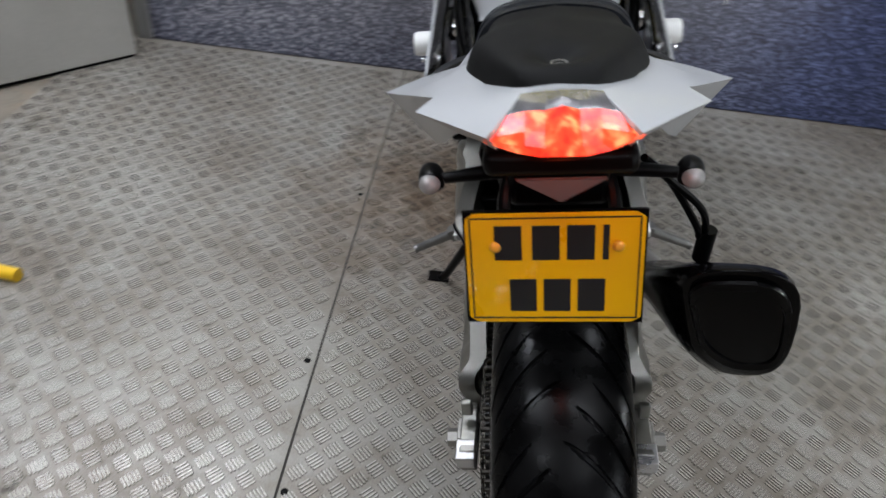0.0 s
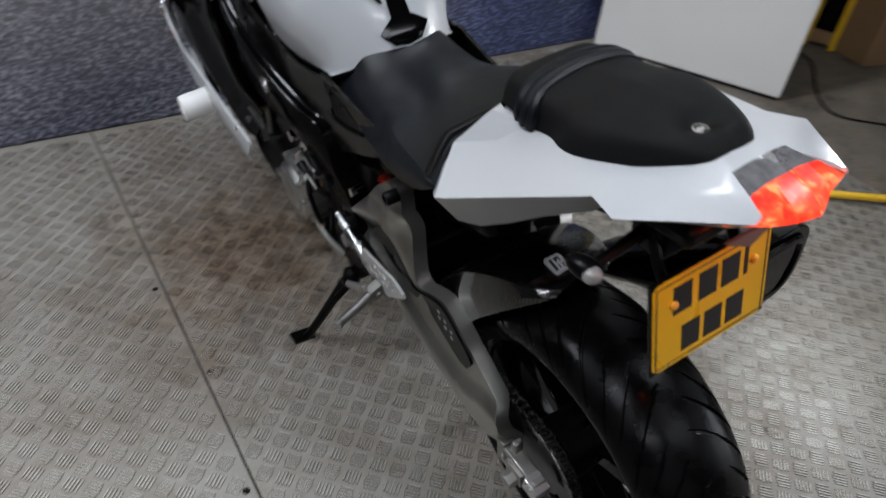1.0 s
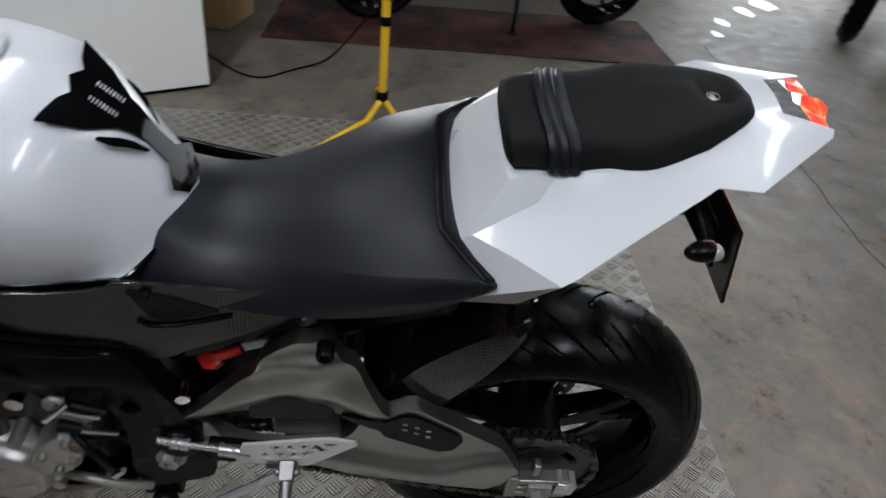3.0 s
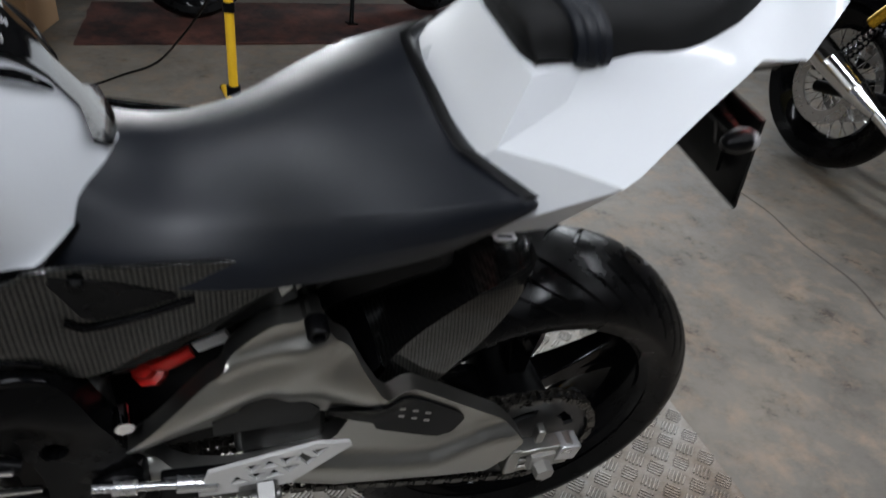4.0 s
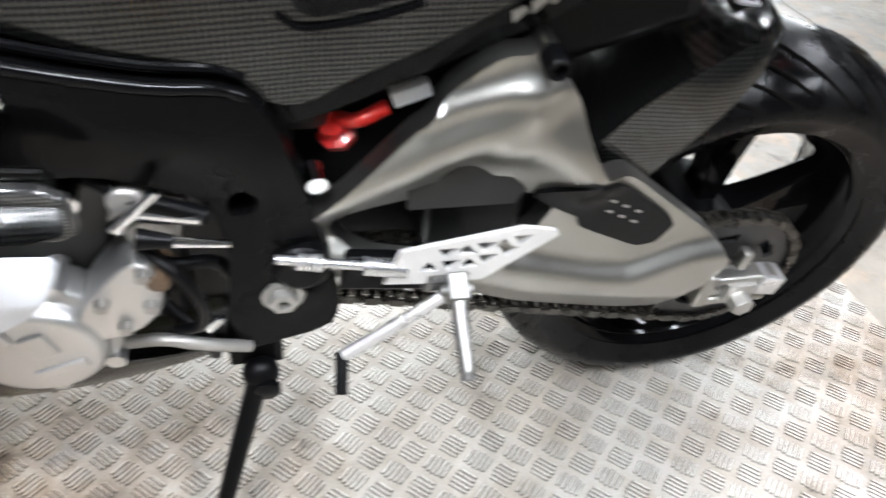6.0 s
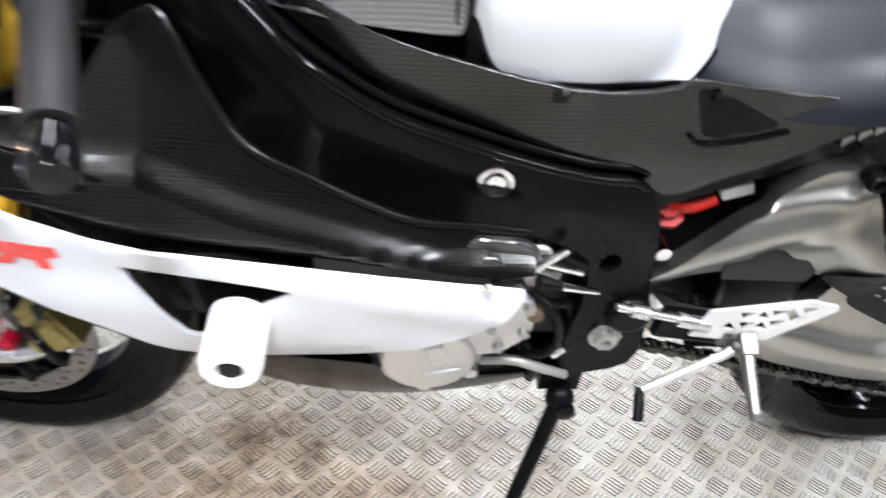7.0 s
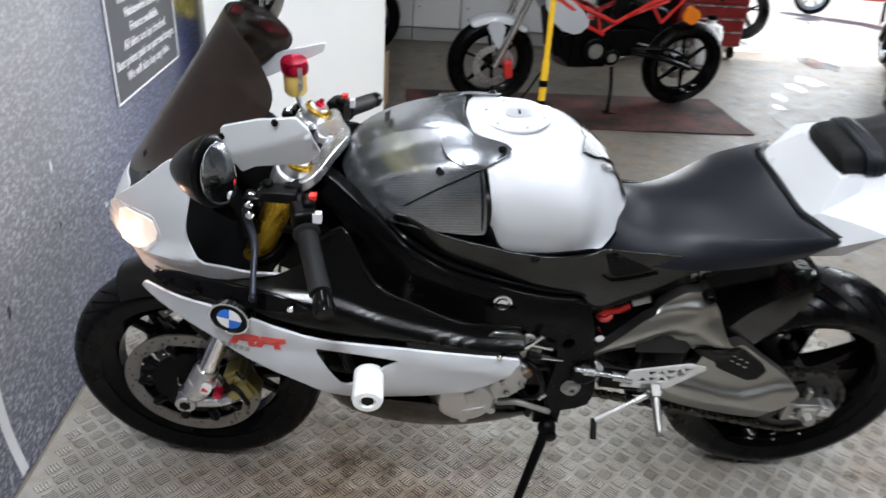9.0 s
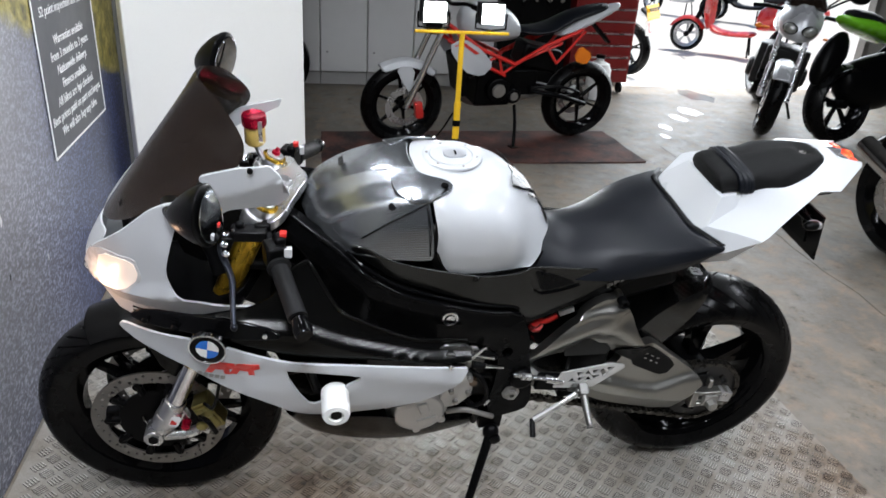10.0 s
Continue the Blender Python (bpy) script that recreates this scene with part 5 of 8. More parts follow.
net.append([(0, 0.640, 0.980), (-0.062, 0.641, 0.968), (-0.108, 0.640, 0.940), (-0.144, 0.640, 0.896), (-0.147, 0.638, 0.842), (-0.132, 0.640, 0.782)])
net.append([(0, 0.570, 0.918), (-0.048, 0.574, 0.902), (-0.085, 0.582, 0.876), (-0.113, 0.592, 0.848), (-0.125, 0.602, 0.816), (-0.128, 0.618, 0.782)])
net.append([(0, 0.531, 0.862), (-0.042, 0.538, 0.850), (-0.075, 0.552, 0.834), (-0.102, 0.568, 0.816), (-0.117, 0.582, 0.800), (-0.126, 0.598, 0.783)])
net.append([(0, 0.508, 0.822), (-0.032, 0.514, 0.818), (-0.062, 0.530, 0.811), (-0.088, 0.547, 0.802), (-0.110, 0.564, 0.792), (-0.125, 0.580, 0.784)])
TANK_EDGE = [row[-1] for row in net]
net = fine_net(net, 5)
for row in net:
    row[0].x = 0
half_net(b, net)
tank = part("fuel_tank", b, WHITE, bike, "white painted fuel tank", sub=1)
b = nb()
lathe(b, (0, 0.762, 0.996), (0, 0.02, 1), [(0.066, 0), (0.066, 0.005), (0.062, 0.007), (0.059, 0.005), (0.050, 0.005), (0.048, 0.008), (0.046, 0.008), (0.044, 0.006), (0, 0.0065)], 48)
filler = part("filler_cap", b, WHITE, tank, "silver fuel filler cap")
b = nb()
panel(b, rounded([(-0.016, -0.030), (0.016, -0.030), (0.018, 0.018), (-0.018, 0.018)], 1), lambda u, v, d: Vector((u, 0.762 + v, 1.0055 - d)), 0.004, (), 0.02)
cap_lock = part("key_flap", b, SILVERP, filler)
b = nb()
box(b, (0, 0.755, 1.0065), (0.016, 0.004, 0.003))
part("key_slot", b, MATT, cap_lock)
for k in range(6):
    a = 2 * math.pi * k / 6 + 0.3
    b = nb()
    bolt(b, (0.055 * math.cos(a), 0.762 + 0.055 * math.sin(a), 1.001), (0, 0, 1), 0.003, 0.002)
    part("cap_screw", b, GREYMETAL, filler)


def over_tank(u, v, d):
    """Height of the tank's back over the middle line."""
    z = float(np.interp(v + 0.020, [0.528, 0.551, 0.590, 0.660, 0.735, 0.78], [0.822, 0.862, 0.920, 0.980, 0.998, 1.000]))
    return Vector((u, v, z - 1.6 * u * u - d + 0.0035))


b = nb()
panel(b, [(0.0, 0.514), (0.026, 0.517), (0.045, 0.529), (0.018, 0.538), (0.016, 0.558), (0.028, 0.582), (0.056, 0.606), (0.080, 0.641), (0.040, 0.632), (0.022, 0.625), (0.0, 0.632), (-0.022, 0.625), (-0.040, 0.632), (-0.080, 0.641), (-0.056, 0.606), (-0.028, 0.582), (-0.016, 0.558), (-0.018, 0.538), (-0.045, 0.529), (-0.026, 0.517)], over_tank, 0.003, (), 0.010)
part("tank_pad", b, GLOSS, tank, "gloss black tank protector pad")
for sx in (-1, 1):
    b = nb()
    panel(b, rounded([(sx * 0.062, 0.600), (sx * 0.034, 0.570), (sx * 0.020, 0.550), (sx * 0.054, 0.577)], 1), lambda u, v, d: over_tank(u, v, d) + Vector((0, 0, -0.001 - 1.5 * max(0, abs(u) - 0.05) ** 2)), 0.003, (), 0.014)
    part("tank_pad", b, GLOSS, tank)
    b = nb()
    for k in range(9):
        p = over_tank(sx * 0.014, 0.586 + 0.003 * k, -0.0005)
        box(b, p, (0.008, 0.002, 0.0008), Matrix.Rotation(radians(-45), 4, 'X'))
    part("print_bars", b, surface("white_print_%s" % ("l" if sx < 0 else "r"), (0.7, 0.7, 0.7), 0.4), tank)
b = nb()
net = [[(0, 1.088, 0.900), (-0.040, 1.082, 0.898), (-0.070, 1.072, 0.888), (-0.098, 1.055, 0.872), (-0.112, 1.045, 0.856), (-0.120, 1.04, 0.840)]]
net.append([(0, 1.072, 0.938), (-0.046, 1.066, 0.936), (-0.074, 1.052, 0.914), (-0.106, 1.036, 0.896), (-0.122, 1.024, 0.872), (-0.130, 1.02, 0.845)])
net.append([(0, 1.010, 0.978), (-0.052, 1.004, 0.977), (-0.074, 0.995, 0.956), (-0.118, 0.985, 0.938), (-0.142, 0.975, 0.896), (-0.150, 0.97, 0.848)])
net.append([(0, 0.930, 1.003), (-0.058, 0.924, 1.001), (-0.078, 0.918, 0.980), (-0.126, 0.906, 0.962), (-0.156, 0.900, 0.906), (-0.165, 0.90, 0.842)])
net.append([(0, 0.868, 1.009), (-0.062, 0.858, 1.006), (-0.088, 0.850, 0.990), (-0.130, 0.834, 0.974), (-0.162, 0.825, 0.918), (-0.168, 0.82, 0.840)])
net.append([(0, 0.862, 1.003), (-0.060, 0.850, 1.000), (-0.084, 0.842, 0.986), (-0.124, 0.828, 0.968), (-0.156, 0.818, 0.915), (-0.160, 0.812, 0.838)])
half_net(b, net, {1: 1.0, 2: 0.85, 3: 1.0})


def wing_z(y, x):
    """Height of the cover's shoulder and of the tank beside it."""
    rows = ((0.775, (1.000, 0.995, 0.977, 0.932)), (0.845, (1.008, 1.001, 0.978, 0.926)), (0.915, (1.004, 0.995, 0.964, 0.908)))
    at = [float(np.interp(x, (0, 0.07, 0.122, 0.160), r)) for _, r in rows]
    return float(np.interp(y, [r[0] for r in rows], at)) + 0.006


cover = part("airbox_cover", b, CARBONT, bike, "lacquered carbon fibre airbox cover", sub=2)
for sx in (-1, 1):
    b = nb()
    panel(b, rounded([(0.900, 0.030), (0.905, 0.115), (0.845, 0.142), (0.785, 0.122), (0.776, 0.108), (0.786, 0.094), (0.845, 0.082), (0.875, 0.045)], 2), lambda u, v, d: Vector((sx * v, u, wing_z(u, v) - d)), 0.004, (), 0.016)
    wing = part("cover_wing", b, CARBONT, cover, bevel=0.0015)
    b = nb()
    bolt(b, (sx * 0.110, 0.795, wing_z(0.795, 0.110)), (sx * 0.2, 0, 1), 0.008, 0.003)
    part("screw", b, MATT, cover)
    b = nb()
    bolt(b, (sx * 0.128, 0.903, 0.950), (sx * 0.8, 0, 0.6), 0.009, 0.004)
    part("screw", b, MATT, cover)
    b = nb()
    tube(b, [(sx * 0.165, 0.822, 0.850), (sx * 0.160, 0.826, 0.915), (sx * 0.122, 0.837, 0.974)], 0.0014, 8)
    tube(b, [(sx * 0.146, 0.965, 0.885), (sx * 0.150, 0.90, 0.930), (sx * 0.135, 0.83, 0.962), (sx * 0.120, 0.79, 0.988)], 0.0014, 8)
    part("seam", b, GLOSS, cover)
    b = nb()
    tube(b, [(-sx * p[0], p[1], p[2] - 0.001) for p in TANK_EDGE] + [(sx * 0.110, 0.564, 0.791), (sx * 0.088, 0.547, 0.801), (sx * 0.062, 0.530, 0.810)], 0.0036, 8)
    part("edge_trim", b, GLOSS, tank, "black trim along the tank's edge")
b = nb()
for k in range(3):
    box(b, (-0.012 + 0.012 * k, 1.0, 0.986), (0.008, 0.012, 0.002), Matrix.Rotation(radians(-35), 4, 'X'))
part("emblem_bars", b, INK, cover)

# frame spars, pivot plates and carbon trims
FX = lerp_table([(0.5, -0.140), (0.58, -0.150), (0.70, -0.172), (0.80, -0.184), (0.95, -0.184), (1.05, -0.135), (1.14, -0.075)])
spar = [(1.135, 0.925), (1.07, 0.900), (0.995, 0.850), (0.953, 0.820), (0.885, 0.776), (0.835, 0.755), (0.782, 0.736), (0.725, 0.713), (0.665, 0.692), (0.618, 0.681), (0.590, 0.665), (0.574, 0.638), (0.562, 0.595), (0.541, 0.503), (0.524, 0.428), (0.518, 0.369), (0.530, 0.334), (0.621, 0.324), (0.628, 0.343), (0.637, 0.392), (0.631, 0.437), (0.626, 0.501), (0.633, 0.548), (0.649, 0.575), (0.678, 0.593), (0.713, 0.612), (0.77, 0.618), (0.829, 0.620), (0.875, 0.620), (0.909, 0.638), (0.941, 0.656), (0.977, 0.670), (0.997, 0.684), (1.024, 0.709), (1.05, 0.78), (1.09, 0.85), (1.14, 0.86)]
SPAR_LIP = [(1.10, 0.912), (1.05, 0.885), (0.995, 0.848), (0.953, 0.817), (0.885, 0.773), (0.835, 0.752), (0.782, 0.733), (0.725, 0.711), (0.665, 0.690), (0.618, 0.679), (0.597, 0.668)]


def trim_x(u, v):
    """How far out the carbon side trim stands."""
    return float(np.interp(u, [0.36, 0.55, 0.7, 0.9, 1.0], [0.125, 0.138, 0.158, 0.166, 0.14])) + 0.004 * math.exp(-((v - 0.70 - 0.1 * (u - 0.5)) / 0.03) ** 2)


SCOOP = [(0.577, 0.788), (0.525, 0.771), (0.465, 0.741), (0.551, 0.726)]
SCOOP_LIP = [(0.568, 0.732), (0.55, 0.721), (0.505, 0.725), (0.458, 0.736)]


def spar_skin(sx):
    """The spar's outer face: full along its upper third, with a raised band down the pivot plate."""
    return lambda u, v, d: Vector((-sx * (FX(u) - 0.012 * math.exp(-((v - (0.345 + 0.468 * u)) / 0.045) ** 2) - 0.004 * math.exp(-(far_from(u, v, [(0.70, 0.655), (0.60, 0.640), (0.575, 0.55), (0.560, 0.40)]) / 0.022) ** 4) + d), u, v))


for sx in (-1, 1):
    b = nb()
    hole = [(0.609 + 0.014 * math.cos(2 * math.pi * k / 16), 0.554 + 0.016 * math.sin(2 * math.pi * k / 16)) for k in range(16)]
    panel(b, rounded(spar, 1), spar_skin(sx), 0.04, [hole], 0.014)
    fr = part("frame_spar", b, SPARBLACK, bike, "satin black frame spar", bevel=0.004)
    b = nb()
    tube(b, [spar_skin(sx)(u, v, 0.003) for u, v in SPAR_LIP], 0.0055, 10, 3)
    part("spar_lip", b, GLOSS, fr, "gloss black edge bead")
    b = nb()
    tube(b, [spar_skin(sx)(u, v + 0.012, 0.010) for u, v in SPAR_LIP[2:]], 0.004, 8, 3)
    part("seal_strip", b, GLOSS, fr)
    b = nb()
    lathe(b, (sx * 0.190, 0.770, 0.700), (sx, 0, 0), [(0.018, 0), (0.018, 0.005), (0.014, 0.006), (0.013, 0.001), (0.010, 0.001), (0.009, 0.006), (0, 0.007)], 24)
    part("frame_bolt", b, CHROME, fr, "bright frame bolt")
    b = nb()
    lathe(b, (sx * 0.148, 0.580, 0.412), (sx, 0, 0), [(0.024, 0), (0.024, 0.006), (0.016, 0.007), (0.0155, 0.018), (0.008, 0.019), (0.007, 0.010), (0, 0.010)], 6)
    cyl(b, (sx * 0.148, 0.58, 0.412), (sx * 0.156, 0.58, 0.412), 0.022, n=28)
    part("pivot_nut", b, GREYMETAL, fr, "bright swingarm pivot nut")
    b = nb()
    panel(b, rounded([(0.97, 0.872), (0.905, 0.842), (0.85, 0.822), (0.81, 0.812), (0.77, 0.800), (0.68, 0.782), (0.60, 0.784), (0.583, 0.797), (0.494, 0.783), (0.42, 0.776), (0.35, 0.768), (0.325, 0.762), (0.343, 0.752), (0.457, 0.694), (0.514, 0.668), (0.548, 0.646), (0.575, 0.648), (0.60, 0.672), (0.735, 0.727), (0.89, 0.788), (0.99, 0.855)], 1), lambda u, v, d: Vector((sx * (trim_x(u, v) - d), u, v)), 0.006, (), 0.02)
    trim = part("side_trim", b, CARBON, bike, "woven carbon fibre side trim", bevel=0.0015)
    # scoop's shaded pocket, painted as a flat black panel on the trim
    b = nb()
    panel(b, rounded(SCOOP, 1, 0.12), lambda u, v, d: Vector((sx * (trim_x(u, v) + 0.0012 - d), u, v)), 0.003, (), 0.012)
    scoop = part("trim_scoop", b, BLACK, trim, "flat black panel for the shaded pocket in the carbon trim")
    b = nb()
    tube(b, [(sx * (trim_x(u, v) + 0.0025), u, v) for u, v in SCOOP_LIP], 0.0026, 8)
    part("scoop_lip", b, SPARBLACK, scoop, "glossy lower lip")
    b = nb()
    bolt(b, (sx * 0.142, 0.552, 0.776), (sx, 0, 0), 0.007, 0.004)
    part("trim_screw", b, MATT, trim)
    b = nb()
    panel(b, rounded([(0.575, 0.640), (0.556, 0.604), (0.345, 0.706), (0.270, 0.752), (0.262, 0.778), (0.330, 0.766), (0.457, 0.690)], 1, 0.12), lambda u, v, d: Vector((sx * (0.112 - d), u, v)), 0.008, (), 0.03)
    sub_plate = part("subframe_plate", b, GLOSS, bike, "gloss black subframe plate with a grey printed mark", bevel=0.002)
    for k in range(4):
        b = nb()
        y0, z0 = 0.378 - 0.0155 * k, 0.716 + 0.0085 * k
        panel(b, [(y0, z0), (y0 - 0.011, z0 + 0.006), (y0 - 0.014, z0 - 0.005 + 0.006), (y0 - 0.003, z0 - 0.011)], lambda u, v, d: Vector((sx * (0.1133 - d), u, v)), 0.0012, (), 0.03)
        part("print_bar", b, GREYMETAL, sub_plate)
    b = nb()
    tube(b, [(sx * 0.110, 0.56, 0.70), (sx * 0.105, 0.42, 0.735), (sx * 0.100, 0.25, 0.785), (sx * 0.10, 0.12, 0.845), (sx * 0.06, -0.05, 0.925)], 0.016, 12)
    part("subframe_rail", b, MATT, bike)

# engine, airbox, radiator and belly
b = nb()
box(b, (0, 0.84, 0.50), (0.26, 0.34, 0.30))
part("engine_block", b, BROWNMUD, bike, "dark engine block", bevel=0.02)
for nm, cc, sz, deg in (("cylinder_head", (0, 0.90, 0.66), (0.28, 0.30, 0.16), -30), ("gearbox", (0, 0.66, 0.47), (0.22, 0.20, 0.24), 0), ("airbox", (0, 0.84, 0.82), (0.24, 0.36, 0.14), -10), ("intake_housing", (0, 0.60, 0.66), (0.18, 0.16, 0.18), 0)):
    b = nb()
    box(b, cc, sz, Matrix.Rotation(radians(deg), 4, 'X'))
    part(nm, b, BROWNMUD, bike, bevel=0.02)
b = nb()
lathe(b, (-0.13, 0.816, 0.395), (-1, 0, 0), [(0, 0), (0.078, 0), (0.078, 0.030), (0.076, 0.036), (0.066, 0.040), (0.064, 0.052), (0.058, 0.058), (0.030, 0.060), (0, 0.060)], 48)
alt = part("alternator_cover", b, COVERALU, bike, "bare aluminium alternator cover", bevel=0.002)
for k in range(7):
    a = 2 * math.pi * k / 7 + 0.2
    b = nb()
    cyl(b, (-0.13, 0.816 + 0.078 * math.cos(a), 0.395 + 0.078 * math.sin(a)), (-0.172, 0.816 + 0.078 * math.cos(a), 0.395 + 0.078 * math.sin(a)), 0.010, n=12)
    part("cover_boss", b, COVERALU, alt)
for y, z, w, h in ((0.850, 0.425, 0.046, 0.020), (0.806, 0.415, 0.024, 0.034), (0.795, 0.375, 0.050, 0.014)):
    b = nb()
    box(b, (-0.191, y, z), (0.006, w, h), Matrix.Rotation(radians(-18), 4, 'X'))
    part("cast_rib", b, COVERALU, alt, bevel=0.002)
b = nb()
panel(b, rounded([(0.770, 0.440), (0.745, 0.478), (0.712, 0.514), (0.690, 0.505), (0.688, 0.445), (0.722, 0.408), (0.765, 0.400)], 1), lambda u, v, d: Vector((-0.182 + d, u, v)), 0.05, (), 0.02)
lug = part("sprocket_cover", b, COVERALU, bike, "bare aluminium sprocket cover", bevel=0.003)
for y, z in ((0.700, 0.500), (0.742, 0.462), (0.700, 0.455), (0.728, 0.425)):
    b = nb()
    bolt(b, (-0.182, y, z), (-1, 0, 0), 0.007, 0.009)
    part("cover_screw", b, GREYMETAL, lug)
b = nb()
box(b, (-0.135, 0.690, 0.545), (0.05, 0.06, 0.05), Matrix.Rotation(radians(15), 4, 'X'))
cyl(b, (-0.12, 0.700, 0.575), (-0.172, 0.700, 0.575), 0.016, n=16)
cyl(b, (-0.14, 0.690, 0.53), (-0.165, 0.690, 0.53), 0.020, n=16)
part("gearbox_cover", b, GREYMETAL, bike, bevel=0.004)
b = nb()
cyl(b, (-0.150, 0.690, 0.484), (-0.184, 0.690, 0.484), 0.014, 0.010, n=14)
part("rubber_boot", b, surface("brown_rubber", (0.09, 0.055, 0.03), 0.6, 0, 0.3, 60, 200), bike, "brown weathered rubber boot")
for p0, p1, r in (((-0.180, 0.711, 0.558), (-0.180, 0.672, 0.598), 0.007), ((-0.182, 0.698, 0.546), (-0.182, 0.668, 0.539), 0.010), ((-0.182, 0.670, 0.539), (-0.182, 0.622, 0.531), 0.006), ((-0.180, 0.655, 0.408), (-0.180, 0.640, 0.420), 0.008)):
    b = nb()
    cyl(b, p0, p1, r, r * 0.6, n=14)
    part("clutch_rod", b, CHROME if r != 0.010 else BLACK, bike, "bright clutch rod end")
b = nb()
tube(b, [(-0.165, 0.70, 0.515), (-0.186, 0.672, 0.500), (-0.188, 0.655, 0.455), (-0.180, 0.660, 0.410), (-0.165, 0.69, 0.385)], 0.0055, 10)
part("breather_hose", b, BLACK, bike)
b = nb()
tube(b, [(-0.160, 0.74, 0.365), (-0.175, 0.70, 0.385), (-0.176, 0.66, 0.37), (-0.160, 0.62, 0.335)], 0.007, 10)
part("drain_hose", b, GREYMETAL, bike)
b = nb()
tube(b, [(-0.15, 0.73, 0.592), (-0.165, 0.69, 0.575), (-0.165, 0.64, 0.55)], 0.009, 10)
tube(b, [(-0.15, 0.72, 0.50), (-0.165, 0.68, 0.49), (-0.15, 0.64, 0.47), (-0.13, 0.62, 0.40)], 0.007, 10)
tube(b, [(-0.14, 0.70, 0.40), (-0.16, 0.665, 0.36), (-0.14, 0.66, 0.30)], 0.008, 10)
part("engine_hose", b, BLACK, bike)
b = nb()
b.free()
for p0, p1, r in (((-0.168, 0.70, 0.565), (-0.168, 0.645, 0.552), 0.008), ((-0.15, 0.745, 0.585), (-0.178, 0.745, 0.585), 0.012), ((-0.120, 0.545, 0.560), (-0.146, 0.542, 0.560), 0.010)):
    b = nb()
    cyl(b, p0, p1, r, n=14)
    part("cable_end", b, CHROME, bike, "bright cable end")
b = nb()
net = [[(0, 1.150, 0.31), (-0.06, 1.146, 0.315), (-0.12, 1.125, 0.335), (-0.150, 1.11, 0.40)]]
net.append([(0, 1.08, 0.250), (-0.07, 1.08, 0.256), (-0.145, 1.07, 0.278), (-0.190, 1.06, 0.41)])
net.append([(0, 0.92, 0.215), (-0.08, 0.92, 0.220), (-0.155, 0.92, 0.240), (-0.200, 0.90, 0.42)])
net.append([(0, 0.78, 0.215), (-0.07, 0.78, 0.220), (-0.145, 0.78, 0.240), (-0.165, 0.76, 0.33)])
net.append([(0, 0.64, 0.250), (-0.06, 0.64, 0.256), (-0.125, 0.64, 0.276), (-0.140, 0.63, 0.32)])
net.append([(0, 0.53, 0.290), (-0.05, 0.53, 0.294), (-0.105, 0.53, 0.306), (-0.115, 0.53, 0.33)])
half_net(b, net)
part("belly_pan", b, CARBOND, bike, "carbon fibre belly pan", sub=2, solid=0.004)
b = nb()
box(b, (0, 1.10, 0.60), (0.36, 0.03, 0.26), Matrix.Rotation(radians(-18), 4, 'X'))
part("radiator", b, BLACK, bike)

# fairing sides
FAIR = lerp_table([(0.70, -0.262), (0.80, -0.266), (0.95, -0.266), (1.10, -0.268), (1.20, -0.262), (1.28, -0.246), (1.36, -0.212), (1.42, -0.180), (1.46, -0.160)])
lower = [(1.456, 0.694), (1.420, 0.664), (1.308, 0.626), (1.187, 0.556), (1.105, 0.500), (1.06, 0.480), (0.99, 0.479), (0.912, 0.487), (0.838, 0.508), (0.777, 0.541), (0.750, 0.573), (0.732, 0.607), (0.736, 0.616), (0.90, 0.634), (1.124, 0.668), (1.237, 0.706), (1.31, 0.716), (1.40, 0.703), (1.445, 0.708)]
window = [(1.128, 0.642), (1.10, 0.640), (0.968, 0.616), (0.968, 0.604), (1.000, 0.585), (1.010, 0.562), (1.062, 0.528), (1.082, 0.536)]


def fair_x(u, v):
    ridge = 0.40 + 0.235 * u
    return FAIR(u) + 0.14 * max(0, 0.585 - v) + 0.5 * max(0, 0.51 - v) ** 1.2 - 0.006 * math.exp(-((v - ridge) / 0.02) ** 2)


INFILL_FOLD = lerp_table([(0.72, 0.628), (0.82, 0.634), (0.90, 0.655), (1.0, 0.683), (1.094, 0.722), (1.4, 0.745)])


def infill_skin(sx):
    """The infill leans inwards and steps in above a fold along its length."""
    def put(u, v, d):
        k = max(0.0, min(1.0, (v - INFILL_FOLD(u)) / 0.022))
        lip = 0.003 * math.exp(-((v - INFILL_FOLD(u) + 0.004) / 0.009) ** 2)
        return Vector((sx * (-FAIR(u) - 0.012 - 0.42 * max(0, v - (0.62 + 0.18 * (u - 0.73))) - 0.014 * k * k * (3 - 2 * k) + lip - d), u, v))
    return put


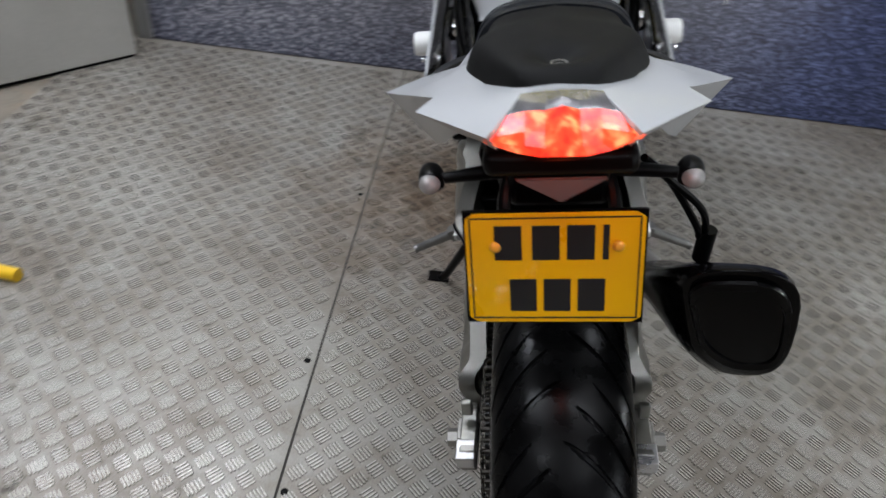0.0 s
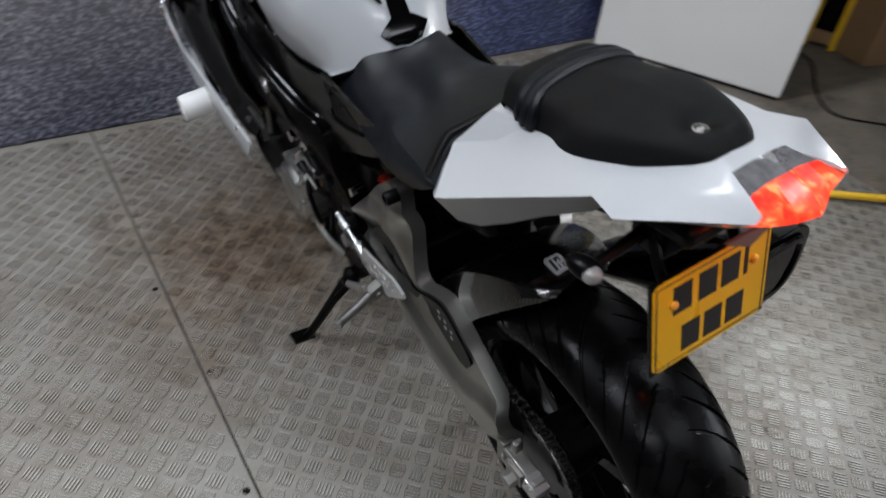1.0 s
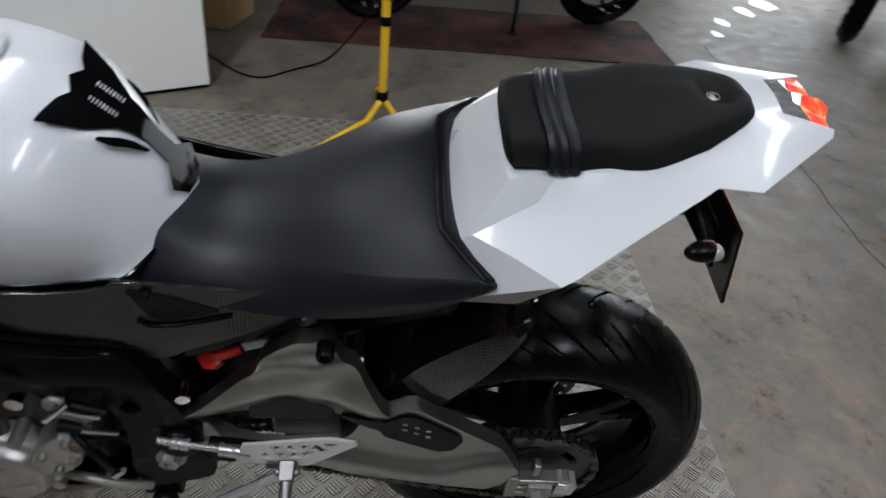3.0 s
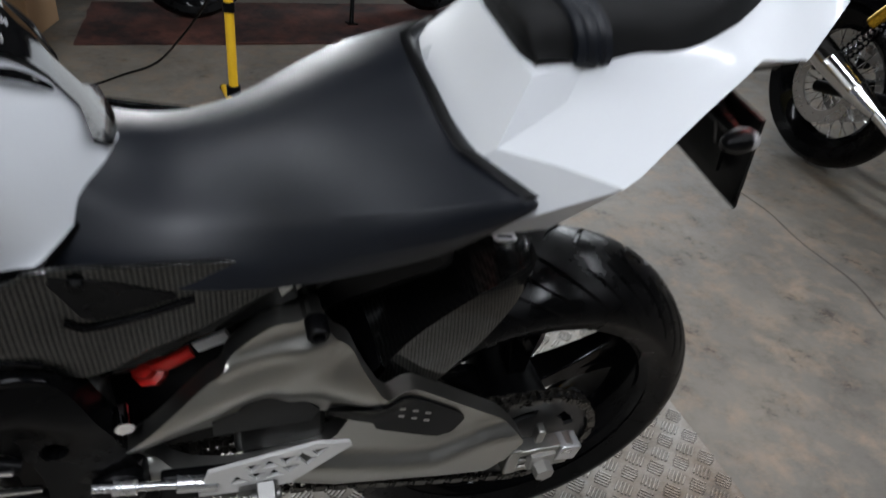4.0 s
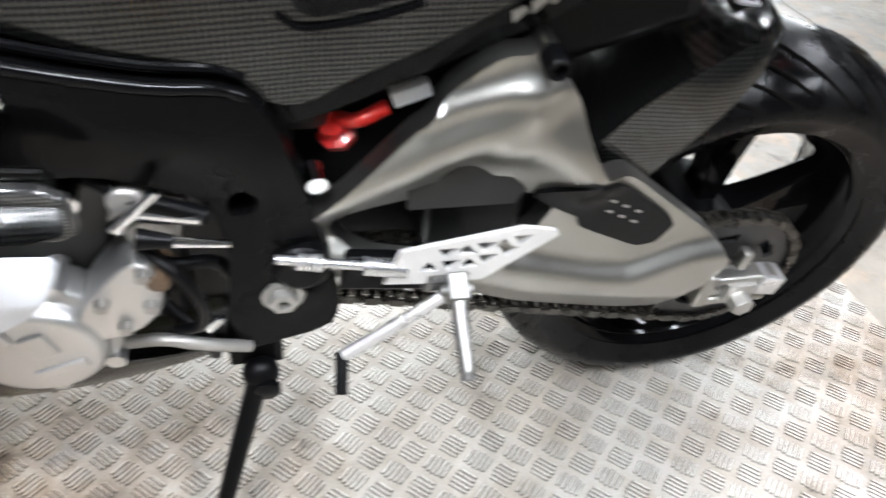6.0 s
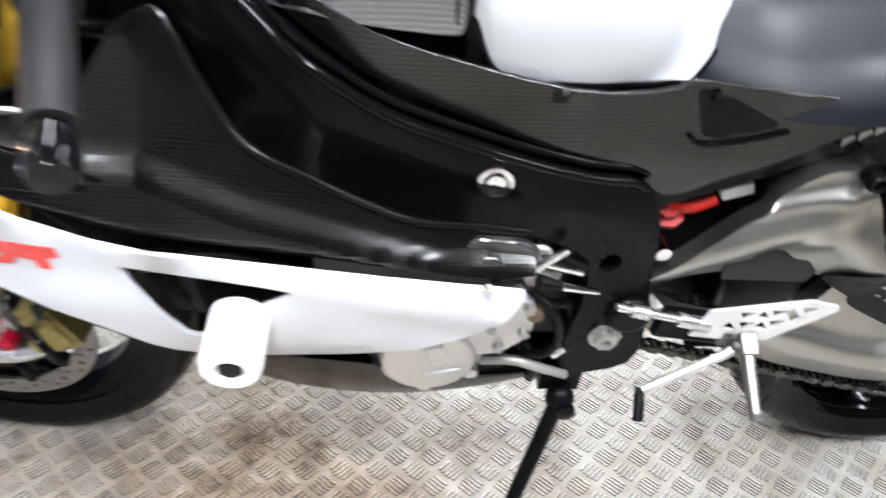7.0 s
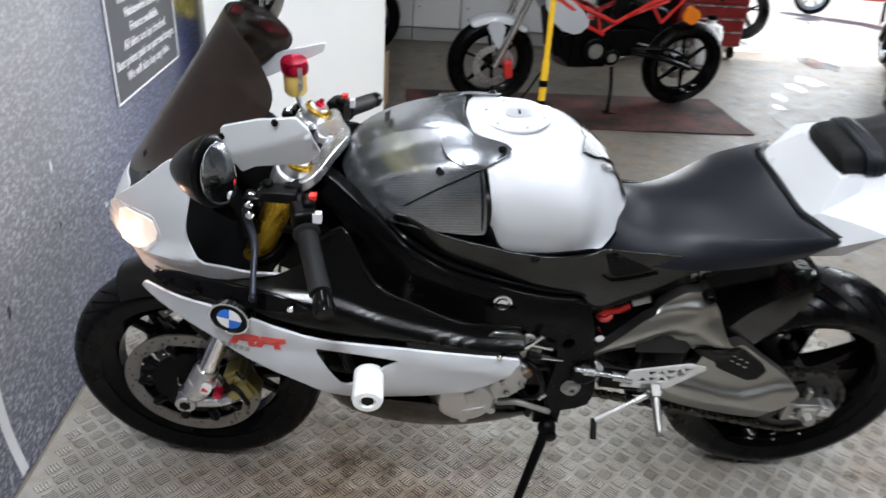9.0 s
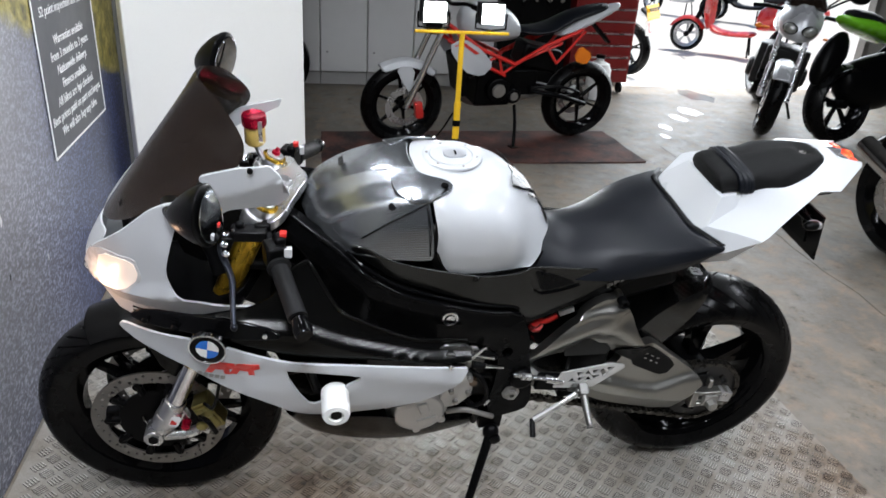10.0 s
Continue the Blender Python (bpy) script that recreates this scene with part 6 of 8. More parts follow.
for sx in (-1, 1):
    b = nb()
    panel(b, rounded(lower, 1, 0.15), lambda u, v, d: Vector((sx * (-fair_x(u, v) - d), u, v)), 0.006, [rounded(window, 1)], 0.02)
    fairing = part("lower_fairing", b, WHITE, bike, "white lower side fairing with a black vent", bevel=0.002)
    b = nb()
    panel(b, [(1.15, 0.66), (0.95, 0.64), (0.95, 0.55), (1.04, 0.51), (1.10, 0.52)], lambda u, v, d: Vector((sx * (0.215 - d), u, v)), 0.01, (), 0.04)
    tube(b, [(sx * 0.23, 1.12, 0.61), (sx * 0.23, 1.06, 0.615), (sx * 0.225, 0.97, 0.60)], 0.012, 10)
    tube(b, [(sx * 0.235, 1.08, 0.63), (sx * 0.235, 1.06, 0.55)], 0.010, 10, 0)
    part("vent_liner", b, BLACK, fairing)
    b = nb()
    lathe(b, (sx * 0.256, 1.022, 0.560), (sx, 0, 0), [(0, 0), (0.030, 0), (0.030, 0.062), (0.027, 0.070), (0.016, 0.071), (0.015, 0.064), (0, 0.064)], 36)
    sl = part("crash_bobbin", b, NYLON, bike, "white nylon crash bobbin")
    b = nb()
    cyl(b, (sx * 0.318, 1.022, 0.56), (sx * 0.324, 1.022, 0.56), 0.013, 0.013, 6)
    part("bobbin_bolt", b, MATT, sl)
    # round emblem in quarters
    cx = fair_x(1.272, 0.706)
    m = Matrix.Translation((sx * (-cx + 0.002), 1.272, 0.704)) @ Matrix.Rotation(radians(11 * sx), 4, 'Z')
    b = nb()
    lathe(b, (0, 0, 0), (1, 0, 0), [(0, -0.008), (0.036, -0.008), (0.036, 0.004), (0.034, 0.005), (0.023, 0.004), (0, 0.004)] if sx > 0 else [(0, 0.008), (0.036, 0.008), (0.036, -0.004), (0.034, -0.005), (0.023, -0.004), (0, -0.004)], 40)
    bmesh.ops.transform(b, matrix=m, verts=b.verts)
    emblem = part("round_emblem", b, GLOSS, fairing, "round black, blue and white emblem")
    for q, mt in enumerate((BLUE, NYLON, BLUE, NYLON)):
        b = nb()
        pts = [(0, 0)] + [(0.0225 * math.cos(radians(90 * q + 8 + 11.25 * j)), 0.0225 * math.sin(radians(90 * q + 8 + 11.25 * j))) for j in range(9)]
        panel(b, pts, lambda u, v, d: Vector((sx * (0.0055 - d), u, v)), 0.002, (), 0.03)
        bmesh.ops.transform(b, matrix=m, verts=b.verts)
        part("emblem_quarter", b, mt, emblem)
    b = nb()
    lathe(b, (0, 0, 0), (1, 0, 0), [(0.0345, -0.006), (0.038, -0.006), (0.038, 0.006), (0.0345, 0.006), (0.0345, -0.006)], 40)
    bmesh.ops.transform(b, matrix=m, verts=b.verts)
    part("emblem_ring", b, CHROME, emblem)
    b = nb()
    for y0, w in ((1.268, 0.044), (1.219, 0.044)):
        z = 0.630 + 0.03 * (1.268 - y0)
        panel(b, [(y0, z + 0.031), (y0 - w, z + 0.031), (y0 - w - 0.001, z + 0.018), (y0 - w + 0.012, z + 0.013), (y0 - w + 0.010, z), (y0 - w + 0.022, z), (y0 - w + 0.024, z + 0.011), (y0 - 0.004, z + 0.011), (y0 + 0.003, z), (y0 + 0.017, z)], lambda u, v, d: Vector((sx * (-fair_x(u, v) + 0.0015 - d), u, v)), 0.002, (), 0.03)
    part("red_mark", b, RED, fairing, "red painted mark")
    b = nb()
    for k in range(5):
        y0 = 1.300 - 0.0115 * k
        z = 0.628 - 0.10 * (1.300 - y0)
        panel(b, [(y0, z), (y0 - 0.009, z), (y0 - 0.007, z - 0.009), (y0 + 0.002, z - 0.009)], lambda u, v, d: Vector((sx * (-fair_x(u, v) + 0.0015 - d), u, v)), 0.002, (), 0.03)
    part("print_bars", b, GREYMETAL, fairing)
    # carbon and black infill above the white panel
    up = [(1.40, 0.712), (1.38, 0.742), (1.26, 0.752), (1.19, 0.765), (1.145, 0.785), (1.108, 0.838), (1.084, 0.850), (1.070, 0.846), (1.033, 0.782), (1.003, 0.742), (0.952, 0.716), (0.894, 0.690), (0.843, 0.673), (0.786, 0.668), (0.730, 0.660), (0.722, 0.622), (0.90, 0.641), (1.124, 0.675), (1.237, 0.713), (1.31, 0.722)]
    b = nb()
    panel(b, rounded(up, 1, 0.15), infill_skin(sx), 0.006, (), 0.007)
    infill = part("upper_fairing", b, CARBOND, bike, "woven carbon fibre upper fairing", bevel=0.003)
    b = nb()
    tube(b, [infill_skin(sx)(u, v, -0.001) for u, v in ((1.112, 0.832), (1.084, 0.848), (1.068, 0.843), (1.033, 0.782), (1.003, 0.742), (0.952, 0.716), (0.894, 0.690), (0.843, 0.673), (0.786, 0.668), (0.733, 0.660))], 0.0045, 8)
    part("fairing_lip", b, CARBOND, infill)
    b = nb()
    panel(b, rounded([(1.44, 0.722), (1.30, 0.728), (1.18, 0.725), (1.12, 0.728), (1.16, 0.752), (1.26, 0.765), (1.40, 0.752)], 1), lambda u, v, d: Vector((sx * (-FAIR(u) + 0.004 - 0.5 * (v - 0.72) - d), u, v)), 0.006, (), 0.025)
    part("fairing_blade", b, GLOSS, infill, "gloss black ribbed blade", bevel=0.002)
    for k in range(4):
        b = nb()
        tube(b, [(sx * (-FAIR(1.42) - 0.004 - 0.003 * k), 1.42, 0.728 + 0.006 * k), (sx * (-FAIR(1.33) + 0.002 - 0.003 * k), 1.33, 0.731 + 0.006 * k)], 0.0018, 6, 0)
        part("blade_rib", b, GLOSS, infill)
    for y0, z0 in ((1.395, 0.735), (1.335, 0.738), (1.16, 0.742), (0.775, 0.628)):
        b = nb()
        bolt(b, (sx * (-FAIR(y0) + 0.004), y0, z0), (sx, 0, 0), 0.006, 0.004)
        part("fairing_screw", b, MATT if y0 > 1.2 else CHROME, infill)
    b = nb()
    panel(b, rounded([(0.80, 0.66), (0.72, 0.655), (0.72, 0.60), (0.79, 0.615)], 1), lambda u, v, d: Vector((sx * (0.235 - d), u, v)), 0.012, (), 0.02)
    cyl(b, (sx * 0.22, 0.772, 0.630), (sx * 0.246, 0.772, 0.630), 0.015, n=16)
    part("engine_lug", b, CARBON2, infill, bevel=0.003)

# nose cowl, headlamps, screen
NX = lerp_table([(1.16, -0.225), (1.25, -0.222), (1.34, -0.208), (1.42, -0.174), (1.46, -0.142), (1.50, -0.100), (1.535, -0.050)])
nose_side = [(1.528, 0.79), (1.490, 0.86), (1.437, 0.912), (1.40, 0.945), (1.345, 0.998), (1.30, 1.012), (1.305, 0.975), (1.325, 0.915), (1.342, 0.85), (1.325, 0.80), (1.25, 0.765), (1.165, 0.762), (1.19, 0.728), (1.30, 0.735), (1.43, 0.735), (1.515, 0.742)]


def nose_skin(sx, out=0.0):
    """The side of the nose, folded along a line over its lower lip."""
    return lambda u, v, d: Vector((sx * (-NX(u) + out + 0.010 * math.exp(-((v - (0.785 + 0.10 * (1.45 - u))) / 0.016) ** 2) - 0.42 * max(0, 0.79 + 0.10 * (1.45 - u) - v) - 0.10 * max(0, v - 0.90) - d), u, v))


def dash_x(u, sx):
    """How far out the panel beside the dash stands."""
    return float(np.interp(u, [1.12, 1.17, 1.264, 1.365], [0.200, 0.193, 0.170, 0.165] if sx < 0 else [0.108, 0.120, 0.145, 0.165]))


nose = new("nose_cowl")
nose.parent = bike
for sx in (-1, 1):
    b = nb()
    panel(b, rounded(nose_side, 2), nose_skin(sx), 0.006, (), 0.015)
    part("cowl_side", b, WHITE, nose, "white painted nose cowl side", bevel=0.002)
    b = nb()
    panel(b, rounded([(1.524, 0.795), (1.498, 0.850), (1.466, 0.872), (1.396, 0.876), (1.388, 0.828), (1.426, 0.788), (1.500, 0.760), (1.524, 0.770)], 1, 0.12), nose_skin(sx, 0.0015), 0.006, (), 0.015)
    lens = part("headlamp", b, surface("headlamp_glass_%s" % ("l" if sx < 0 else "r"), (0.72, 0.70, 0.68), 0.12, 0.3, 0.25, 60, 130, coat=1.0), nose, "lit clear headlamp lens", bevel=0.002)
    b = nb()
    panel(b, rounded([(1.472, 0.860), (1.402, 0.872), (1.393, 0.830), (1.430, 0.794), (1.482, 0.776), (1.490, 0.80)], 1), nose_skin(sx, 0.003), 0.006, (), 0.015)
    part("lit_reflector", b, HEADLIT, lens, "glowing white reflector", bevel=0.002)
    b = nb()
    panel(b, rounded([(1.500, 0.742), (1.19, 0.733), (1.21, 0.712), (1.455, 0.706)], 1, 0.1), lambda u, v, d: Vector((sx * (-NX(u) - 0.022 - d), u, v)), 0.005, (), 0.02)
    part("cowl_chin", b, WHITE, nose, "white lower lip", bevel=0.001)
    b = nb()
    panel(b, rounded([(1.40, 0.93), (1.34, 0.86), (1.32, 0.80), (1.20, 0.77), (1.15, 0.80), (1.20, 0.92), (1.32, 1.0)], 1), lambda u, v, d: Vector((sx * (0.06 + 0.02 - d), u, v)), 0.02, (), 0.05)
    tube(b, [(sx * 0.10, 1.33, 0.93), (sx * 0.10, 1.27, 0.85), (sx * 0.12, 1.25, 0.79)], 0.018, 10)
    part("cowl_inner", b, BLACK, nose)
    b = nb()
    panel(b, rounded([(1.28, 0.74), (1.28, 0.88), (1.12, 0.90), (1.04, 0.84), (0.98, 0.70), (1.05, 0.62), (1.2, 0.64)], 1), lambda u, v, d: Vector((sx * (0.055 - d), u, v)), 0.008, (), 0.05)
    tube(b, [(sx * 0.07, 1.26, 0.86), (sx * 0.10, 1.20, 0.80), (sx * 0.09, 1.12, 0.78), (sx * 0.08, 1.06, 0.70)], 0.012, 10)
    part("inner_duct", b, MATT, nose)
    b = nb()
    side = [(1.264, 1.045), (1.196, 1.07), (1.138, 1.081), (1.12, 1.063), (1.104, 1.011), (1.128, 0.986), (1.171, 0.981), (1.215, 0.972), (1.24, 0.955), (1.264, 1.005)] if sx < 0 else [(1.30, 0.985), (1.250, 1.028), (1.191, 1.054), (1.120, 1.078), (1.126, 1.060), (1.172, 1.032), (1.24, 0.99)]
    panel(b, rounded(side, 1, 0.08), lambda u, v, d: Vector((sx * (dash_x(u, sx) - 0.35 * max(0, 1.02 + 0.45 * (1.2 - u) - v) * (sx < 0) - d), u, v)), 0.006, (), 0.012)
    stay = part("dash_side", b, WHITE, nose, "white dash side panel", bevel=0.002)
    for u, v in ((1.264, 1.029), (1.172, 1.070)) if sx < 0 else ():
        b = nb()
        bolt(b, (sx * (dash_x(u, sx) - 0.001), u, v), (sx, 0, 0), 0.006, 0.005)
        part("screw", b, BLACK, stay)
b = nb()
rows = []
for z, y, k in ((0.735, 1.515, 3.4), (0.752, 1.535, 3.2), (0.79, 1.535, 3.2), (0.83, 1.512, 3.4), (0.87, 1.488, 3.8)):
    rows.append([Vector((x * 0.01, y - k * (x * 0.01) ** 2 * 1.1, z)) for x in range(-8, 9, 2)])
rings(b, rows, False, False)
part("cowl_front", b, WHITE, nose, "white nose panel", solid=0.005, sub=1)
b = nb()
panel(b, rounded([(-0.15, 1.42), (-0.10, 1.48), (0, 1.52), (0.10, 1.48), (0.15, 1.42), (0.19, 1.22), (0.10, 1.2), (0, 1.24), (-0.10, 1.2), (-0.19, 1.22)], 1), lambda u, v, d: Vector((u, v, 0.733 - d)), 0.01, (), 0.05)
part("cowl_floor", b, BLACK, nose)
b = nb()
rows = []
SC = [(0.0, 1.488, 0.872, 0.125, 1.410, 0.925), (0.2, 1.450, 0.925, 0.140, 1.340, 0.965), (0.45, 1.400, 1.000, 0.142, 1.240, 1.008), (0.7, 1.348, 1.072, 0.134, 1.172, 1.062), (0.9, 1.300, 1.138, 0.108, 1.192, 1.110), (1.0, 1.272, 1.182, 0.078, 1.230, 1.155)]
for t, yc, zc, w, ye, ze in SC:
    row = []
    for j in range(-6, 7):
        s = abs(j) / 6
        row.append(Vector((w * j / 6, yc + (ye - yc) * s ** 1.9, zc + (ze - zc) * s ** 1.9)))
    rows.append(row)
rings(b, rows, False, False)
wind = part("windscreen", b, SCREEN, nose, "dark smoked windscreen", sub=2, solid=0.003)
for sx in (-1, 1):
    for u, v in ((1.40, 0.932), (1.34, 0.965), (1.27, 0.988)):
        b = nb()
        bolt(b, (sx * 0.138, u, v), (sx, 0.4, 0.3), 0.006, 0.005)
        part("screen_screw", b, BLACK, wind)
b = nb()
box(b, (0, 1.30, 0.955), (0.16, 0.05, 0.09), Matrix.Rotation(radians(25), 4, 'X'))
box(b, (0, 1.38, 0.88), (0.14, 0.12, 0.10))
part("instrument_panel", b, BLACK, nose, bevel=0.01)
for sx in (-1, 1):
    mir = new("mirror")
    mir.parent = bike
    c = Vector((-0.345, 1.232, 1.068) if sx < 0 else (0.290, 1.256, 1.082))
    turn = Matrix.Rotation(radians(-16 if sx < 0 else -30), 4, 'Z') @ Matrix.Rotation(radians(sx * 30), 4, 'Y') @ Matrix.Diagonal((1.35, 1.25, 1.12, 1))
    b = nb()
    ball(b, (0, 0, 0), (0.034, 0.055, 0.062), None, 24, 16)
    for v in b.verts:
        if v.co.y < 0:
            v.co.y *= 0.12
        else:
            k = 1 - 0.38 * (v.co.y / 0.055) ** 1.2
            v.co.x, v.co.z = v.co.x * k, v.co.z * k - 0.006 * v.co.y / 0.055
        v.co.x *= 1 + 0.25 * v.co.z / 0.062
    bmesh.ops.transform(b, matrix=Matrix.Translation(c) @ turn, verts=b.verts)
    part("shell", b, BLACK, mir, "black mirror shell")
    b = nb()
    ball(b, (0, -0.007, 0), (0.029, 0.0015, 0.055), None, 24, 8)
    for v in b.verts:
        v.co.x *= 1 + 0.25 * v.co.z / 0.062
    bmesh.ops.transform(b, matrix=Matrix.Translation(c) @ turn, verts=b.verts)
    part("mirror_glass", b, MIRROR, mir)
    b = nb()
    tube(b, [(sx * 0.15, 1.325, 0.985), (sx * 0.22, 1.31, 1.00), (sx * 0.28, 1.285, 1.025), c + Vector((0, 0.01, 0.0))], lambda t: 0.016 - 0.006 * t, 12, 5, 0.6)
    part("stalk", b, BLACK, mir)
b = nb()
rows = []
for k in range(16):
    a = radians(64 + 82 * k / 15)
    rows.append([Vector((0.07 * (j / 5), FC[1] + (0.318 - 0.045 * abs(j / 5) ** 2.6) * math.cos(a), FC[2] + (0.318 - 0.045 * abs(j / 5) ** 2.6) * math.sin(a))) for j in range(-5, 6)])
rings(b, rows, False, False)
for sx in (-1, 1):
    panel(b, rounded([(1.36, 0.56), (1.44, 0.575), (1.40, 0.46), (1.34, 0.43), (1.30, 0.50)], 1), lambda u, v, d: Vector((sx * (0.072 + d), u, v)), 0.004, (), 0.03)
part("front_mudguard", steer(b), CARBOND, bike, "carbon fibre front mudguard", solid=0.003)

# rear light, plate carrier, indicators
b = nb()
net = [[(0, -0.160, 1.018), (-0.018, -0.159, 1.0165), (-0.034, -0.159, 1.0145)], [(0, -0.178, 1.021), (-0.012, -0.177, 1.017), (-0.039, -0.178, 1.0125)], [(0, -0.190, 1.019), (-0.013, -0.186, 1.013), (-0.044, -0.190, 1.0115)]]
half_net(b, net)
light = part("rear_light", b, surface("clear_lens_over_reflector", (0.34, 0.33, 0.34), 0.10, 0.6, 0.5, 70, 160, coat=1.0, rough_vary=0.07), bike, "clear and red rear light, lit", solid=0.003, angle=15)
b = nb()
net = [[(0, -0.189, 1.019), (-0.013, -0.185, 1.013), (-0.030, -0.188, 1.014), (-0.044, -0.189, 1.0115)], [(0, -0.216, 1.014), (-0.014, -0.206, 1.005), (-0.030, -0.210, 1.009), (-0.053, -0.211, 1.006)]]
net.append([(0, -0.229, 1.004), (-0.014, -0.219, 0.999), (-0.030, -0.216, 1.000), (-0.057, -0.205, 1.000)])
net.append([(0, -0.230, 0.999), (-0.018, -0.223, 0.995), (-0.038, -0.212, 0.993), (-0.065, -0.186, 0.988)])
net.append([(0, -0.195, 0.990), (-0.020, -0.192, 0.988), (-0.042, -0.180, 0.984), (-0.078, -0.152, 0.980)])
half_net(b, net)
part("red_lens", b, REDLENS, light, "glowing red lens", solid=0.003, angle=15)
under = new("plate_carrier")
under.parent = bike
b = nb()
box(b, (0, 0.03, 0.895), (0.15, 0.20, 0.04), Matrix.Rotation(radians(-20), 4, 'X'))
box(b, (0, -0.10, 0.938), (0.14, 0.12, 0.025), Matrix.Rotation(radians(-6), 4, 'X'))
box(b, (0, -0.09, 0.90), (0.10, 0.05, 0.07))
part("undertray", b, BLACK, under, bevel=0.008)
b = nb()
tube(b, [(-0.045, -0.09, 0.91), (-0.055, -0.12, 0.87), (-0.05, -0.143, 0.83)], 0.007, 8)
tube(b, [(0.045, -0.09, 0.91), (0.055, -0.12, 0.87), (0.05, -0.143, 0.83)], 0.007, 8)
tube(b, [(0.085, -0.08, 0.90), (0.12, -0.05, 0.85), (0.160, -0.02, 0.77), (0.172, 0.0, 0.735)], 0.0045, 8)
box(b, (0, -0.143, 0.83), (0.12, 0.006, 0.08), Matrix.Rotation(radians(-11.5), 4, 'X'))
part("bracket_arm", b, MATT, under)
b = nb()
panel(b, [(0, 0.935), (-0.036, 0.95), (0.036, 0.95)][::-1], lambda u, v, d: Vector((u * 1.1, -0.175 - d, (v - 0.935) * 1.6 + 0.918)), 0.004, (), 0.05)
part("tail_fin", b, surface("dull_grey_fin", (0.09, 0.09, 0.09), 0.4), under)
PM = Matrix.Translation((-0.0055, -0.158, 0.822)) @ Matrix.Rotation(radians(-11.0), 4, 'X')


def on_plate(u, v, d):
    return PM @ Vector((u, d, v))


b = nb()
panel(b, rounded([(-0.087, -0.0625), (0.087, -0.0625), (0.087, 0.0625), (-0.087, 0.0625)], 2, 0.05), lambda u, v, d: on_plate(u, v, d - 0.002), 0.0012, (), 0.05)
plate = part("number_plate", b, PLATEYEL, bike, "yellow number plate with its characters barred out")
b = nb()
rim_o, rim_i = [(-0.083, -0.058), (0.083, -0.058), (0.083, 0.058), (-0.083, 0.058)], [(-0.0815, -0.0565), (0.0815, -0.0565), (0.0815, 0.0565), (-0.0815, 0.0565)]
panel(b, rim_o, lambda u, v, d: on_plate(u, v, d - 0.0026), 0.002, [rim_i], 0.1)
part("plate_border", b, INK, plate)
for zc, xs in ((0.030, (-0.045, -0.008, 0.026, 0.050)), (-0.030, (-0.031, 0.003, 0.037))):
    for x in xs:
        b = nb()
        w = 0.006 if (zc > 0 and x > 0.04) else 0.027
        panel(b, [(x - w / 2, zc - 0.019), (x + w / 2, zc - 0.019), (x + w / 2, zc + 0.019), (x - w / 2, zc + 0.019)], lambda u, v, d: on_plate(u, v, d - 0.0027), 0.002, (), 0.1)
        part("print_bar", b, INK, plate)
CAPYEL = surface("yellow_screw_cap", (0.8, 0.38, 0.03), 0.4)
for x in (-0.058, 0.062):
    b = nb()
    ball(b, on_plate(x, 0.026, -0.003), (0.006, 0.004, 0.006), None, 12, 8)
    part("screw_cap", b, CAPYEL, plate)
b = nb()
panel(b, [(-0.089, -0.064), (0.089, -0.064), (0.089, 0.064), (-0.089, 0.064)], lambda u, v, d: on_plate(u, v, d - 0.0007), 0.0045, (), 0.1)
part("plate_backing", b, BLACK, plate)
for sx in (-1, 1):
    ind = new("indicator")
    ind.parent = bike
    b = nb()
    cyl(b, (sx * 0.05, -0.085, 0.893), (sx * 0.118, -0.09, 0.888), 0.009, 0.006, 14)
    part("stem", b, BLACK, ind)
    b = nb()
    ball(b, (sx * 0.130, -0.088, 0.887), (0.014, 0.026, 0.0125), Matrix.Rotation(radians(sx * -10), 4, 'Z'), 18, 12)
    for v in b.verts:
        if v.co.y < -0.098:
            v.co.y = -0.098
    part("indicator_body", b, BLACK, ind)
    b = nb()
    ball(b, (sx * 0.131, -0.099, 0.887), (0.0115, 0.011, 0.0105), None, 18, 12)
    part("lens", b, surface("clear_indicator_%s" % ("l" if sx < 0 else "r"), (0.34, 0.33, 0.32), 0.10, 0.3), ind, "clear indicator lens")

# silencer on the right side
b = nb()
rows = []
for t, rx, rz in ((0, 0.030, 0.030), (0.08, 0.038, 0.042), (0.35, 0.046, 0.056), (0.70, 0.060, 0.086), (0.95, 0.066, 0.102), (1.0, 0.061, 0.097)):
    c = Vector((0.165, 0.19, 0.500)).lerp(Vector((0.208, -0.102, 0.682)), t)
    rows.append([c + Vector((math.copysign(abs(math.cos(a)) ** 0.7, math.cos(a)) * rx * (1 + 0.22 * math.sin(a)), -0.012 * math.sin(a) * t, math.copysign(abs(math.sin(a)) ** 0.7, math.sin(a)) * rz)) + Vector((-0.026 * t * math.sin(a), 0, 0)) for a in [2 * math.pi * k / 28 for k in range(28)]])
rings(b, rows)
can = part("silencer", b, GLOSS, bike, "gloss black silencer can", bevel=0.002)
b = nb()
c = Vector((0.208, -0.103, 0.682))
rows = []
for s, dy in ((0.86, 0.0), (0.84, 0.004), (0.74, 0.004), (0.62, -0.045), (0.0, -0.045)):
    rows.append([c + Vector((math.copysign(abs(math.cos(a)) ** 0.7, math.cos(a)) * 0.061 * s * (1 + 0.22 * math.sin(a)) - 0.026 * math.sin(a), -dy - 0.012 * math.sin(a), math.copysign(abs(math.sin(a)) ** 0.7, math.sin(a)) * 0.097 * s)) for a in [2 * math.pi * k / 28 for k in range(28)]])
rings(b, rows, True, False)
part("end_cap", b, BLACK, can)
b = nb()
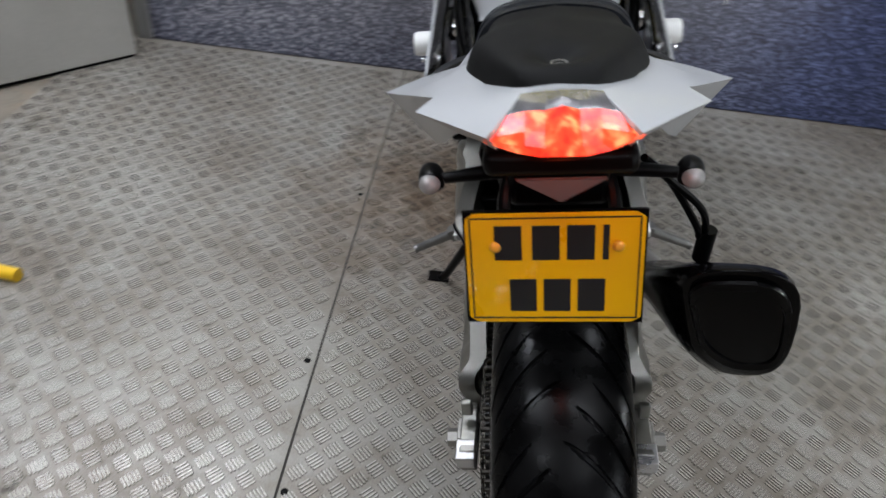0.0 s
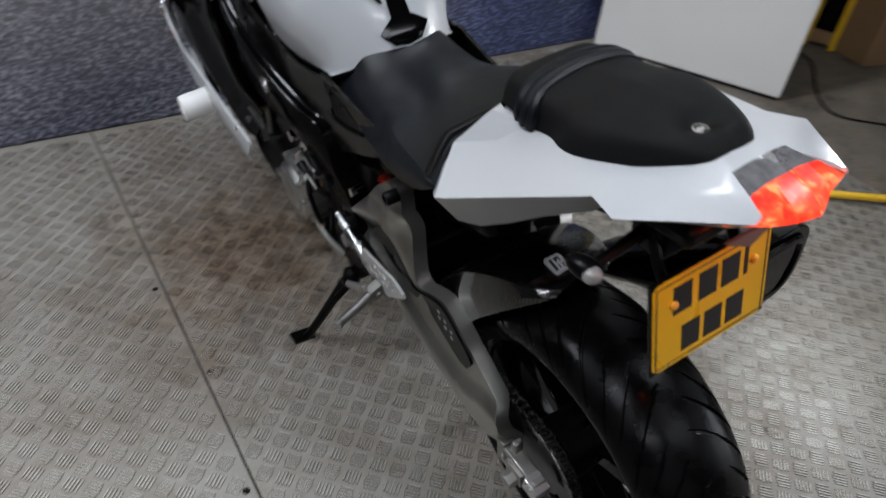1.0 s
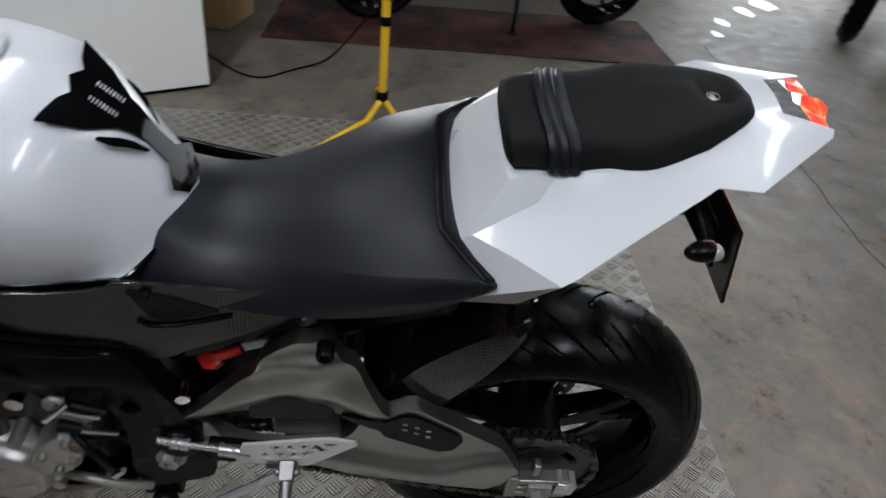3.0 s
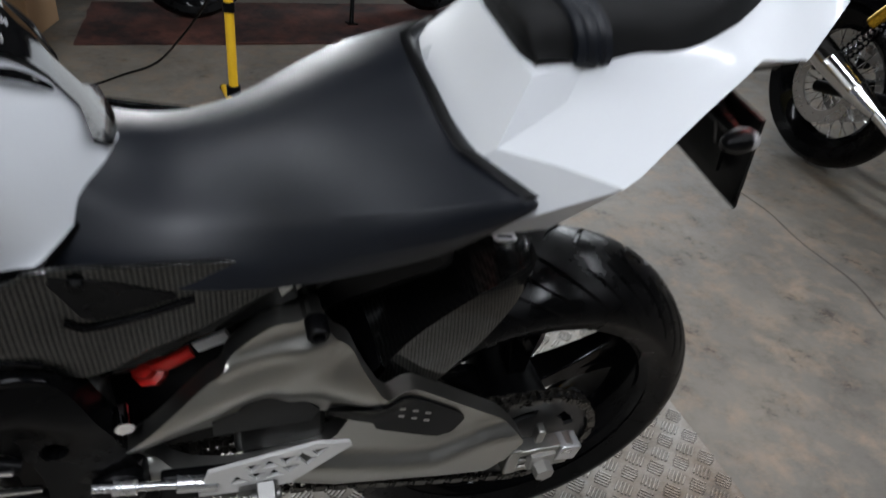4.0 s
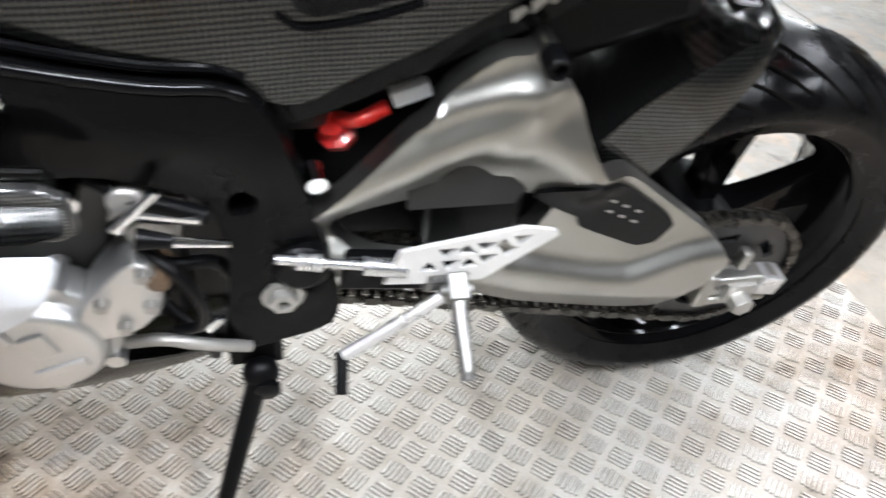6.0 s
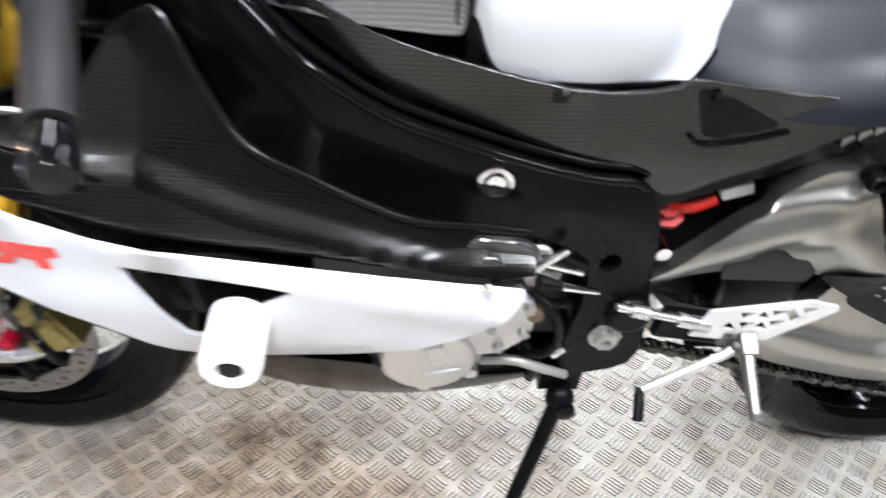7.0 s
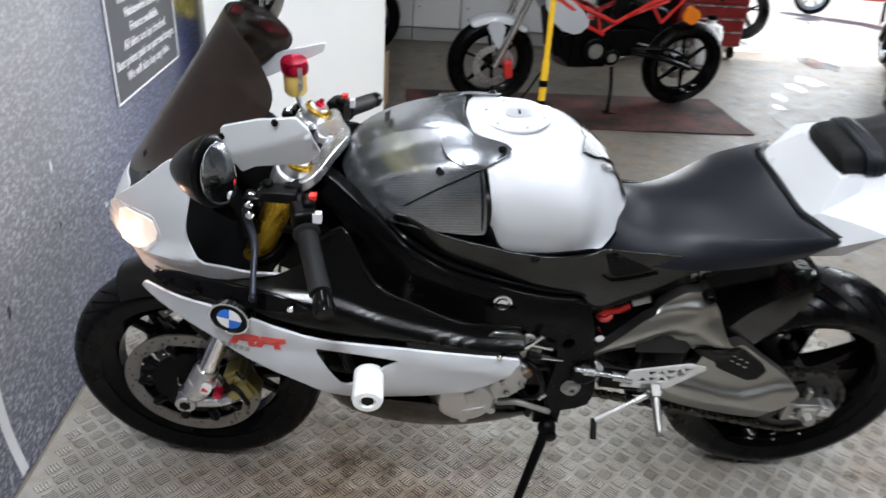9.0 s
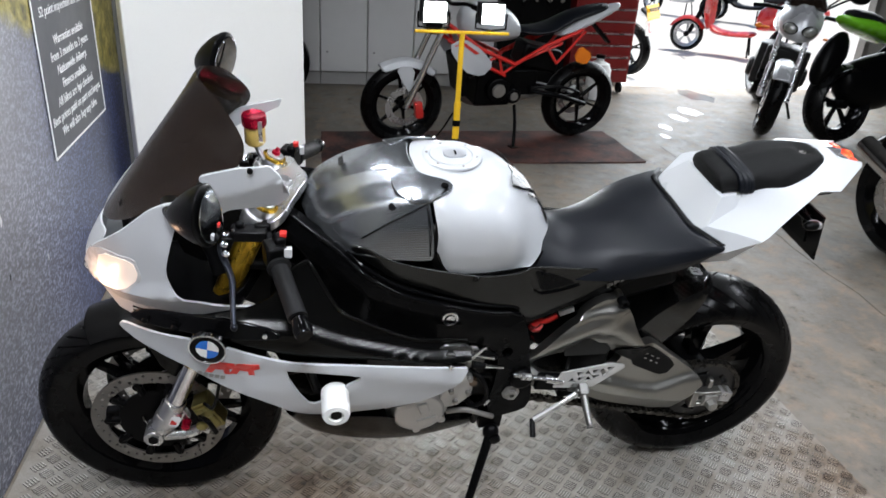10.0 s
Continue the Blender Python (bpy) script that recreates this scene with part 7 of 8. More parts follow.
tube(b, [(0.165, 0.19, 0.500), (0.14, 0.36, 0.42), (0.10, 0.55, 0.33), (0.06, 0.70, 0.30)], 0.028, 14)
part("link_pipe", b, GREYMETAL, can)
b = nb()
tube(b, [(0.18, 0.0, 0.730), (0.165, -0.02, 0.79), (0.10, -0.07, 0.88)], 0.0045, 8)
cyl(b, (0.178, 0.0, 0.700), (0.182, 0.0, 0.745), 0.011, n=12)
part("hanger", b, MATT, can)

# foot controls, shift linkage, side stand, shock
for sx in (-1, 1):
    ctl = new("footrest")
    ctl.parent = bike
    hp = [(0.478, 0.440), (0.464, 0.488), (0.340, 0.512), (0.303, 0.504), (0.300, 0.497), (0.372, 0.435), (0.44, 0.436)]
    cuts = []
    for y0, z0, s in ((0.432, 0.462, 1), (0.410, 0.463, -1), (0.390, 0.464, 1), (0.372, 0.468, -1), (0.395, 0.485, 1), (0.375, 0.487, -1), (0.357, 0.490, 1), (0.350, 0.477, -1), (0.415, 0.482, -1), (0.338, 0.494, -1)):
        cuts.append([(y0 - 0.011, z0 - 0.007 * s), (y0 + 0.011, z0 - 0.007 * s), (y0 + 0.002, z0 + 0.0085 * s)])
    b = nb()
    panel(b, hp, lambda u, v, d: Vector((sx * (0.172 - d), u, v)), 0.005, cuts, 0.03)
    part("heel_plate", b, SATIN, ctl, "silver heel plate cut with triangles", bevel=0.001)
    b = nb()
    p0, p1 = Vector((sx * 0.170, 0.402, 0.440)), Vector((sx * 0.272, 0.402, 0.390))
    d = (p1 - p0).normalized()
    lathe(b, p0 + d * 0.022, d, [(0, 0)] + [(0.0105 - 0.0012 * (k % 2) - 0.00012 * k, 0.0042 * k) for k in range(20)] + [(0.0095, 0.086), (0, 0.088)], 14)
    part("peg", b, PEGALU, ctl, "knurled aluminium foot peg")
    b = nb()
    box(b, p0 + d * 0.012, (0.03, 0.022, 0.026), Matrix.Rotation(radians(26 * sx), 4, 'Y'))
    box(b, (sx * 0.162, 0.41, 0.435), (0.02, 0.05, 0.03))
    cyl(b, p0 + d * 0.014 + Vector((0, -0.018, 0)), p0 + d * 0.014 + Vector((0, 0.018, 0)), 0.006, n=12)
    part("peg_mount", b, PEGALU, ctl, bevel=0.002)
    b = nb()
    tube(b, [(sx * 0.178, 0.405, 0.428), (sx * 0.188, 0.46, 0.392), (sx * 0.196, 0.520, 0.352)], 0.006, 8, 4, 1.4)
    lev = part("pedal", b, ALU, ctl, "aluminium pedal")
    b = nb()
    cyl(b, (sx * 0.190, 0.522, 0.350), (sx * 0.226, 0.526, 0.322), 0.007, 0.0075, 14)
    part("toe_rubber", b, BLACK, lev)
    b = nb()
    box(b, (sx * 0.155, 0.45, 0.44), (0.016, 0.14, 0.05), Matrix.Rotation(radians(8), 4, 'X'))
    part("bracket", b, MATT, ctl, bevel=0.004)
b = nb()
cyl(b, (-0.166, 0.585, 0.486), (-0.166, 0.44, 0.452), 0.0052, n=12)
cyl(b, (-0.166, 0.50, 0.466), (-0.166, 0.455, 0.455), 0.010, n=14)
cyl(b, (-0.166, 0.565, 0.481), (-0.166, 0.54, 0.475), 0.009, n=14)
part("shift_rod", b, ALU, bike, "polished shift rod")
b = nb()
tube(b, [(-0.150, 0.612, 0.285), (-0.165, 0.618, 0.262), (-0.215, 0.652, 0.165), (-0.262, 0.684, 0.075), (-0.280, 0.696, 0.050)], lambda t: 0.014 - 0.005 * t, 12)
ball(b, (-0.155, 0.612, 0.27), (0.02, 0.022, 0.024))
box(b, (-0.284, 0.700, 0.0530), (0.055, 0.038, 0.010), Matrix.Rotation(radians(10.5), 4, 'Y'))
box(b, (-0.12, 0.615, 0.30), (0.05, 0.06, 0.05))
stand_leg = part("side_stand", b, MATT, bike, "black side stand, folded out", bevel=0.002)
b = nb()
lathe(b, (-0.17, 0.606, 0.262), (-1, 0, 0), [(0, 0), (0.016, 0), (0.016, 0.008), (0.01, 0.012), (0, 0.012)], 16)
part("stand_bolt", b, GLOSS, stand_leg)
b = nb()
for k in range(9):
    lathe(b, (-0.03, 0.475 + 0.006 * k, 0.50 + 0.02 * k), (0, 0.3, 1), [(0.027, -0.004), (0.032, 0), (0.027, 0.004), (0.022, 0), (0.027, -0.004)], 20)
cyl(b, (-0.03, 0.47, 0.48), (-0.03, 0.53, 0.70), 0.014, n=14)
shock = part("rear_shock", b, MATT, bike)
b = nb()
lathe(b, (-0.068, 0.515, 0.556), (-0.5, 0.3, 0.8), [(0, 0), (0.020, 0), (0.020, 0.012), (0.012, 0.014), (0.012, 0.03), (0, 0.03)], 8)
tube(b, [(-0.07, 0.520, 0.578), (-0.085, 0.500, 0.585), (-0.08, 0.470, 0.596)], 0.008, 10)
part("red_adjuster", b, RED, shock, "red anodised adjuster")
b = nb()
box(b, (-0.075, 0.448, 0.612), (0.02, 0.038, 0.016), Matrix.Rotation(radians(-22), 4, 'X'))
part("white_tag", b, NYLON, shock)
b = nb()
box(b, (0, 0.32, 0.70), (0.16, 0.28, 0.14), Matrix.Rotation(radians(-20), 4, 'X'))
box(b, (0, 0.45, 0.72), (0.18, 0.20, 0.10))
part("battery_tray", b, MATT, bike, bevel=0.02)

# ---- other motorcycles: x to their right, y ahead, z up, the rear wheel on the origin ----


def simple_wheel(parent, name, c, r, w, spokes, hub_mat, rim_mat, thin=False, discs=()):
    wheel = new(name)
    wheel.parent = parent
    b = nb()
    h, ri = w / 2, r * 0.74
    lathe(b, c, (1, 0, 0), [(ri, -h * 0.7), (ri + (r - ri) * 0.5, -h), (r - h * 0.45, -h * 0.85), (r - h * 0.1, -h * 0.4), (r, 0), (r - h * 0.1, h * 0.4), (r - h * 0.45, h * 0.85), (ri + (r - ri) * 0.5, h), (ri, h * 0.7)], 56)
    part("tyre", b, RUBBER, wheel)
    b = nb()
    rim(b, c, ri, w * 0.75, 48)
    part("rim", b, rim_mat, wheel)
    b = nb()
    cyl(b, (c[0] - h * 0.8, c[1], c[2]), (c[0] + h * 0.8, c[1], c[2]), 0.035, n=20)
    part("hub", b, hub_mat, wheel)
    if thin:
        b = nb()
        for k in range(spokes):
            a, s = 2 * math.pi * k / spokes, (-1) ** k
            a2 = a + 0.35 * (1 if k % 4 < 2 else -1)
            cyl(b, (c[0] + s * h * 0.6, c[1] + 0.035 * math.cos(a), c[2] + 0.035 * math.sin(a)), (c[0], c[1] + ri * 0.97 * math.cos(a2), c[2] + ri * 0.97 * math.sin(a2)), 0.0018, n=5, caps=False)
        tagged(part("wire_spokes", b, CHROME, wheel), "thin bright wire spokes", kind="stuff")
    else:
        for k in range(spokes):
            b = nb()
            spoke(b, c, radians(20 + 360 * k / spokes), 0.03, ri * 0.93, 0.020, 0.0 if spokes > 5 else 0.13, 0.010)
            part("spoke", b, rim_mat, wheel)
    for x in discs:
        b = nb()
        disc(b, c, x, r * 0.30, r * 0.46, 24)
        part("brake_disc", b, ALU, wheel)
    return wheel


def fork_pair(parent, base, axle, top, mat_low, mat_up, gap=0.09, r=0.02):
    for sx in (-1, 1):
        lo, hi = Vector((sx * gap, *axle)), Vector((sx * gap, *top))
        b = nb()
        cyl(b, lo, lo.lerp(hi, 0.42), r * 1.25, r * 1.15, 16)
        cyl(b, lo.lerp(hi, 0.42), hi, r, r, 16)
        part("fork_leg", b, mat_low, parent)


def plain_mesh(parent, name, rows, mat, label="", sub=2, solid=0):
    b = nb()
    half_net(b, rows)
    return part(name, b, mat, parent, label, sub=sub, solid=solid)


def closed_body(parent, name, secs, mat, label="", sub=2):
    """A body from cross-sections (y, half width, low z, high z)."""
    b = nb()
    rows = [[Vector((w * math.cos(a) * (1 - 0.12 * max(0, math.sin(a))), y, (lo + hi) / 2 + (hi - lo) / 2 * math.sin(a))) for a in [2 * math.pi * k / 10 for k in range(10)]] for y, w, lo, hi in secs]
    rings(b, rows)
    return part(name, b, mat, parent, label, sub=sub)


def naked_bike():
    m = thing("small_motorcycle", pose(3.44, -0.92, 0, 0, -7, 9.6), "small white motorcycle with red trellis frame on a mat", "motorcycle")
    simple_wheel(m, "rear_wheel", (0, 0, 0.292), 0.288, 0.125, 6, MATT, GLOSS, discs=(0.06,))
    simple_wheel(m, "front_wheel", (0, 1.355, 0.292), 0.288, 0.105, 6, MATT, GLOSS, discs=(-0.06,))
    fork_pair(m, None, (1.355, 0.292), (1.11, 0.90), CHROME, CHROME)
    b = nb()
    for sx in (-1, 1):
        tube(b, [(sx * 0.06, 1.10, 0.84), (sx * 0.13, 0.88, 0.70), (sx * 0.14, 0.62, 0.60), (sx * 0.12, 0.40, 0.72), (sx * 0.09, 0.12, 0.82)], 0.014, 8, 0)
        tube(b, [(sx * 0.06, 1.09, 0.74), (sx * 0.13, 0.86, 0.60), (sx * 0.13, 0.68, 0.52)], 0.012, 8, 0)
        for p, q in (((1.06, 0.82), (0.98, 0.67)), ((0.98, 0.67), (0.88, 0.70)), ((0.88, 0.70), (0.86, 0.60)), ((0.86, 0.60), (0.74, 0.65)), ((0.74, 0.65), (0.70, 0.53)), ((0.70, 0.53), (0.60, 0.60)), ((0.40, 0.72), (0.30, 0.60)), ((0.30, 0.60), (0.12, 0.82)), ((0.62, 0.60), (0.28, 0.74))):
            cyl(b, (sx * 0.125, *p), (sx * 0.125, *q), 0.010, n=8)
    part("trellis_frame", b, RED, m, "red tubular trellis frame")
    b = nb()
    box(b, (0, 0.74, 0.42), (0.22, 0.26, 0.24))
    cyl(b, (-0.15, 0.72, 0.42), (0.15, 0.72, 0.42), 0.085, n=28)
    cyl(b, (-0.155, 0.60, 0.38), (0.14, 0.60, 0.38), 0.055, n=24)
    box(b, (0, 0.84, 0.58), (0.16, 0.14, 0.16), Matrix.Rotation(radians(-25), 4, 'X'))
    box(b, (0, 0.50, 0.45), (0.16, 0.20, 0.18))
    part("engine", b, MATT, m, bevel=0.01)
    for k in range(5):
        b = nb()
        box(b, (0, 0.845 + 0.01 * k, 0.53 + 0.026 * k), (0.19, 0.17, 0.008), Matrix.Rotation(radians(-25), 4, 'X'))
        part("cooling_fin", b, BROWNMUD, m)
    b = nb()
    box(b, (0, 0.98, 0.50), (0.24, 0.05, 0.26), Matrix.Rotation(radians(-14), 4, 'X'))
    part("radiator", b, MATT, m, bevel=0.01)
    b = nb()
    box(b, (0, 0.40, 0.62), (0.18, 0.30, 0.16), Matrix.Rotation(radians(12), 4, 'X'))
    part("airbox", b, MATT, m, bevel=0.02)
    b = nb()
    cyl(b, (-0.145, 0.72, 0.42), (-0.162, 0.72, 0.42), 0.05, 0.045, 24)
    cyl(b, (-0.150, 0.60, 0.38), (-0.163, 0.60, 0.38), 0.03, 0.028, 20)
    part("engine_cover", b, GREYMETAL, m)
    closed_body(m, "fuel_tank", [(1.02, 0.06, 0.80, 0.92), (0.94, 0.13, 0.72, 0.99), (0.80, 0.15, 0.70, 1.00), (0.64, 0.12, 0.72, 0.93), (0.56, 0.07, 0.74, 0.84)], WHITE, "white fuel tank")
    for sx in (-1, 1):
        b = nb()
        panel(b, rounded([(1.12, 0.72), (1.02, 0.78), (0.88, 0.70), (0.78, 0.60), (0.86, 0.52), (1.0, 0.56)], 1), lambda u, v, d: Vector((sx * (0.165 - d - 0.1 * abs(u - 0.95)), u, v)), 0.01, (), 0.05)
        sh = part("radiator_shroud", b, WHITE, m, "white angular shroud with red stripe")
        b = nb()
        panel(b, [(1.08, 0.725), (1.02, 0.755), (0.90, 0.68), (0.93, 0.675), (1.02, 0.73)], lambda u, v, d: Vector((sx * (0.168 - d - 0.1 * abs(u - 0.95)), u, v)), 0.004, (), 0.05)
        part("stripe", b, RED, sh)
    closed_body(m, "seat", [(0.58, 0.08, 0.77, 0.83), (0.46, 0.12, 0.76, 0.82), (0.32, 0.12, 0.78, 0.85), (0.22, 0.10, 0.84, 0.93), (0.02, 0.08, 0.90, 0.98), (-0.10, 0.05, 0.94, 0.99)], VINYL, "black seat")
    closed_body(m, "tail", [(0.30, 0.11, 0.74, 0.80), (0.12, 0.11, 0.80, 0.90), (-0.06, 0.08, 0.88, 0.97), (-0.20, 0.03, 0.96, 1.0)], WHITE, "white tail cowl")
    b = nb()
    box(b, (0, -0.08, 0.78), (0.06, 0.20, 0.02), Matrix.Rotation(radians(40), 4, 'X'))
    part("tail_bracket", b, BLACK, m)
    b = nb()
    panel(b, rounded([(0.13, 0.72), (0.02, 0.66), (0.06, 0.58), (0.16, 0.62)], 1), lambda u, v, d: Vector((-0.12 + d, u, v)), 0.02, (), 0.05)
    part("side_pod", b, ORANGE, m, "orange side pod")
    b = nb()
    for sx in (-1, 1):
        tube(b, [(sx * 0.10, 0.46, 0.40), (sx * 0.11, 0.22, 0.36), (sx * 0.10, 0.0, 0.292)], 0.028, 10, 4, 0.6)
    part("swingarm", b, BLACK, m)
    b = nb()
    tube(b, [(-0.095, 0.06, 0.38), (-0.10, 0.20, 0.42), (-0.10, 0.46, 0.42)], 0.02, 8, 3, 0.5)
    part("chain_guard", b, BLACK, m)
    plain_mesh(m, "front_mudguard", [[(0, 1.355 + 0.32 * math.cos(radians(a)), 0.292 + 0.32 * math.sin(radians(a))), (-0.045, 1.355 + 0.315 * math.cos(radians(a)), 0.292 + 0.315 * math.sin(radians(a))), (-0.065, 1.355 + 0.27 * math.cos(radians(a)), 0.292 + 0.27 * math.sin(radians(a)))] for a in (55, 75, 95, 115, 135)], WHITE, "white front mudguard", 1, 0.004)
    for sx in (-1, 1):
        b = nb()
        panel(b, rounded([(1.30, 0.57), (1.44, 0.57), (1.36, 0.42), (1.32, 0.40)], 1), lambda u, v, d: Vector((sx * (0.075 - d), u, v)), 0.006, (), 0.05)
        part("mudguard_stay", b, WHITE, m)
    b = nb()
    box(b, (-0.085, 1.262, 0.275), (0.05, 0.055, 0.11), Matrix.Rotation(radians(-10), 4, 'X'))
    part("brake_caliper", b, RED, m, "red brake caliper", bevel=0.008)
    b = nb()
    tube(b, [(-0.36, 0.98, 0.99), (-0.20, 1.04, 1.0), (0, 1.08, 0.96), (0.20, 1.04, 1.0), (0.36, 0.98, 0.99)], 0.012, 10)
    part("handlebar", b, MATT, m)
    for sx in (-1, 1):
        b = nb()
        cyl(b, (sx * 0.24, 1.022, 0.997), (sx * 0.38, 0.97, 0.988), 0.017, n=12)
        part("grip", b, BLACK, m)
    closed_body(m, "headlamp_cowl", [(1.24, 0.05, 0.78, 0.90), (1.18, 0.11, 0.74, 0.98), (1.08, 0.10, 0.78, 0.98)], BLACK, "black headlamp cowl")
    b = nb()
    box(b, (0, 1.232, 0.84), (0.11, 0.03, 0.08), Matrix.Rotation(radians(-15), 4, 'X'))
    part("headlamp", b, CLEARLENS, m, bevel=0.01)
    b = nb()
    tube(b, [(-0.10, 0.56, 0.30), (-0.16, 0.56, 0.16), (-0.22, 0.58, 0.03)], 0.012, 10)
    box(b, (-0.225, 0.58, 0.032), (0.06, 0.05, 0.01), Matrix.Rotation(radians(7), 4, 'Y'))
    part("side_stand", b, MATT, m)
    b = nb()
    tube(b, [(0.10, 0.84, 0.46), (0.12, 0.86, 0.28), (0.13, 0.60, 0.24), (0.15, 0.10, 0.34), (0.16, -0.12, 0.42)], 0.032, 12)
    part("exhaust", b, GREYMETAL, m)
    return m


naked_bike()


def wet_twin_lamp_bike():
    m = thing("faired_motorcycle", pose(4.72, -3.32, 0, 0, -7, 58), "silver half-faired motorcycle with twin headlamps by the doorway", "motorcycle")
    simple_wheel(m, "rear_wheel", (0, 0, 0.30), 0.30, 0.15, 5, MATT, GLOSS)
    simple_wheel(m, "front_wheel", (0, 1.42, 0.30), 0.30, 0.12, 5, MATT, GLOSS, discs=(-0.06, 0.06))
    fork_pair(m, None, (1.42, 0.30), (1.19, 0.86), ALU, CHROME, 0.10, 0.021)
    b = nb()
    box(b, (0, 0.80, 0.48), (0.40, 0.34, 0.34))
    cyl(b, (-0.24, 0.80, 0.42), (0.24, 0.80, 0.42), 0.08, n=24)
    box(b, (0, 1.06, 0.52), (0.30, 0.06, 0.28), Matrix.Rotation(radians(-10), 4, 'X'))
    part("engine", b, BROWNMUD, m, bevel=0.02)
    closed_body(m, "fuel_tank", [(1.05, 0.08, 0.76, 0.90), (0.92, 0.16, 0.72, 1.0), (0.72, 0.17, 0.70, 1.0), (0.54, 0.10, 0.72, 0.86)], BLACK)
    closed_body(m, "seat", [(0.56, 0.10, 0.74, 0.80), (0.34, 0.14, 0.74, 0.81), (0.10, 0.14, 0.80, 0.90), (-0.18, 0.08, 0.86, 0.94)], VINYL)
    closed_body(m, "tail", [(0.30, 0.14, 0.64, 0.76), (0.0, 0.13, 0.72, 0.84), (-0.26, 0.06, 0.80, 0.90)], SILVERP)
    plain_mesh(m, "front_fairing", [[(0, 1.49, 0.75), (-0.07, 1.47, 0.76), (-0.12, 1.38, 0.78)], [(0, 1.53, 0.81), (-0.10, 1.50, 0.81), (-0.155, 1.36, 0.83)], [(0, 1.50, 0.92), (-0.10, 1.46, 0.92), (-0.17, 1.28, 0.92)], [(0, 1.40, 1.03), (-0.08, 1.37, 1.02), (-0.14, 1.22, 1.0)]], SILVERP, "silver painted front fairing", 2, 0.006)
    for sx in (-1, 1):
        b = nb()
        ball(b, (sx * 0.070, 1.500, 0.845), (0.052, 0.030, 0.036), Matrix.Rotation(radians(-sx * 14), 4, 'Z') @ Matrix.Rotation(radians(sx * -14), 4, 'Y'), 20, 12)
        lamp_ob = part("headlamp", b, surface("lamp_glass_%s" % ("l" if sx < 0 else "r"), (0.35, 0.36, 0.34), 0.08, 0.6, 0.4, 60, 90), m, "unlit headlamp")
        b = nb()
        ball(b, (sx * 0.070, 1.493, 0.845), (0.060, 0.026, 0.044), Matrix.Rotation(radians(-sx * 14), 4, 'Z') @ Matrix.Rotation(radians(sx * -14), 4, 'Y'), 20, 12)
        part("lamp_rim", b, BLACK, lamp_ob)
        b = nb()
        cyl(b, (sx * 0.20, 1.30, 0.80), (sx * 0.27, 1.31, 0.80), 0.010, n=10)
        ball(b, (sx * 0.285, 1.31, 0.80), (0.026, 0.022, 0.022))
        part("indicator", b, ORANGE, m)
        b = nb()
        tube(b, [(sx * 0.14, 1.24, 1.00), (sx * 0.24, 1.22, 1.08), (sx * 0.30, 1.22, 1.12)], 0.009, 8)
        mi = part("mirror_arm", b, BLACK, m)
        b = nb()
        ball(b, (sx * 0.34, 1.22, 1.13), (0.075, 0.025, 0.045))
        part("mirror_shell", b, BLACK, mi)
        b = nb()
        tube(b, [(sx * 0.10, 1.14, 0.94), (sx * 0.24, 1.08, 0.94), (sx * 0.36, 1.02, 0.92)], 0.016, 10)
        part("grip", b, BLACK, m)
        b = nb()
        tube(b, [(sx * 0.12, 1.06, 0.46), (sx * 0.13, 1.02, 0.26), (sx * 0.16, 0.5, 0.22), (sx * 0.18, 0.05, 0.32)], 0.032, 10)
        part("exhaust", b, MATT, m)
    plain_mesh(m, "windscreen", [[(0, 1.42, 1.0), (-0.10, 1.39, 0.99), (-0.17, 1.26, 0.97)], [(0, 1.34, 1.10), (-0.09, 1.31, 1.09), (-0.15, 1.20, 1.05)], [(0, 1.26, 1.17), (-0.06, 1.24, 1.16), (-0.09, 1.20, 1.13)]], SCREEN, "smoked windscreen", 2, 0.003)
    plain_mesh(m, "front_mudguard", [[(0, 1.42 + 0.325 * math.cos(radians(a)), 0.30 + 0.325 * math.sin(radians(a))), (-0.05, 1.42 + 0.32 * math.cos(radians(a)), 0.30 + 0.32 * math.sin(radians(a))), (-0.075, 1.42 + 0.28 * math.cos(radians(a)), 0.30 + 0.28 * math.sin(radians(a)))] for a in (35, 60, 85, 110, 140)], SILVERP, "silver front mudguard", 1, 0.004)
    for sx in (-1, 1):
        b = nb()
        tube(b, [(sx * 0.15, 1.25, 1.03), (sx * 0.24, 1.21, 1.12), (sx * 0.30, 1.18, 1.14)], 0.008, 8)
        ball(b, (sx * 0.34, 1.18, 1.14), (0.075, 0.022, 0.045), None, 16, 10)
        part("mirror", b, BLACK, m)
    b = nb()
    tube(b, [(-0.12, 0.60, 0.28), (-0.2, 0.62, 0.15), (-0.26, 0.66, 0.035)], 0.012, 10)
    part("side_stand", b, MATT, m)


wet_twin_lamp_bike()


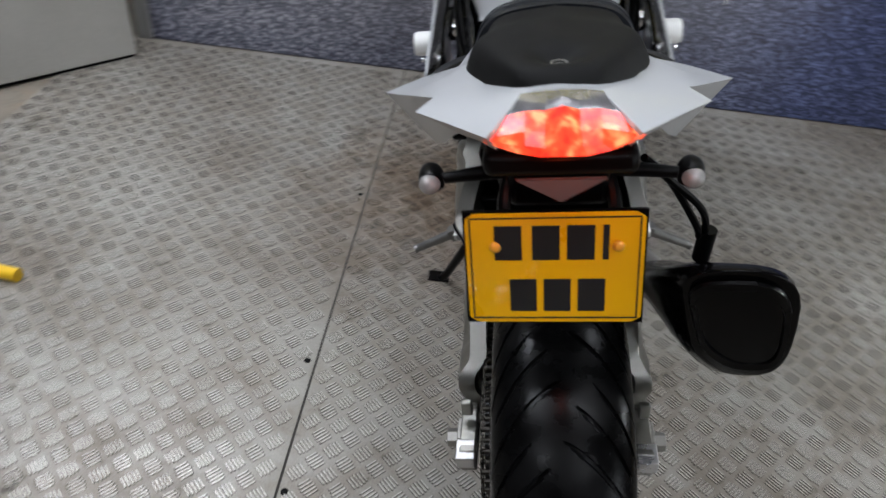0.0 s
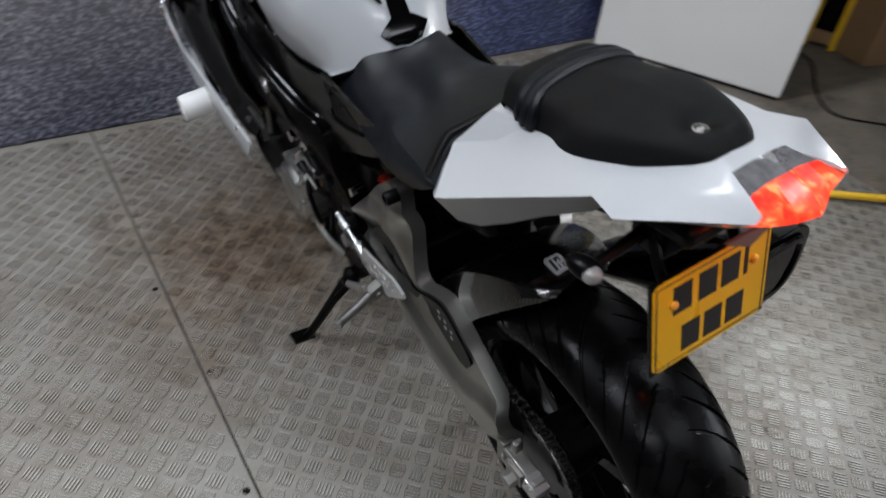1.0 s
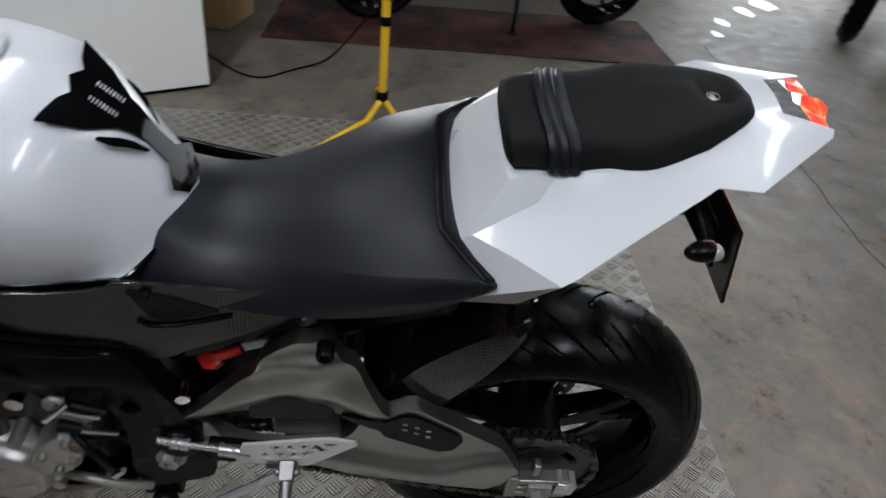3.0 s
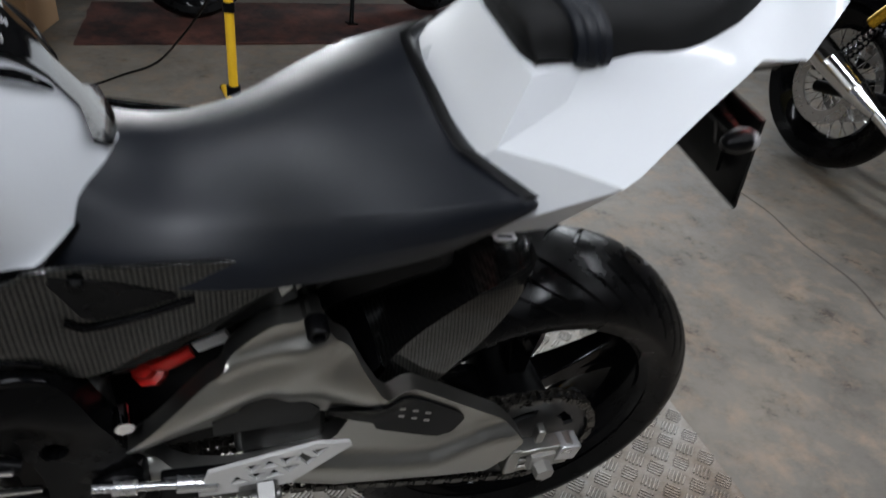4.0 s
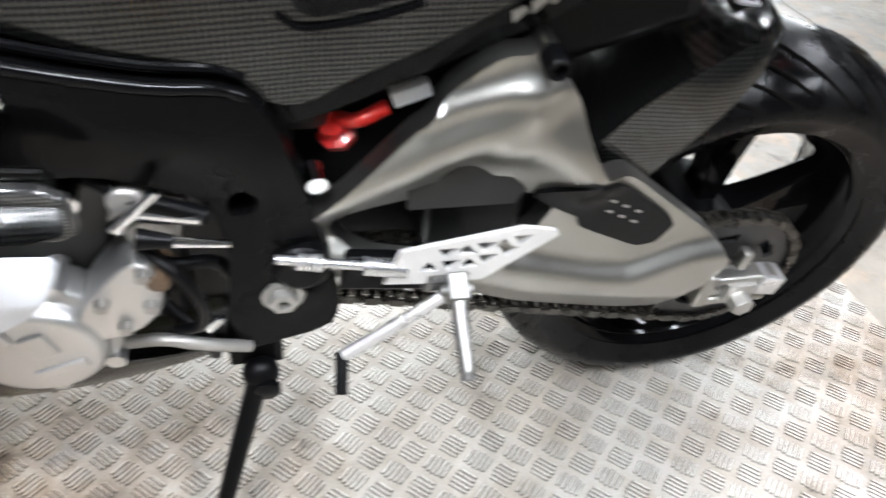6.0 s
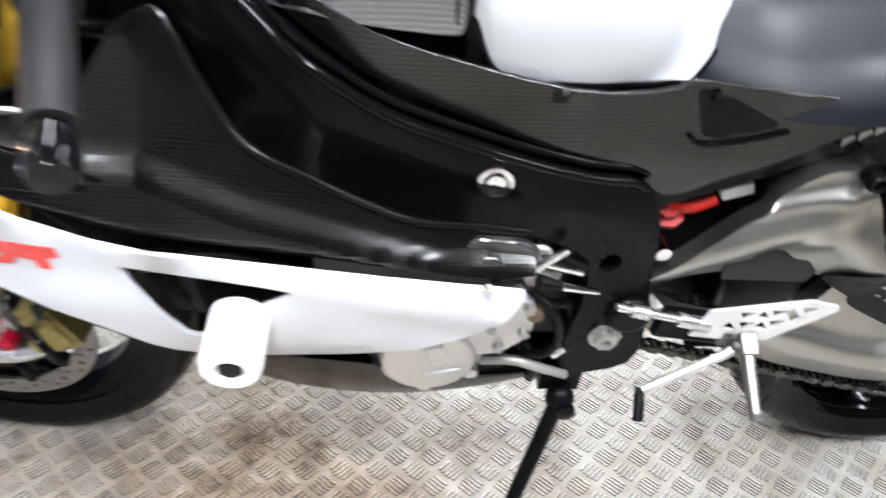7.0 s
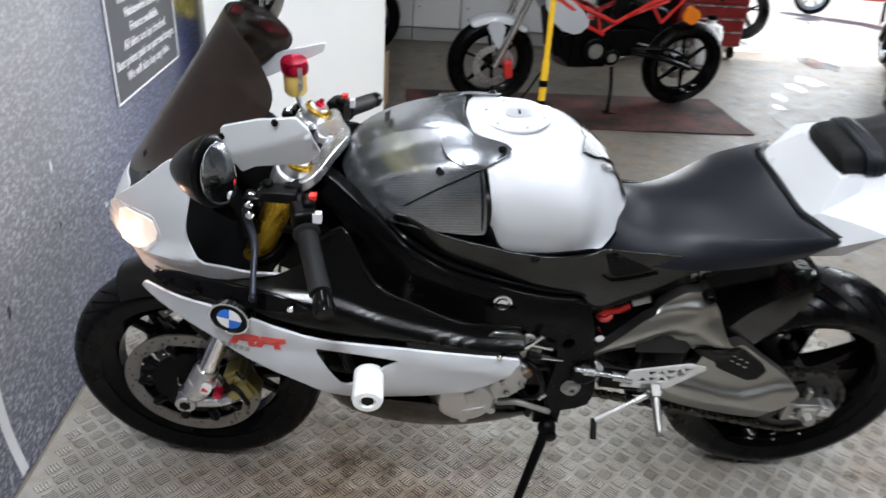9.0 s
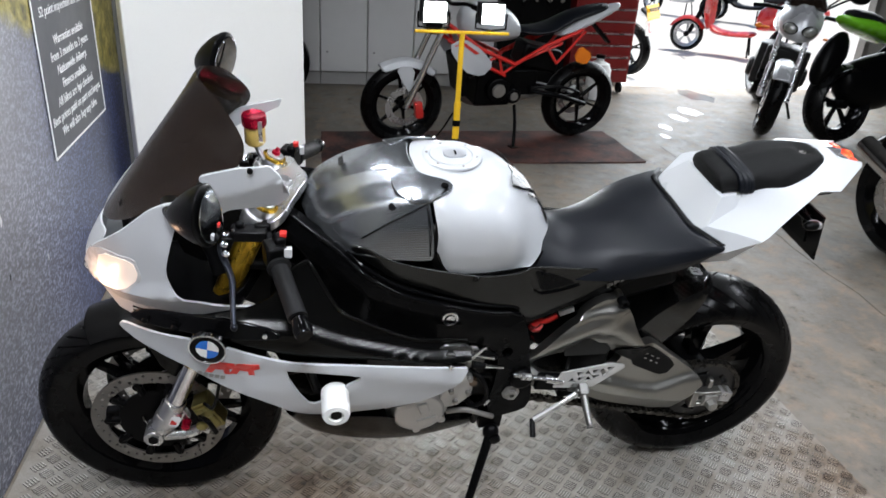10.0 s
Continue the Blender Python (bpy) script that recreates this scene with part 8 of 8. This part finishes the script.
def green_bike():
    m = thing("green_motorcycle", pose(3.28, -3.06, 0, 0, -8, 194), "lime green and black sports motorcycle parked in the shade", "motorcycle")
    simple_wheel(m, "rear_wheel", (0, 0, 0.31), 0.31, 0.18, 5, MATT, GLOSS)
    simple_wheel(m, "front_wheel", (0, 1.40, 0.30), 0.30, 0.12, 5, MATT, GLOSS, discs=(-0.06,))
    fork_pair(m, None, (1.40, 0.30), (1.17, 0.84), MATT, MATT, 0.10, 0.021)
    b = nb()
    box(b, (0, 0.80, 0.46), (0.34, 0.44, 0.40))
    part("engine", b, BROWNMUD, m, bevel=0.03)
    closed_body(m, "fuel_tank", [(1.05, 0.08, 0.74, 0.88), (0.92, 0.17, 0.70, 1.0), (0.72, 0.18, 0.68, 1.0), (0.54, 0.10, 0.72, 0.86)], BLACK, "black fuel tank")
    closed_body(m, "seat", [(0.58, 0.10, 0.76, 0.84), (0.36, 0.14, 0.78, 0.88), (0.24, 0.13, 0.86, 1.00), (0.06, 0.10, 0.92, 1.02), (-0.06, 0.05, 0.95, 1.02)], VINYL, "black seat")
    closed_body(m, "tail", [(0.46, 0.16, 0.72, 0.84), (0.22, 0.16, 0.80, 0.97), (0.04, 0.13, 0.84, 0.96), (-0.08, 0.08, 0.90, 0.98), (-0.13, 0.03, 0.94, 0.98)], GREENP, "lime green tail")
    for sx in (-1, 1):
        b = nb()
        panel(b, rounded([(1.36, 0.80), (1.20, 0.98), (1.0, 0.86), (0.62, 0.62), (0.62, 0.36), (0.90, 0.30), (1.16, 0.40)], 1), lambda u, v, d: Vector((sx * (0.24 - 0.25 * max(0, u - 1.0) - d), u, v)), 0.01, (), 0.06)
        part("side_fairing", b, GLOSS, m, "side fairing", bevel=0.004)
        b = nb()
        panel(b, rounded([(1.30, 0.78), (1.05, 0.76), (0.72, 0.58), (0.90, 0.52)], 1), lambda u, v, d: Vector((sx * (0.25 - 0.25 * max(0, u - 1.0) - d), u, v)), 0.006, (), 0.06)
        part("fairing_panel", b, GREENP, m, "lime green panel")
    # dark body added so the bright yard doesn't show through the wheel
    closed_body(m, "dark_filler", [(0.66, 0.13, 0.24, 0.74), (0.34, 0.14, 0.22, 0.70), (0.14, 0.12, 0.26, 0.66), (-0.04, 0.11, 0.34, 0.60)], MATT, "added dark body around the rear wheel")
    closed_body(m, "plate_hanger", [(0.02, 0.06, 0.62, 0.90), (-0.20, 0.08, 0.48, 0.84), (-0.32, 0.08, 0.42, 0.62)], MATT, "black plate hanger")
    plain_mesh(m, "nose", [[(0, 1.48, 0.70), (-0.09, 1.44, 0.72), (-0.17, 1.34, 0.74)], [(0, 1.52, 0.80), (-0.10, 1.46, 0.82), (-0.19, 1.30, 0.84)], [(0, 1.40, 0.96), (-0.10, 1.36, 0.95), (-0.17, 1.22, 0.94)]], GLOSS, "gloss black nose cowl", 2, 0.005)
    b = nb()
    tube(b, [(-0.12, 0.60, 0.28), (-0.2, 0.62, 0.15), (-0.26, 0.66, 0.04)], 0.012, 10)
    part("side_stand", b, MATT, m)


green_bike()


def retro_bike():
    m = thing("retro_motorcycle", pose(1.25, -1.89, 0, 0, 0, 92), "black retro motorcycle with wire wheels and chrome silencer", "motorcycle")
    simple_wheel(m, "rear_wheel", (0, 0, 0.325), 0.322, 0.14, 40, MATT, GLOSS, True, (0.075, -0.075))
    simple_wheel(m, "front_wheel", (0, 1.46, 0.325), 0.322, 0.11, 40, MATT, CHROME, True, (-0.06,))
    fork_pair(m, None, (1.46, 0.325), (1.20, 0.90), ALU, CHROME, 0.10, 0.021)
    b = nb()
    box(b, (0, 0.74, 0.46), (0.30, 0.36, 0.34))
    cyl(b, (-0.18, 0.66, 0.42), (0.18, 0.66, 0.42), 0.10, n=28)
    for k in range(8):
        box(b, (0, 0.86, 0.56 + 0.022 * k), (0.26, 0.16, 0.008))
    part("engine", b, BROWNMUD, m, bevel=0.01)
    closed_body(m, "fuel_tank", [(1.12, 0.07, 0.78, 0.92), (1.0, 0.15, 0.76, 1.0), (0.80, 0.16, 0.74, 0.98), (0.60, 0.10, 0.74, 0.86)], GLOSS, "gloss black fuel tank")
    closed_body(m, "seat", [(0.62, 0.12, 0.74, 0.82), (0.36, 0.15, 0.74, 0.83), (0.06, 0.14, 0.76, 0.86), (-0.16, 0.10, 0.78, 0.86)], VINYL, "black seat")
    plain_mesh(m, "rear_mudguard", [[(0, 0.36 * math.cos(radians(a)), 0.325 + 0.36 * math.sin(radians(a))), (-0.06, 0.355 * math.cos(radians(a)), 0.325 + 0.355 * math.sin(radians(a))), (-0.085, 0.32 * math.cos(radians(a)), 0.325 + 0.32 * math.sin(radians(a)))] for a in (60, 85, 110, 135, 160)], GLOSS, "black rear mudguard", 1, 0.004)
    for sx in (-1, 1):
        b = nb()
        tube(b, [(sx * 0.17, 0.80, 0.26), (sx * 0.20, 0.62, 0.265), (sx * 0.21, 0.50, 0.305), (sx * 0.212, 0.34, 0.366)], 0.022, 16)
        lathe(b, (sx * 0.212, 0.36, 0.358), (0, -1, 0.375), [(0.024, 0), (0.036, 0.07), (0.042, 0.11), (0.045, 0.112), (0.045, 0.12), (0.042, 0.122), (0.050, 0.26), (0.053, 0.262), (0.053, 0.27), (0.050, 0.272), (0.052, 0.50), (0.047, 0.56), (0.040, 0.565), (0.036, 0.55), (0.03, 0.48)], 32)
        part("silencer", b, CHROME, m, "chrome upswept silencer")
        b = nb()
        top, low = Vector((sx * 0.15, 0.28, 0.74)), Vector((sx * 0.15, 0.05, 0.40))
        cyl(b, low, top, 0.010, n=10)
        shock_ob = part("rear_shock", b, CHROME, m)
        b = nb()
        ax = (top - low).normalized()
        for k in range(11):
            lathe(b, low + ax * (0.06 + 0.022 * k), ax, [(0.022, -0.004), (0.027, 0), (0.022, 0.004), (0.018, 0), (0.022, -0.004)], 18)
        part("spring", b, GLOSS, shock_ob)
        b = nb()
        cyl(b, top + Vector((sx * 0.02, 0.0, 0.0)), top + Vector((sx * 0.03, -0.10, -0.13)), 0.022, n=18)
        part("shock_canister", b, GOLD, shock_ob, "gold shock reservoir")
        b = nb()
        tube(b, [(sx * 0.12, 0.52, 0.42), (sx * 0.12, 0.2, 0.36), (sx * 0.11, 0.0, 0.325)], 0.022, 10)
        part("swingarm", b, MATT, m)
        b = nb()
        tube(b, [(sx * 0.10, 1.14, 0.92), (sx * 0.26, 1.08, 1.06), (sx * 0.40, 0.96, 1.04)], 0.012, 10)
        part("handlebar", b, CHROME, m)
    for sx in (-1, 1):
        b = nb()
        box(b, (sx * 0.105, -0.03, 0.42), (0.04, 0.05, 0.09), Matrix.Rotation(radians(15), 4, 'X'))
        part("brake_caliper", b, BLACK, m, bevel=0.008)
    b = nb()
    ball(b, (0, 1.34, 0.90), (0.09, 0.09, 0.09))
    part("headlamp", b, CHROME, m)
    b = nb()
    tube(b, [(-0.12, 0.60, 0.28), (-0.2, 0.62, 0.15), (-0.26, 0.66, 0.0)], 0.012, 10)
    part("side_stand", b, MATT, m)


retro_bike()


def scooter(name, m, paint, label):
    s = thing(name, m, label, "scooter", "vehicles in the yard")
    simple_wheel(s, "rear_wheel", (0, 0, 0.22), 0.22, 0.11, 5, MATT, GLOSS)
    simple_wheel(s, "front_wheel", (0, 1.25, 0.22), 0.22, 0.10, 5, MATT, SILVERP)
    closed_body(s, "rear_body", [(-0.42, 0.05, 0.58, 0.70), (-0.25, 0.16, 0.46, 0.74), (0.05, 0.20, 0.38, 0.74), (0.32, 0.17, 0.34, 0.70), (0.42, 0.10, 0.36, 0.60)], paint)
    closed_body(s, "seat", [(-0.36, 0.08, 0.72, 0.78), (-0.1, 0.15, 0.72, 0.82), (0.2, 0.15, 0.71, 0.80), (0.38, 0.08, 0.68, 0.76)], VINYL, "black seat")
    closed_body(s, "floorboard", [(0.36, 0.15, 0.26, 0.36), (0.6, 0.18, 0.24, 0.31), (0.85, 0.18, 0.24, 0.32), (0.98, 0.14, 0.28, 0.42)], paint)
    plain_mesh(s, "leg_shield", [[(0, 1.0, 0.28), (-0.12, 0.98, 0.30), (-0.20, 0.93, 0.34)], [(0, 1.12, 0.55), (-0.12, 1.06, 0.56), (-0.24, 0.96, 0.58)], [(0, 1.06, 0.82), (-0.10, 1.02, 0.82), (-0.20, 0.95, 0.80)], [(0, 1.0, 0.98), (-0.06, 0.98, 0.98), (-0.10, 0.95, 0.96)]], paint, "", 2, 0.02)
    plain_mesh(s, "front_mudguard", [[(0, 1.25 + 0.26 * math.cos(radians(a)), 0.22 + 0.26 * math.sin(radians(a))), (-0.06, 1.25 + 0.25 * math.cos(radians(a)), 0.22 + 0.25 * math.sin(radians(a))), (-0.085, 1.25 + 0.21 * math.cos(radians(a)), 0.22 + 0.21 * math.sin(radians(a)))] for a in (20, 55, 90, 125, 160)], paint, "", 1, 0.004)
    b = nb()
    tube(b, [(0, 1.22, 0.24), (0, 1.06, 0.70), (0, 0.98, 1.0)], 0.03, 10)
    tube(b, [(-0.34, 0.86, 1.02), (0, 0.98, 1.02), (0.34, 0.86, 1.02)], 0.016, 10)
    part("steering_column", b, MATT, s)
    b = nb()
    ball(b, (0, 1.02, 1.02), (0.09, 0.08, 0.07))
    part("headlamp", b, CLEARLENS, s)
    b = nb()
    for sx in (-1, 1):
        tube(b, [(sx * 0.08, 0.45, 0.26), (sx * 0.14, 0.42, 0.015)], 0.012, 8, 0)
    part("centre_stand", b, MATT, s)
    return s


scooter("red_scooter", pose(6.90, -5.05, 0, 0, 0, -38), RED, "red scooter parked in the bright yard")
scooter("grey_scooter", pose(11.2, -6.4, 0, 0, 0, -60), SILVERP, "pale grey scooter far out in the yard")
scooter("dark_scooter", pose(10.4, -7.4, 0, 0, 0, -52), BLACK, "dark scooter far out in the yard")


def parked_rear():
    m = thing("learner_motorcycle", pose(5.85, -2.42, 0, 0, -6, -62), "dark motorcycle with learner plate standing outside the doorway", "motorcycle")
    simple_wheel(m, "rear_wheel", (0, 0, 0.29), 0.288, 0.12, 5, MATT, GLOSS)
    simple_wheel(m, "front_wheel", (0, 1.32, 0.29), 0.288, 0.10, 5, MATT, GLOSS)
    fork_pair(m, None, (1.32, 0.29), (1.10, 0.88), CHROME, CHROME)
    b = nb()
    box(b, (0, 0.70, 0.46), (0.24, 0.40, 0.36))
    part("engine", b, BROWNMUD, m, bevel=0.02)
    closed_body(m, "fuel_tank", [(1.02, 0.07, 0.78, 0.90), (0.86, 0.15, 0.72, 0.98), (0.58, 0.10, 0.72, 0.86)], GLOSS)
    closed_body(m, "seat", [(0.58, 0.10, 0.74, 0.82), (0.3, 0.13, 0.76, 0.84), (-0.15, 0.10, 0.84, 0.92)], VINYL)
    closed_body(m, "tail", [(0.2, 0.12, 0.70, 0.80), (-0.22, 0.06, 0.82, 0.90)], RED)
    b = nb()
    box(b, (0, -0.28, 0.70), (0.20, 0.006, 0.15), Matrix.Rotation(radians(-15), 4, 'X'))
    pl = part("number_plate", b, PLATEYEL, m, "yellow number plate")
    b = nb()
    for z in (0.73, 0.68):
        for k in range(4):
            box(b, (-0.06 + 0.04 * k, -0.286 + (0.70 - z) * 0.27, z), (0.028, 0.004, 0.035), Matrix.Rotation(radians(-15), 4, 'X'))
    part("print_bars", b, INK, pl)
    b = nb()
    box(b, (0, -0.26, 0.545), (0.15, 0.006, 0.15), Matrix.Rotation(radians(-8), 4, 'X'))
    lp = part("learner_plate", b, NYLON, m, "white learner plate with red letter")
    written("L", 0.15, Matrix.Translation((-0.0, -0.272, 0.49)) @ Matrix.Rotation(radians(82), 4, 'X'), RED, lp)
    b = nb()
    box(b, (0, -0.2, 0.68), (0.05, 0.14, 0.03), Matrix.Rotation(radians(35), 4, 'X'))
    part("plate_bracket", b, BLACK, m)


parked_rear()

# cupboards, tool chest and clutter along the east wall
for k in range(6):
    y0 = 1.74 - 0.42 * k
    cab = thing("wall_cupboard", pose(5.16, y0 - 0.21, 0), "tall white cupboard with a plain door on a grey plinth", "cupboard", "white cupboards")
    b = nb()
    box(b, (0.01, 0, 1.02), (0.24, 0.414, 1.80))
    part("body", b, BOARD, cab, bevel=0.003)
    b = nb()
    box(b, (-0.122, 0, 1.02), (0.018, 0.408, 1.79))
    dr = part("door", b, surface("grey_white_door", (0.62, 0.62, 0.61), 0.45, 0, 0.05, 2, 80) if k == 0 else bpy.data.materials["grey_white_door"], cab, bevel=0.003)
    b = nb()
    cyl(b, (-0.13, 0.15, 0.30), (-0.15, 0.15, 0.30), 0.008, n=10)
    part("knob", b, ALU, dr)
    b = nb()
    box(b, (0.02, 0, 0.06), (0.22, 0.414, 0.12))
    part("plinth", b, WALLP, cab)

chest = thing("tool_chest", pose(5.10, -1.70, 0), "red steel tool chest with many drawers on castors", "tool chest")
b = nb()
box(b, (0, 0, 0.62), (0.40, 0.60, 1.02))
part("body", b, surface("dark_red_enamel", (0.22, 0.012, 0.012), 0.35, 0, 0.1, 4, 200, coat=0.3), chest, bevel=0.006)
for k in range(9):
    b = nb()
    box(b, (-0.205, 0, 0.20 + 0.108 * k), (0.016, 0.56, 0.098))
    dw = part("drawer", b, bpy.data.materials["dark_red_enamel"], chest, bevel=0.003)
    b = nb()
    box(b, (-0.222, 0, 0.235 + 0.108 * k), (0.014, 0.54, 0.012))
    part("pull", b, ALU, dw)
for sx in (-1, 1):
    for sy in (-1, 1):
        b = nb()
        cyl(b, (sx * 0.15, sy * 0.25 - 0.015, 0.05), (sx * 0.15, sy * 0.25 + 0.015, 0.05), 0.05, n=20)
        part("castor", b, BLACK, chest)
bench = thing("black_tool_cabinet", pose(5.12, -1.02, 0), "low black tool cabinet with bright knobs", "cabinet")
b = nb()
box(b, (0, 0, 0.45), (0.40, 0.66, 0.90))
part("body", b, BLACK, bench, bevel=0.006)
for k in range(5):
    b = nb()
    cyl(b, (-0.20, -0.24 + 0.12 * k, 0.83), (-0.225, -0.24 + 0.12 * k, 0.83), 0.02, n=16)
    part("knob", b, CHROME, bench)
b = nb()
ball(b, (0, 0, 0.12), (0.12, 0.14, 0.12), None, 24, 16)
hel = thing("crash_helmet", pose(4.98, -0.96, 0.90), "green and black crash helmet on the cabinet", "helmet")
part("shell", b, GREENP, hel)
b = nb()
box(b, (-0.07, 0, 0.09), (0.11, 0.20, 0.07))
part("visor", b, GLOSS, hel, bevel=0.02)
b = nb()
for k in range(14):
    a = k * 2.4
    ball(b, (5.02 + 0.07 * math.cos(a) * (k % 3) / 2, -1.52 + 0.11 * math.sin(a) * (k % 4) / 3, 1.145 + 0.018 * (k % 3)), (0.055, 0.06, 0.035), Matrix.Rotation(a, 4, 'Z'), 12, 8)
tagged(part("cleaning_cloth", b, surface("pink_cloth", (0.55, 0.12, 0.16), 0.9, 0, 0.2, 30, 300, bump=0.5), None), "crumpled pink cloth on the red tool chest", "cloth")


def bottle(name, m, paint, label, r=0.09, h=0.32):
    t = thing(name, m, label, "bottle")
    b = nb()
    lathe(b, (0, 0, 0), (0, 0, 1), [(0, 0.0), (r * 0.95, 0.0), (r, 0.01), (r, h * 0.66), (r * 0.8, h * 0.8), (r * 0.32, h * 0.86), (r * 0.32, h * 0.93), (0, h * 0.93)], 24)
    part("body", b, paint, t)
    b = nb()
    lathe(b, (0, 0, h * 0.92), (0, 0, 1), [(0, 0), (r * 0.38, 0), (r * 0.38, h * 0.08), (0, h * 0.08)], 16)
    part("lid", b, BLACK, t)


bottle("plastic_canister", pose(4.70, -1.62, 0), NYLON, "white plastic canister on the floor", 0.11, 0.40)
bottle("plastic_canister", pose(4.66, -1.36, 0), surface("cloudy_plastic", (0.6, 0.62, 0.60), 0.4), "cloudy plastic canister on the floor", 0.07, 0.26)

# cardboard box, spare tyre and yellow trestle beside the white board
carton = thing("cardboard_box", pose(3.02, 1.30, 0, 0, 0, -12), "brown cardboard box standing on the floor", "box")
CARD = surface("brown_cardboard", (0.30, 0.18, 0.09), 0.8, 0, 0.12, 4, 60, bump=0.1)
b = nb()
box(b, (0, 0, 0.17), (0.34, 0.42, 0.34))
part("carton_body", b, CARD, carton, bevel=0.004)
for sx in (-1, 1):
    b = nb()
    box(b, (sx * 0.085, 0, 0.342), (0.168, 0.42, 0.004))
    part("flap", b, CARD, carton)
b = nb()
box(b, (-0.172, 0.05, 0.15), (0.003, 0.10, 0.16))
part("printed_label", b, surface("dark_blue_print", (0.02, 0.05, 0.10), 0.5), carton, "dark blue printed label")
b = nb()
lathe(b, (4.42, 1.30, 0.31), (1, 0.15, 0.12), [(0.20, -0.07), (0.25, -0.085), (0.29, -0.07), (0.305, 0), (0.29, 0.07), (0.25, 0.085), (0.20, 0.07), (0.20, -0.07)], 48)
tagged(part("spare_tyre", b, RUBBER), "black spare tyre leaning on the cupboards", "tyre")
tr = thing("yellow_rack", pose(2.800, 1.379, 0, 0, 0, -62.4), "black rack with yellow steel posts beside the cardboard box", "rack")
for sx in (-1, 1):
    b = nb()
    box(b, (sx * 0.064, 0, 0.55), (0.030, 0.030, 1.10))
    part("post", b, YELLOW, tr, "yellow steel post", bevel=0.003)
b = nb()
box(b, (0, 0.02, 0.57), (0.097, 0.006, 0.98))
part("back_panel", b, MATT, tr)
b = nb()
box(b, (0, 0.10, 0.05), (0.127, 0.20, 0.06))
part("base", b, CARD, tr, "brown board base")

# small yellow tool by the platform's edge
b = nb()
cyl(b, (-1.36, 0.50, 0.018), (-1.26, 0.49, 0.018), 0.017, n=16)
cyl(b, (-1.44, 0.51, 0.018), (-1.36, 0.50, 0.018), 0.010, n=12)
tagged(part("yellow_handle_tool", b, YELLOW), "small yellow handled tool lying on the chequer plate", "tool")

# puddles of light-coloured water by the doorway
rng = random.Random(7)
WET = surface("wet_film", (0.20, 0.19, 0.18), 0.06, 0, 0.1, 3, 40)
for x, y, r in ((4.25, -2.35, 0.16), (4.9, -2.75, 0.24), (3.72, -1.85, 0.09), (3.45, -1.72, 0.06), (4.02, -2.12, 0.11)):
    b = nb()
    ol = [(r * (1 + 0.5 * noise.noise(Vector((x * 3 + math.cos(a) * 1.3, y * 3 + math.sin(a) * 1.3, 0)))) * math.cos(a), 0.6 * r * (1 + 0.5 * noise.noise(Vector((x * 3 + math.cos(a) * 1.3, y * 3 + math.sin(a) * 1.3, 5)))) * math.sin(a)) for a in [2 * math.pi * k / 40 for k in range(40)]]
    panel(b, ol, lambda u, v, d: Vector((x + u, y + v, -0.0045 + 0.0015 - d)), 0.0014, (), 0.06)
    tagged(part("puddle", b, WET), "shallow puddle on the concrete", "puddle", "puddles by the doorway")

# ---- the tread lugs beside the motorcycle, one by one ----
LUG = []
for turn in (0, 1):
    verts, faces = [], []
    ca = math.cos(radians(45))
    for k in range(5):
        off, ln, s = (k - 2) * 0.0073, 0.0168 - 0.0014 * abs(k - 2), len(verts)
        for hl, hw, z in ((ln, 0.0022, 0.0), (ln * 0.86, 0.0012, 0.0022)):
            for a, c in ((-1, -1), (1, -1), (1, 1), (-1, 1)):
                u, v = (a * hl, off + c * hw) if turn else (off + c * hw, a * hl)
                verts.append(((u - v) * ca, (u + v) * ca, z))
        faces += [(s + 4, s + 5, s + 6, s + 7)] + [(s + q, s + (q + 1) % 4, s + 4 + (q + 1) % 4, s + 4 + q) for q in range(4)]
    me = bpy.data.meshes.new("tread_lug")
    me.from_pydata(verts, [], faces)
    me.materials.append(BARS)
    me.materials.append(BAR_SIDES)
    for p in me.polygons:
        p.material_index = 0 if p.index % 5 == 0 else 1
    LUG.append(me)
for sheet, cx, cy, turn in NEAR_LUGS:
    ob = new("tread_lug", LUG[turn])
    ob.parent = sheet
    ob.matrix_world = pose(cx, cy, 0)
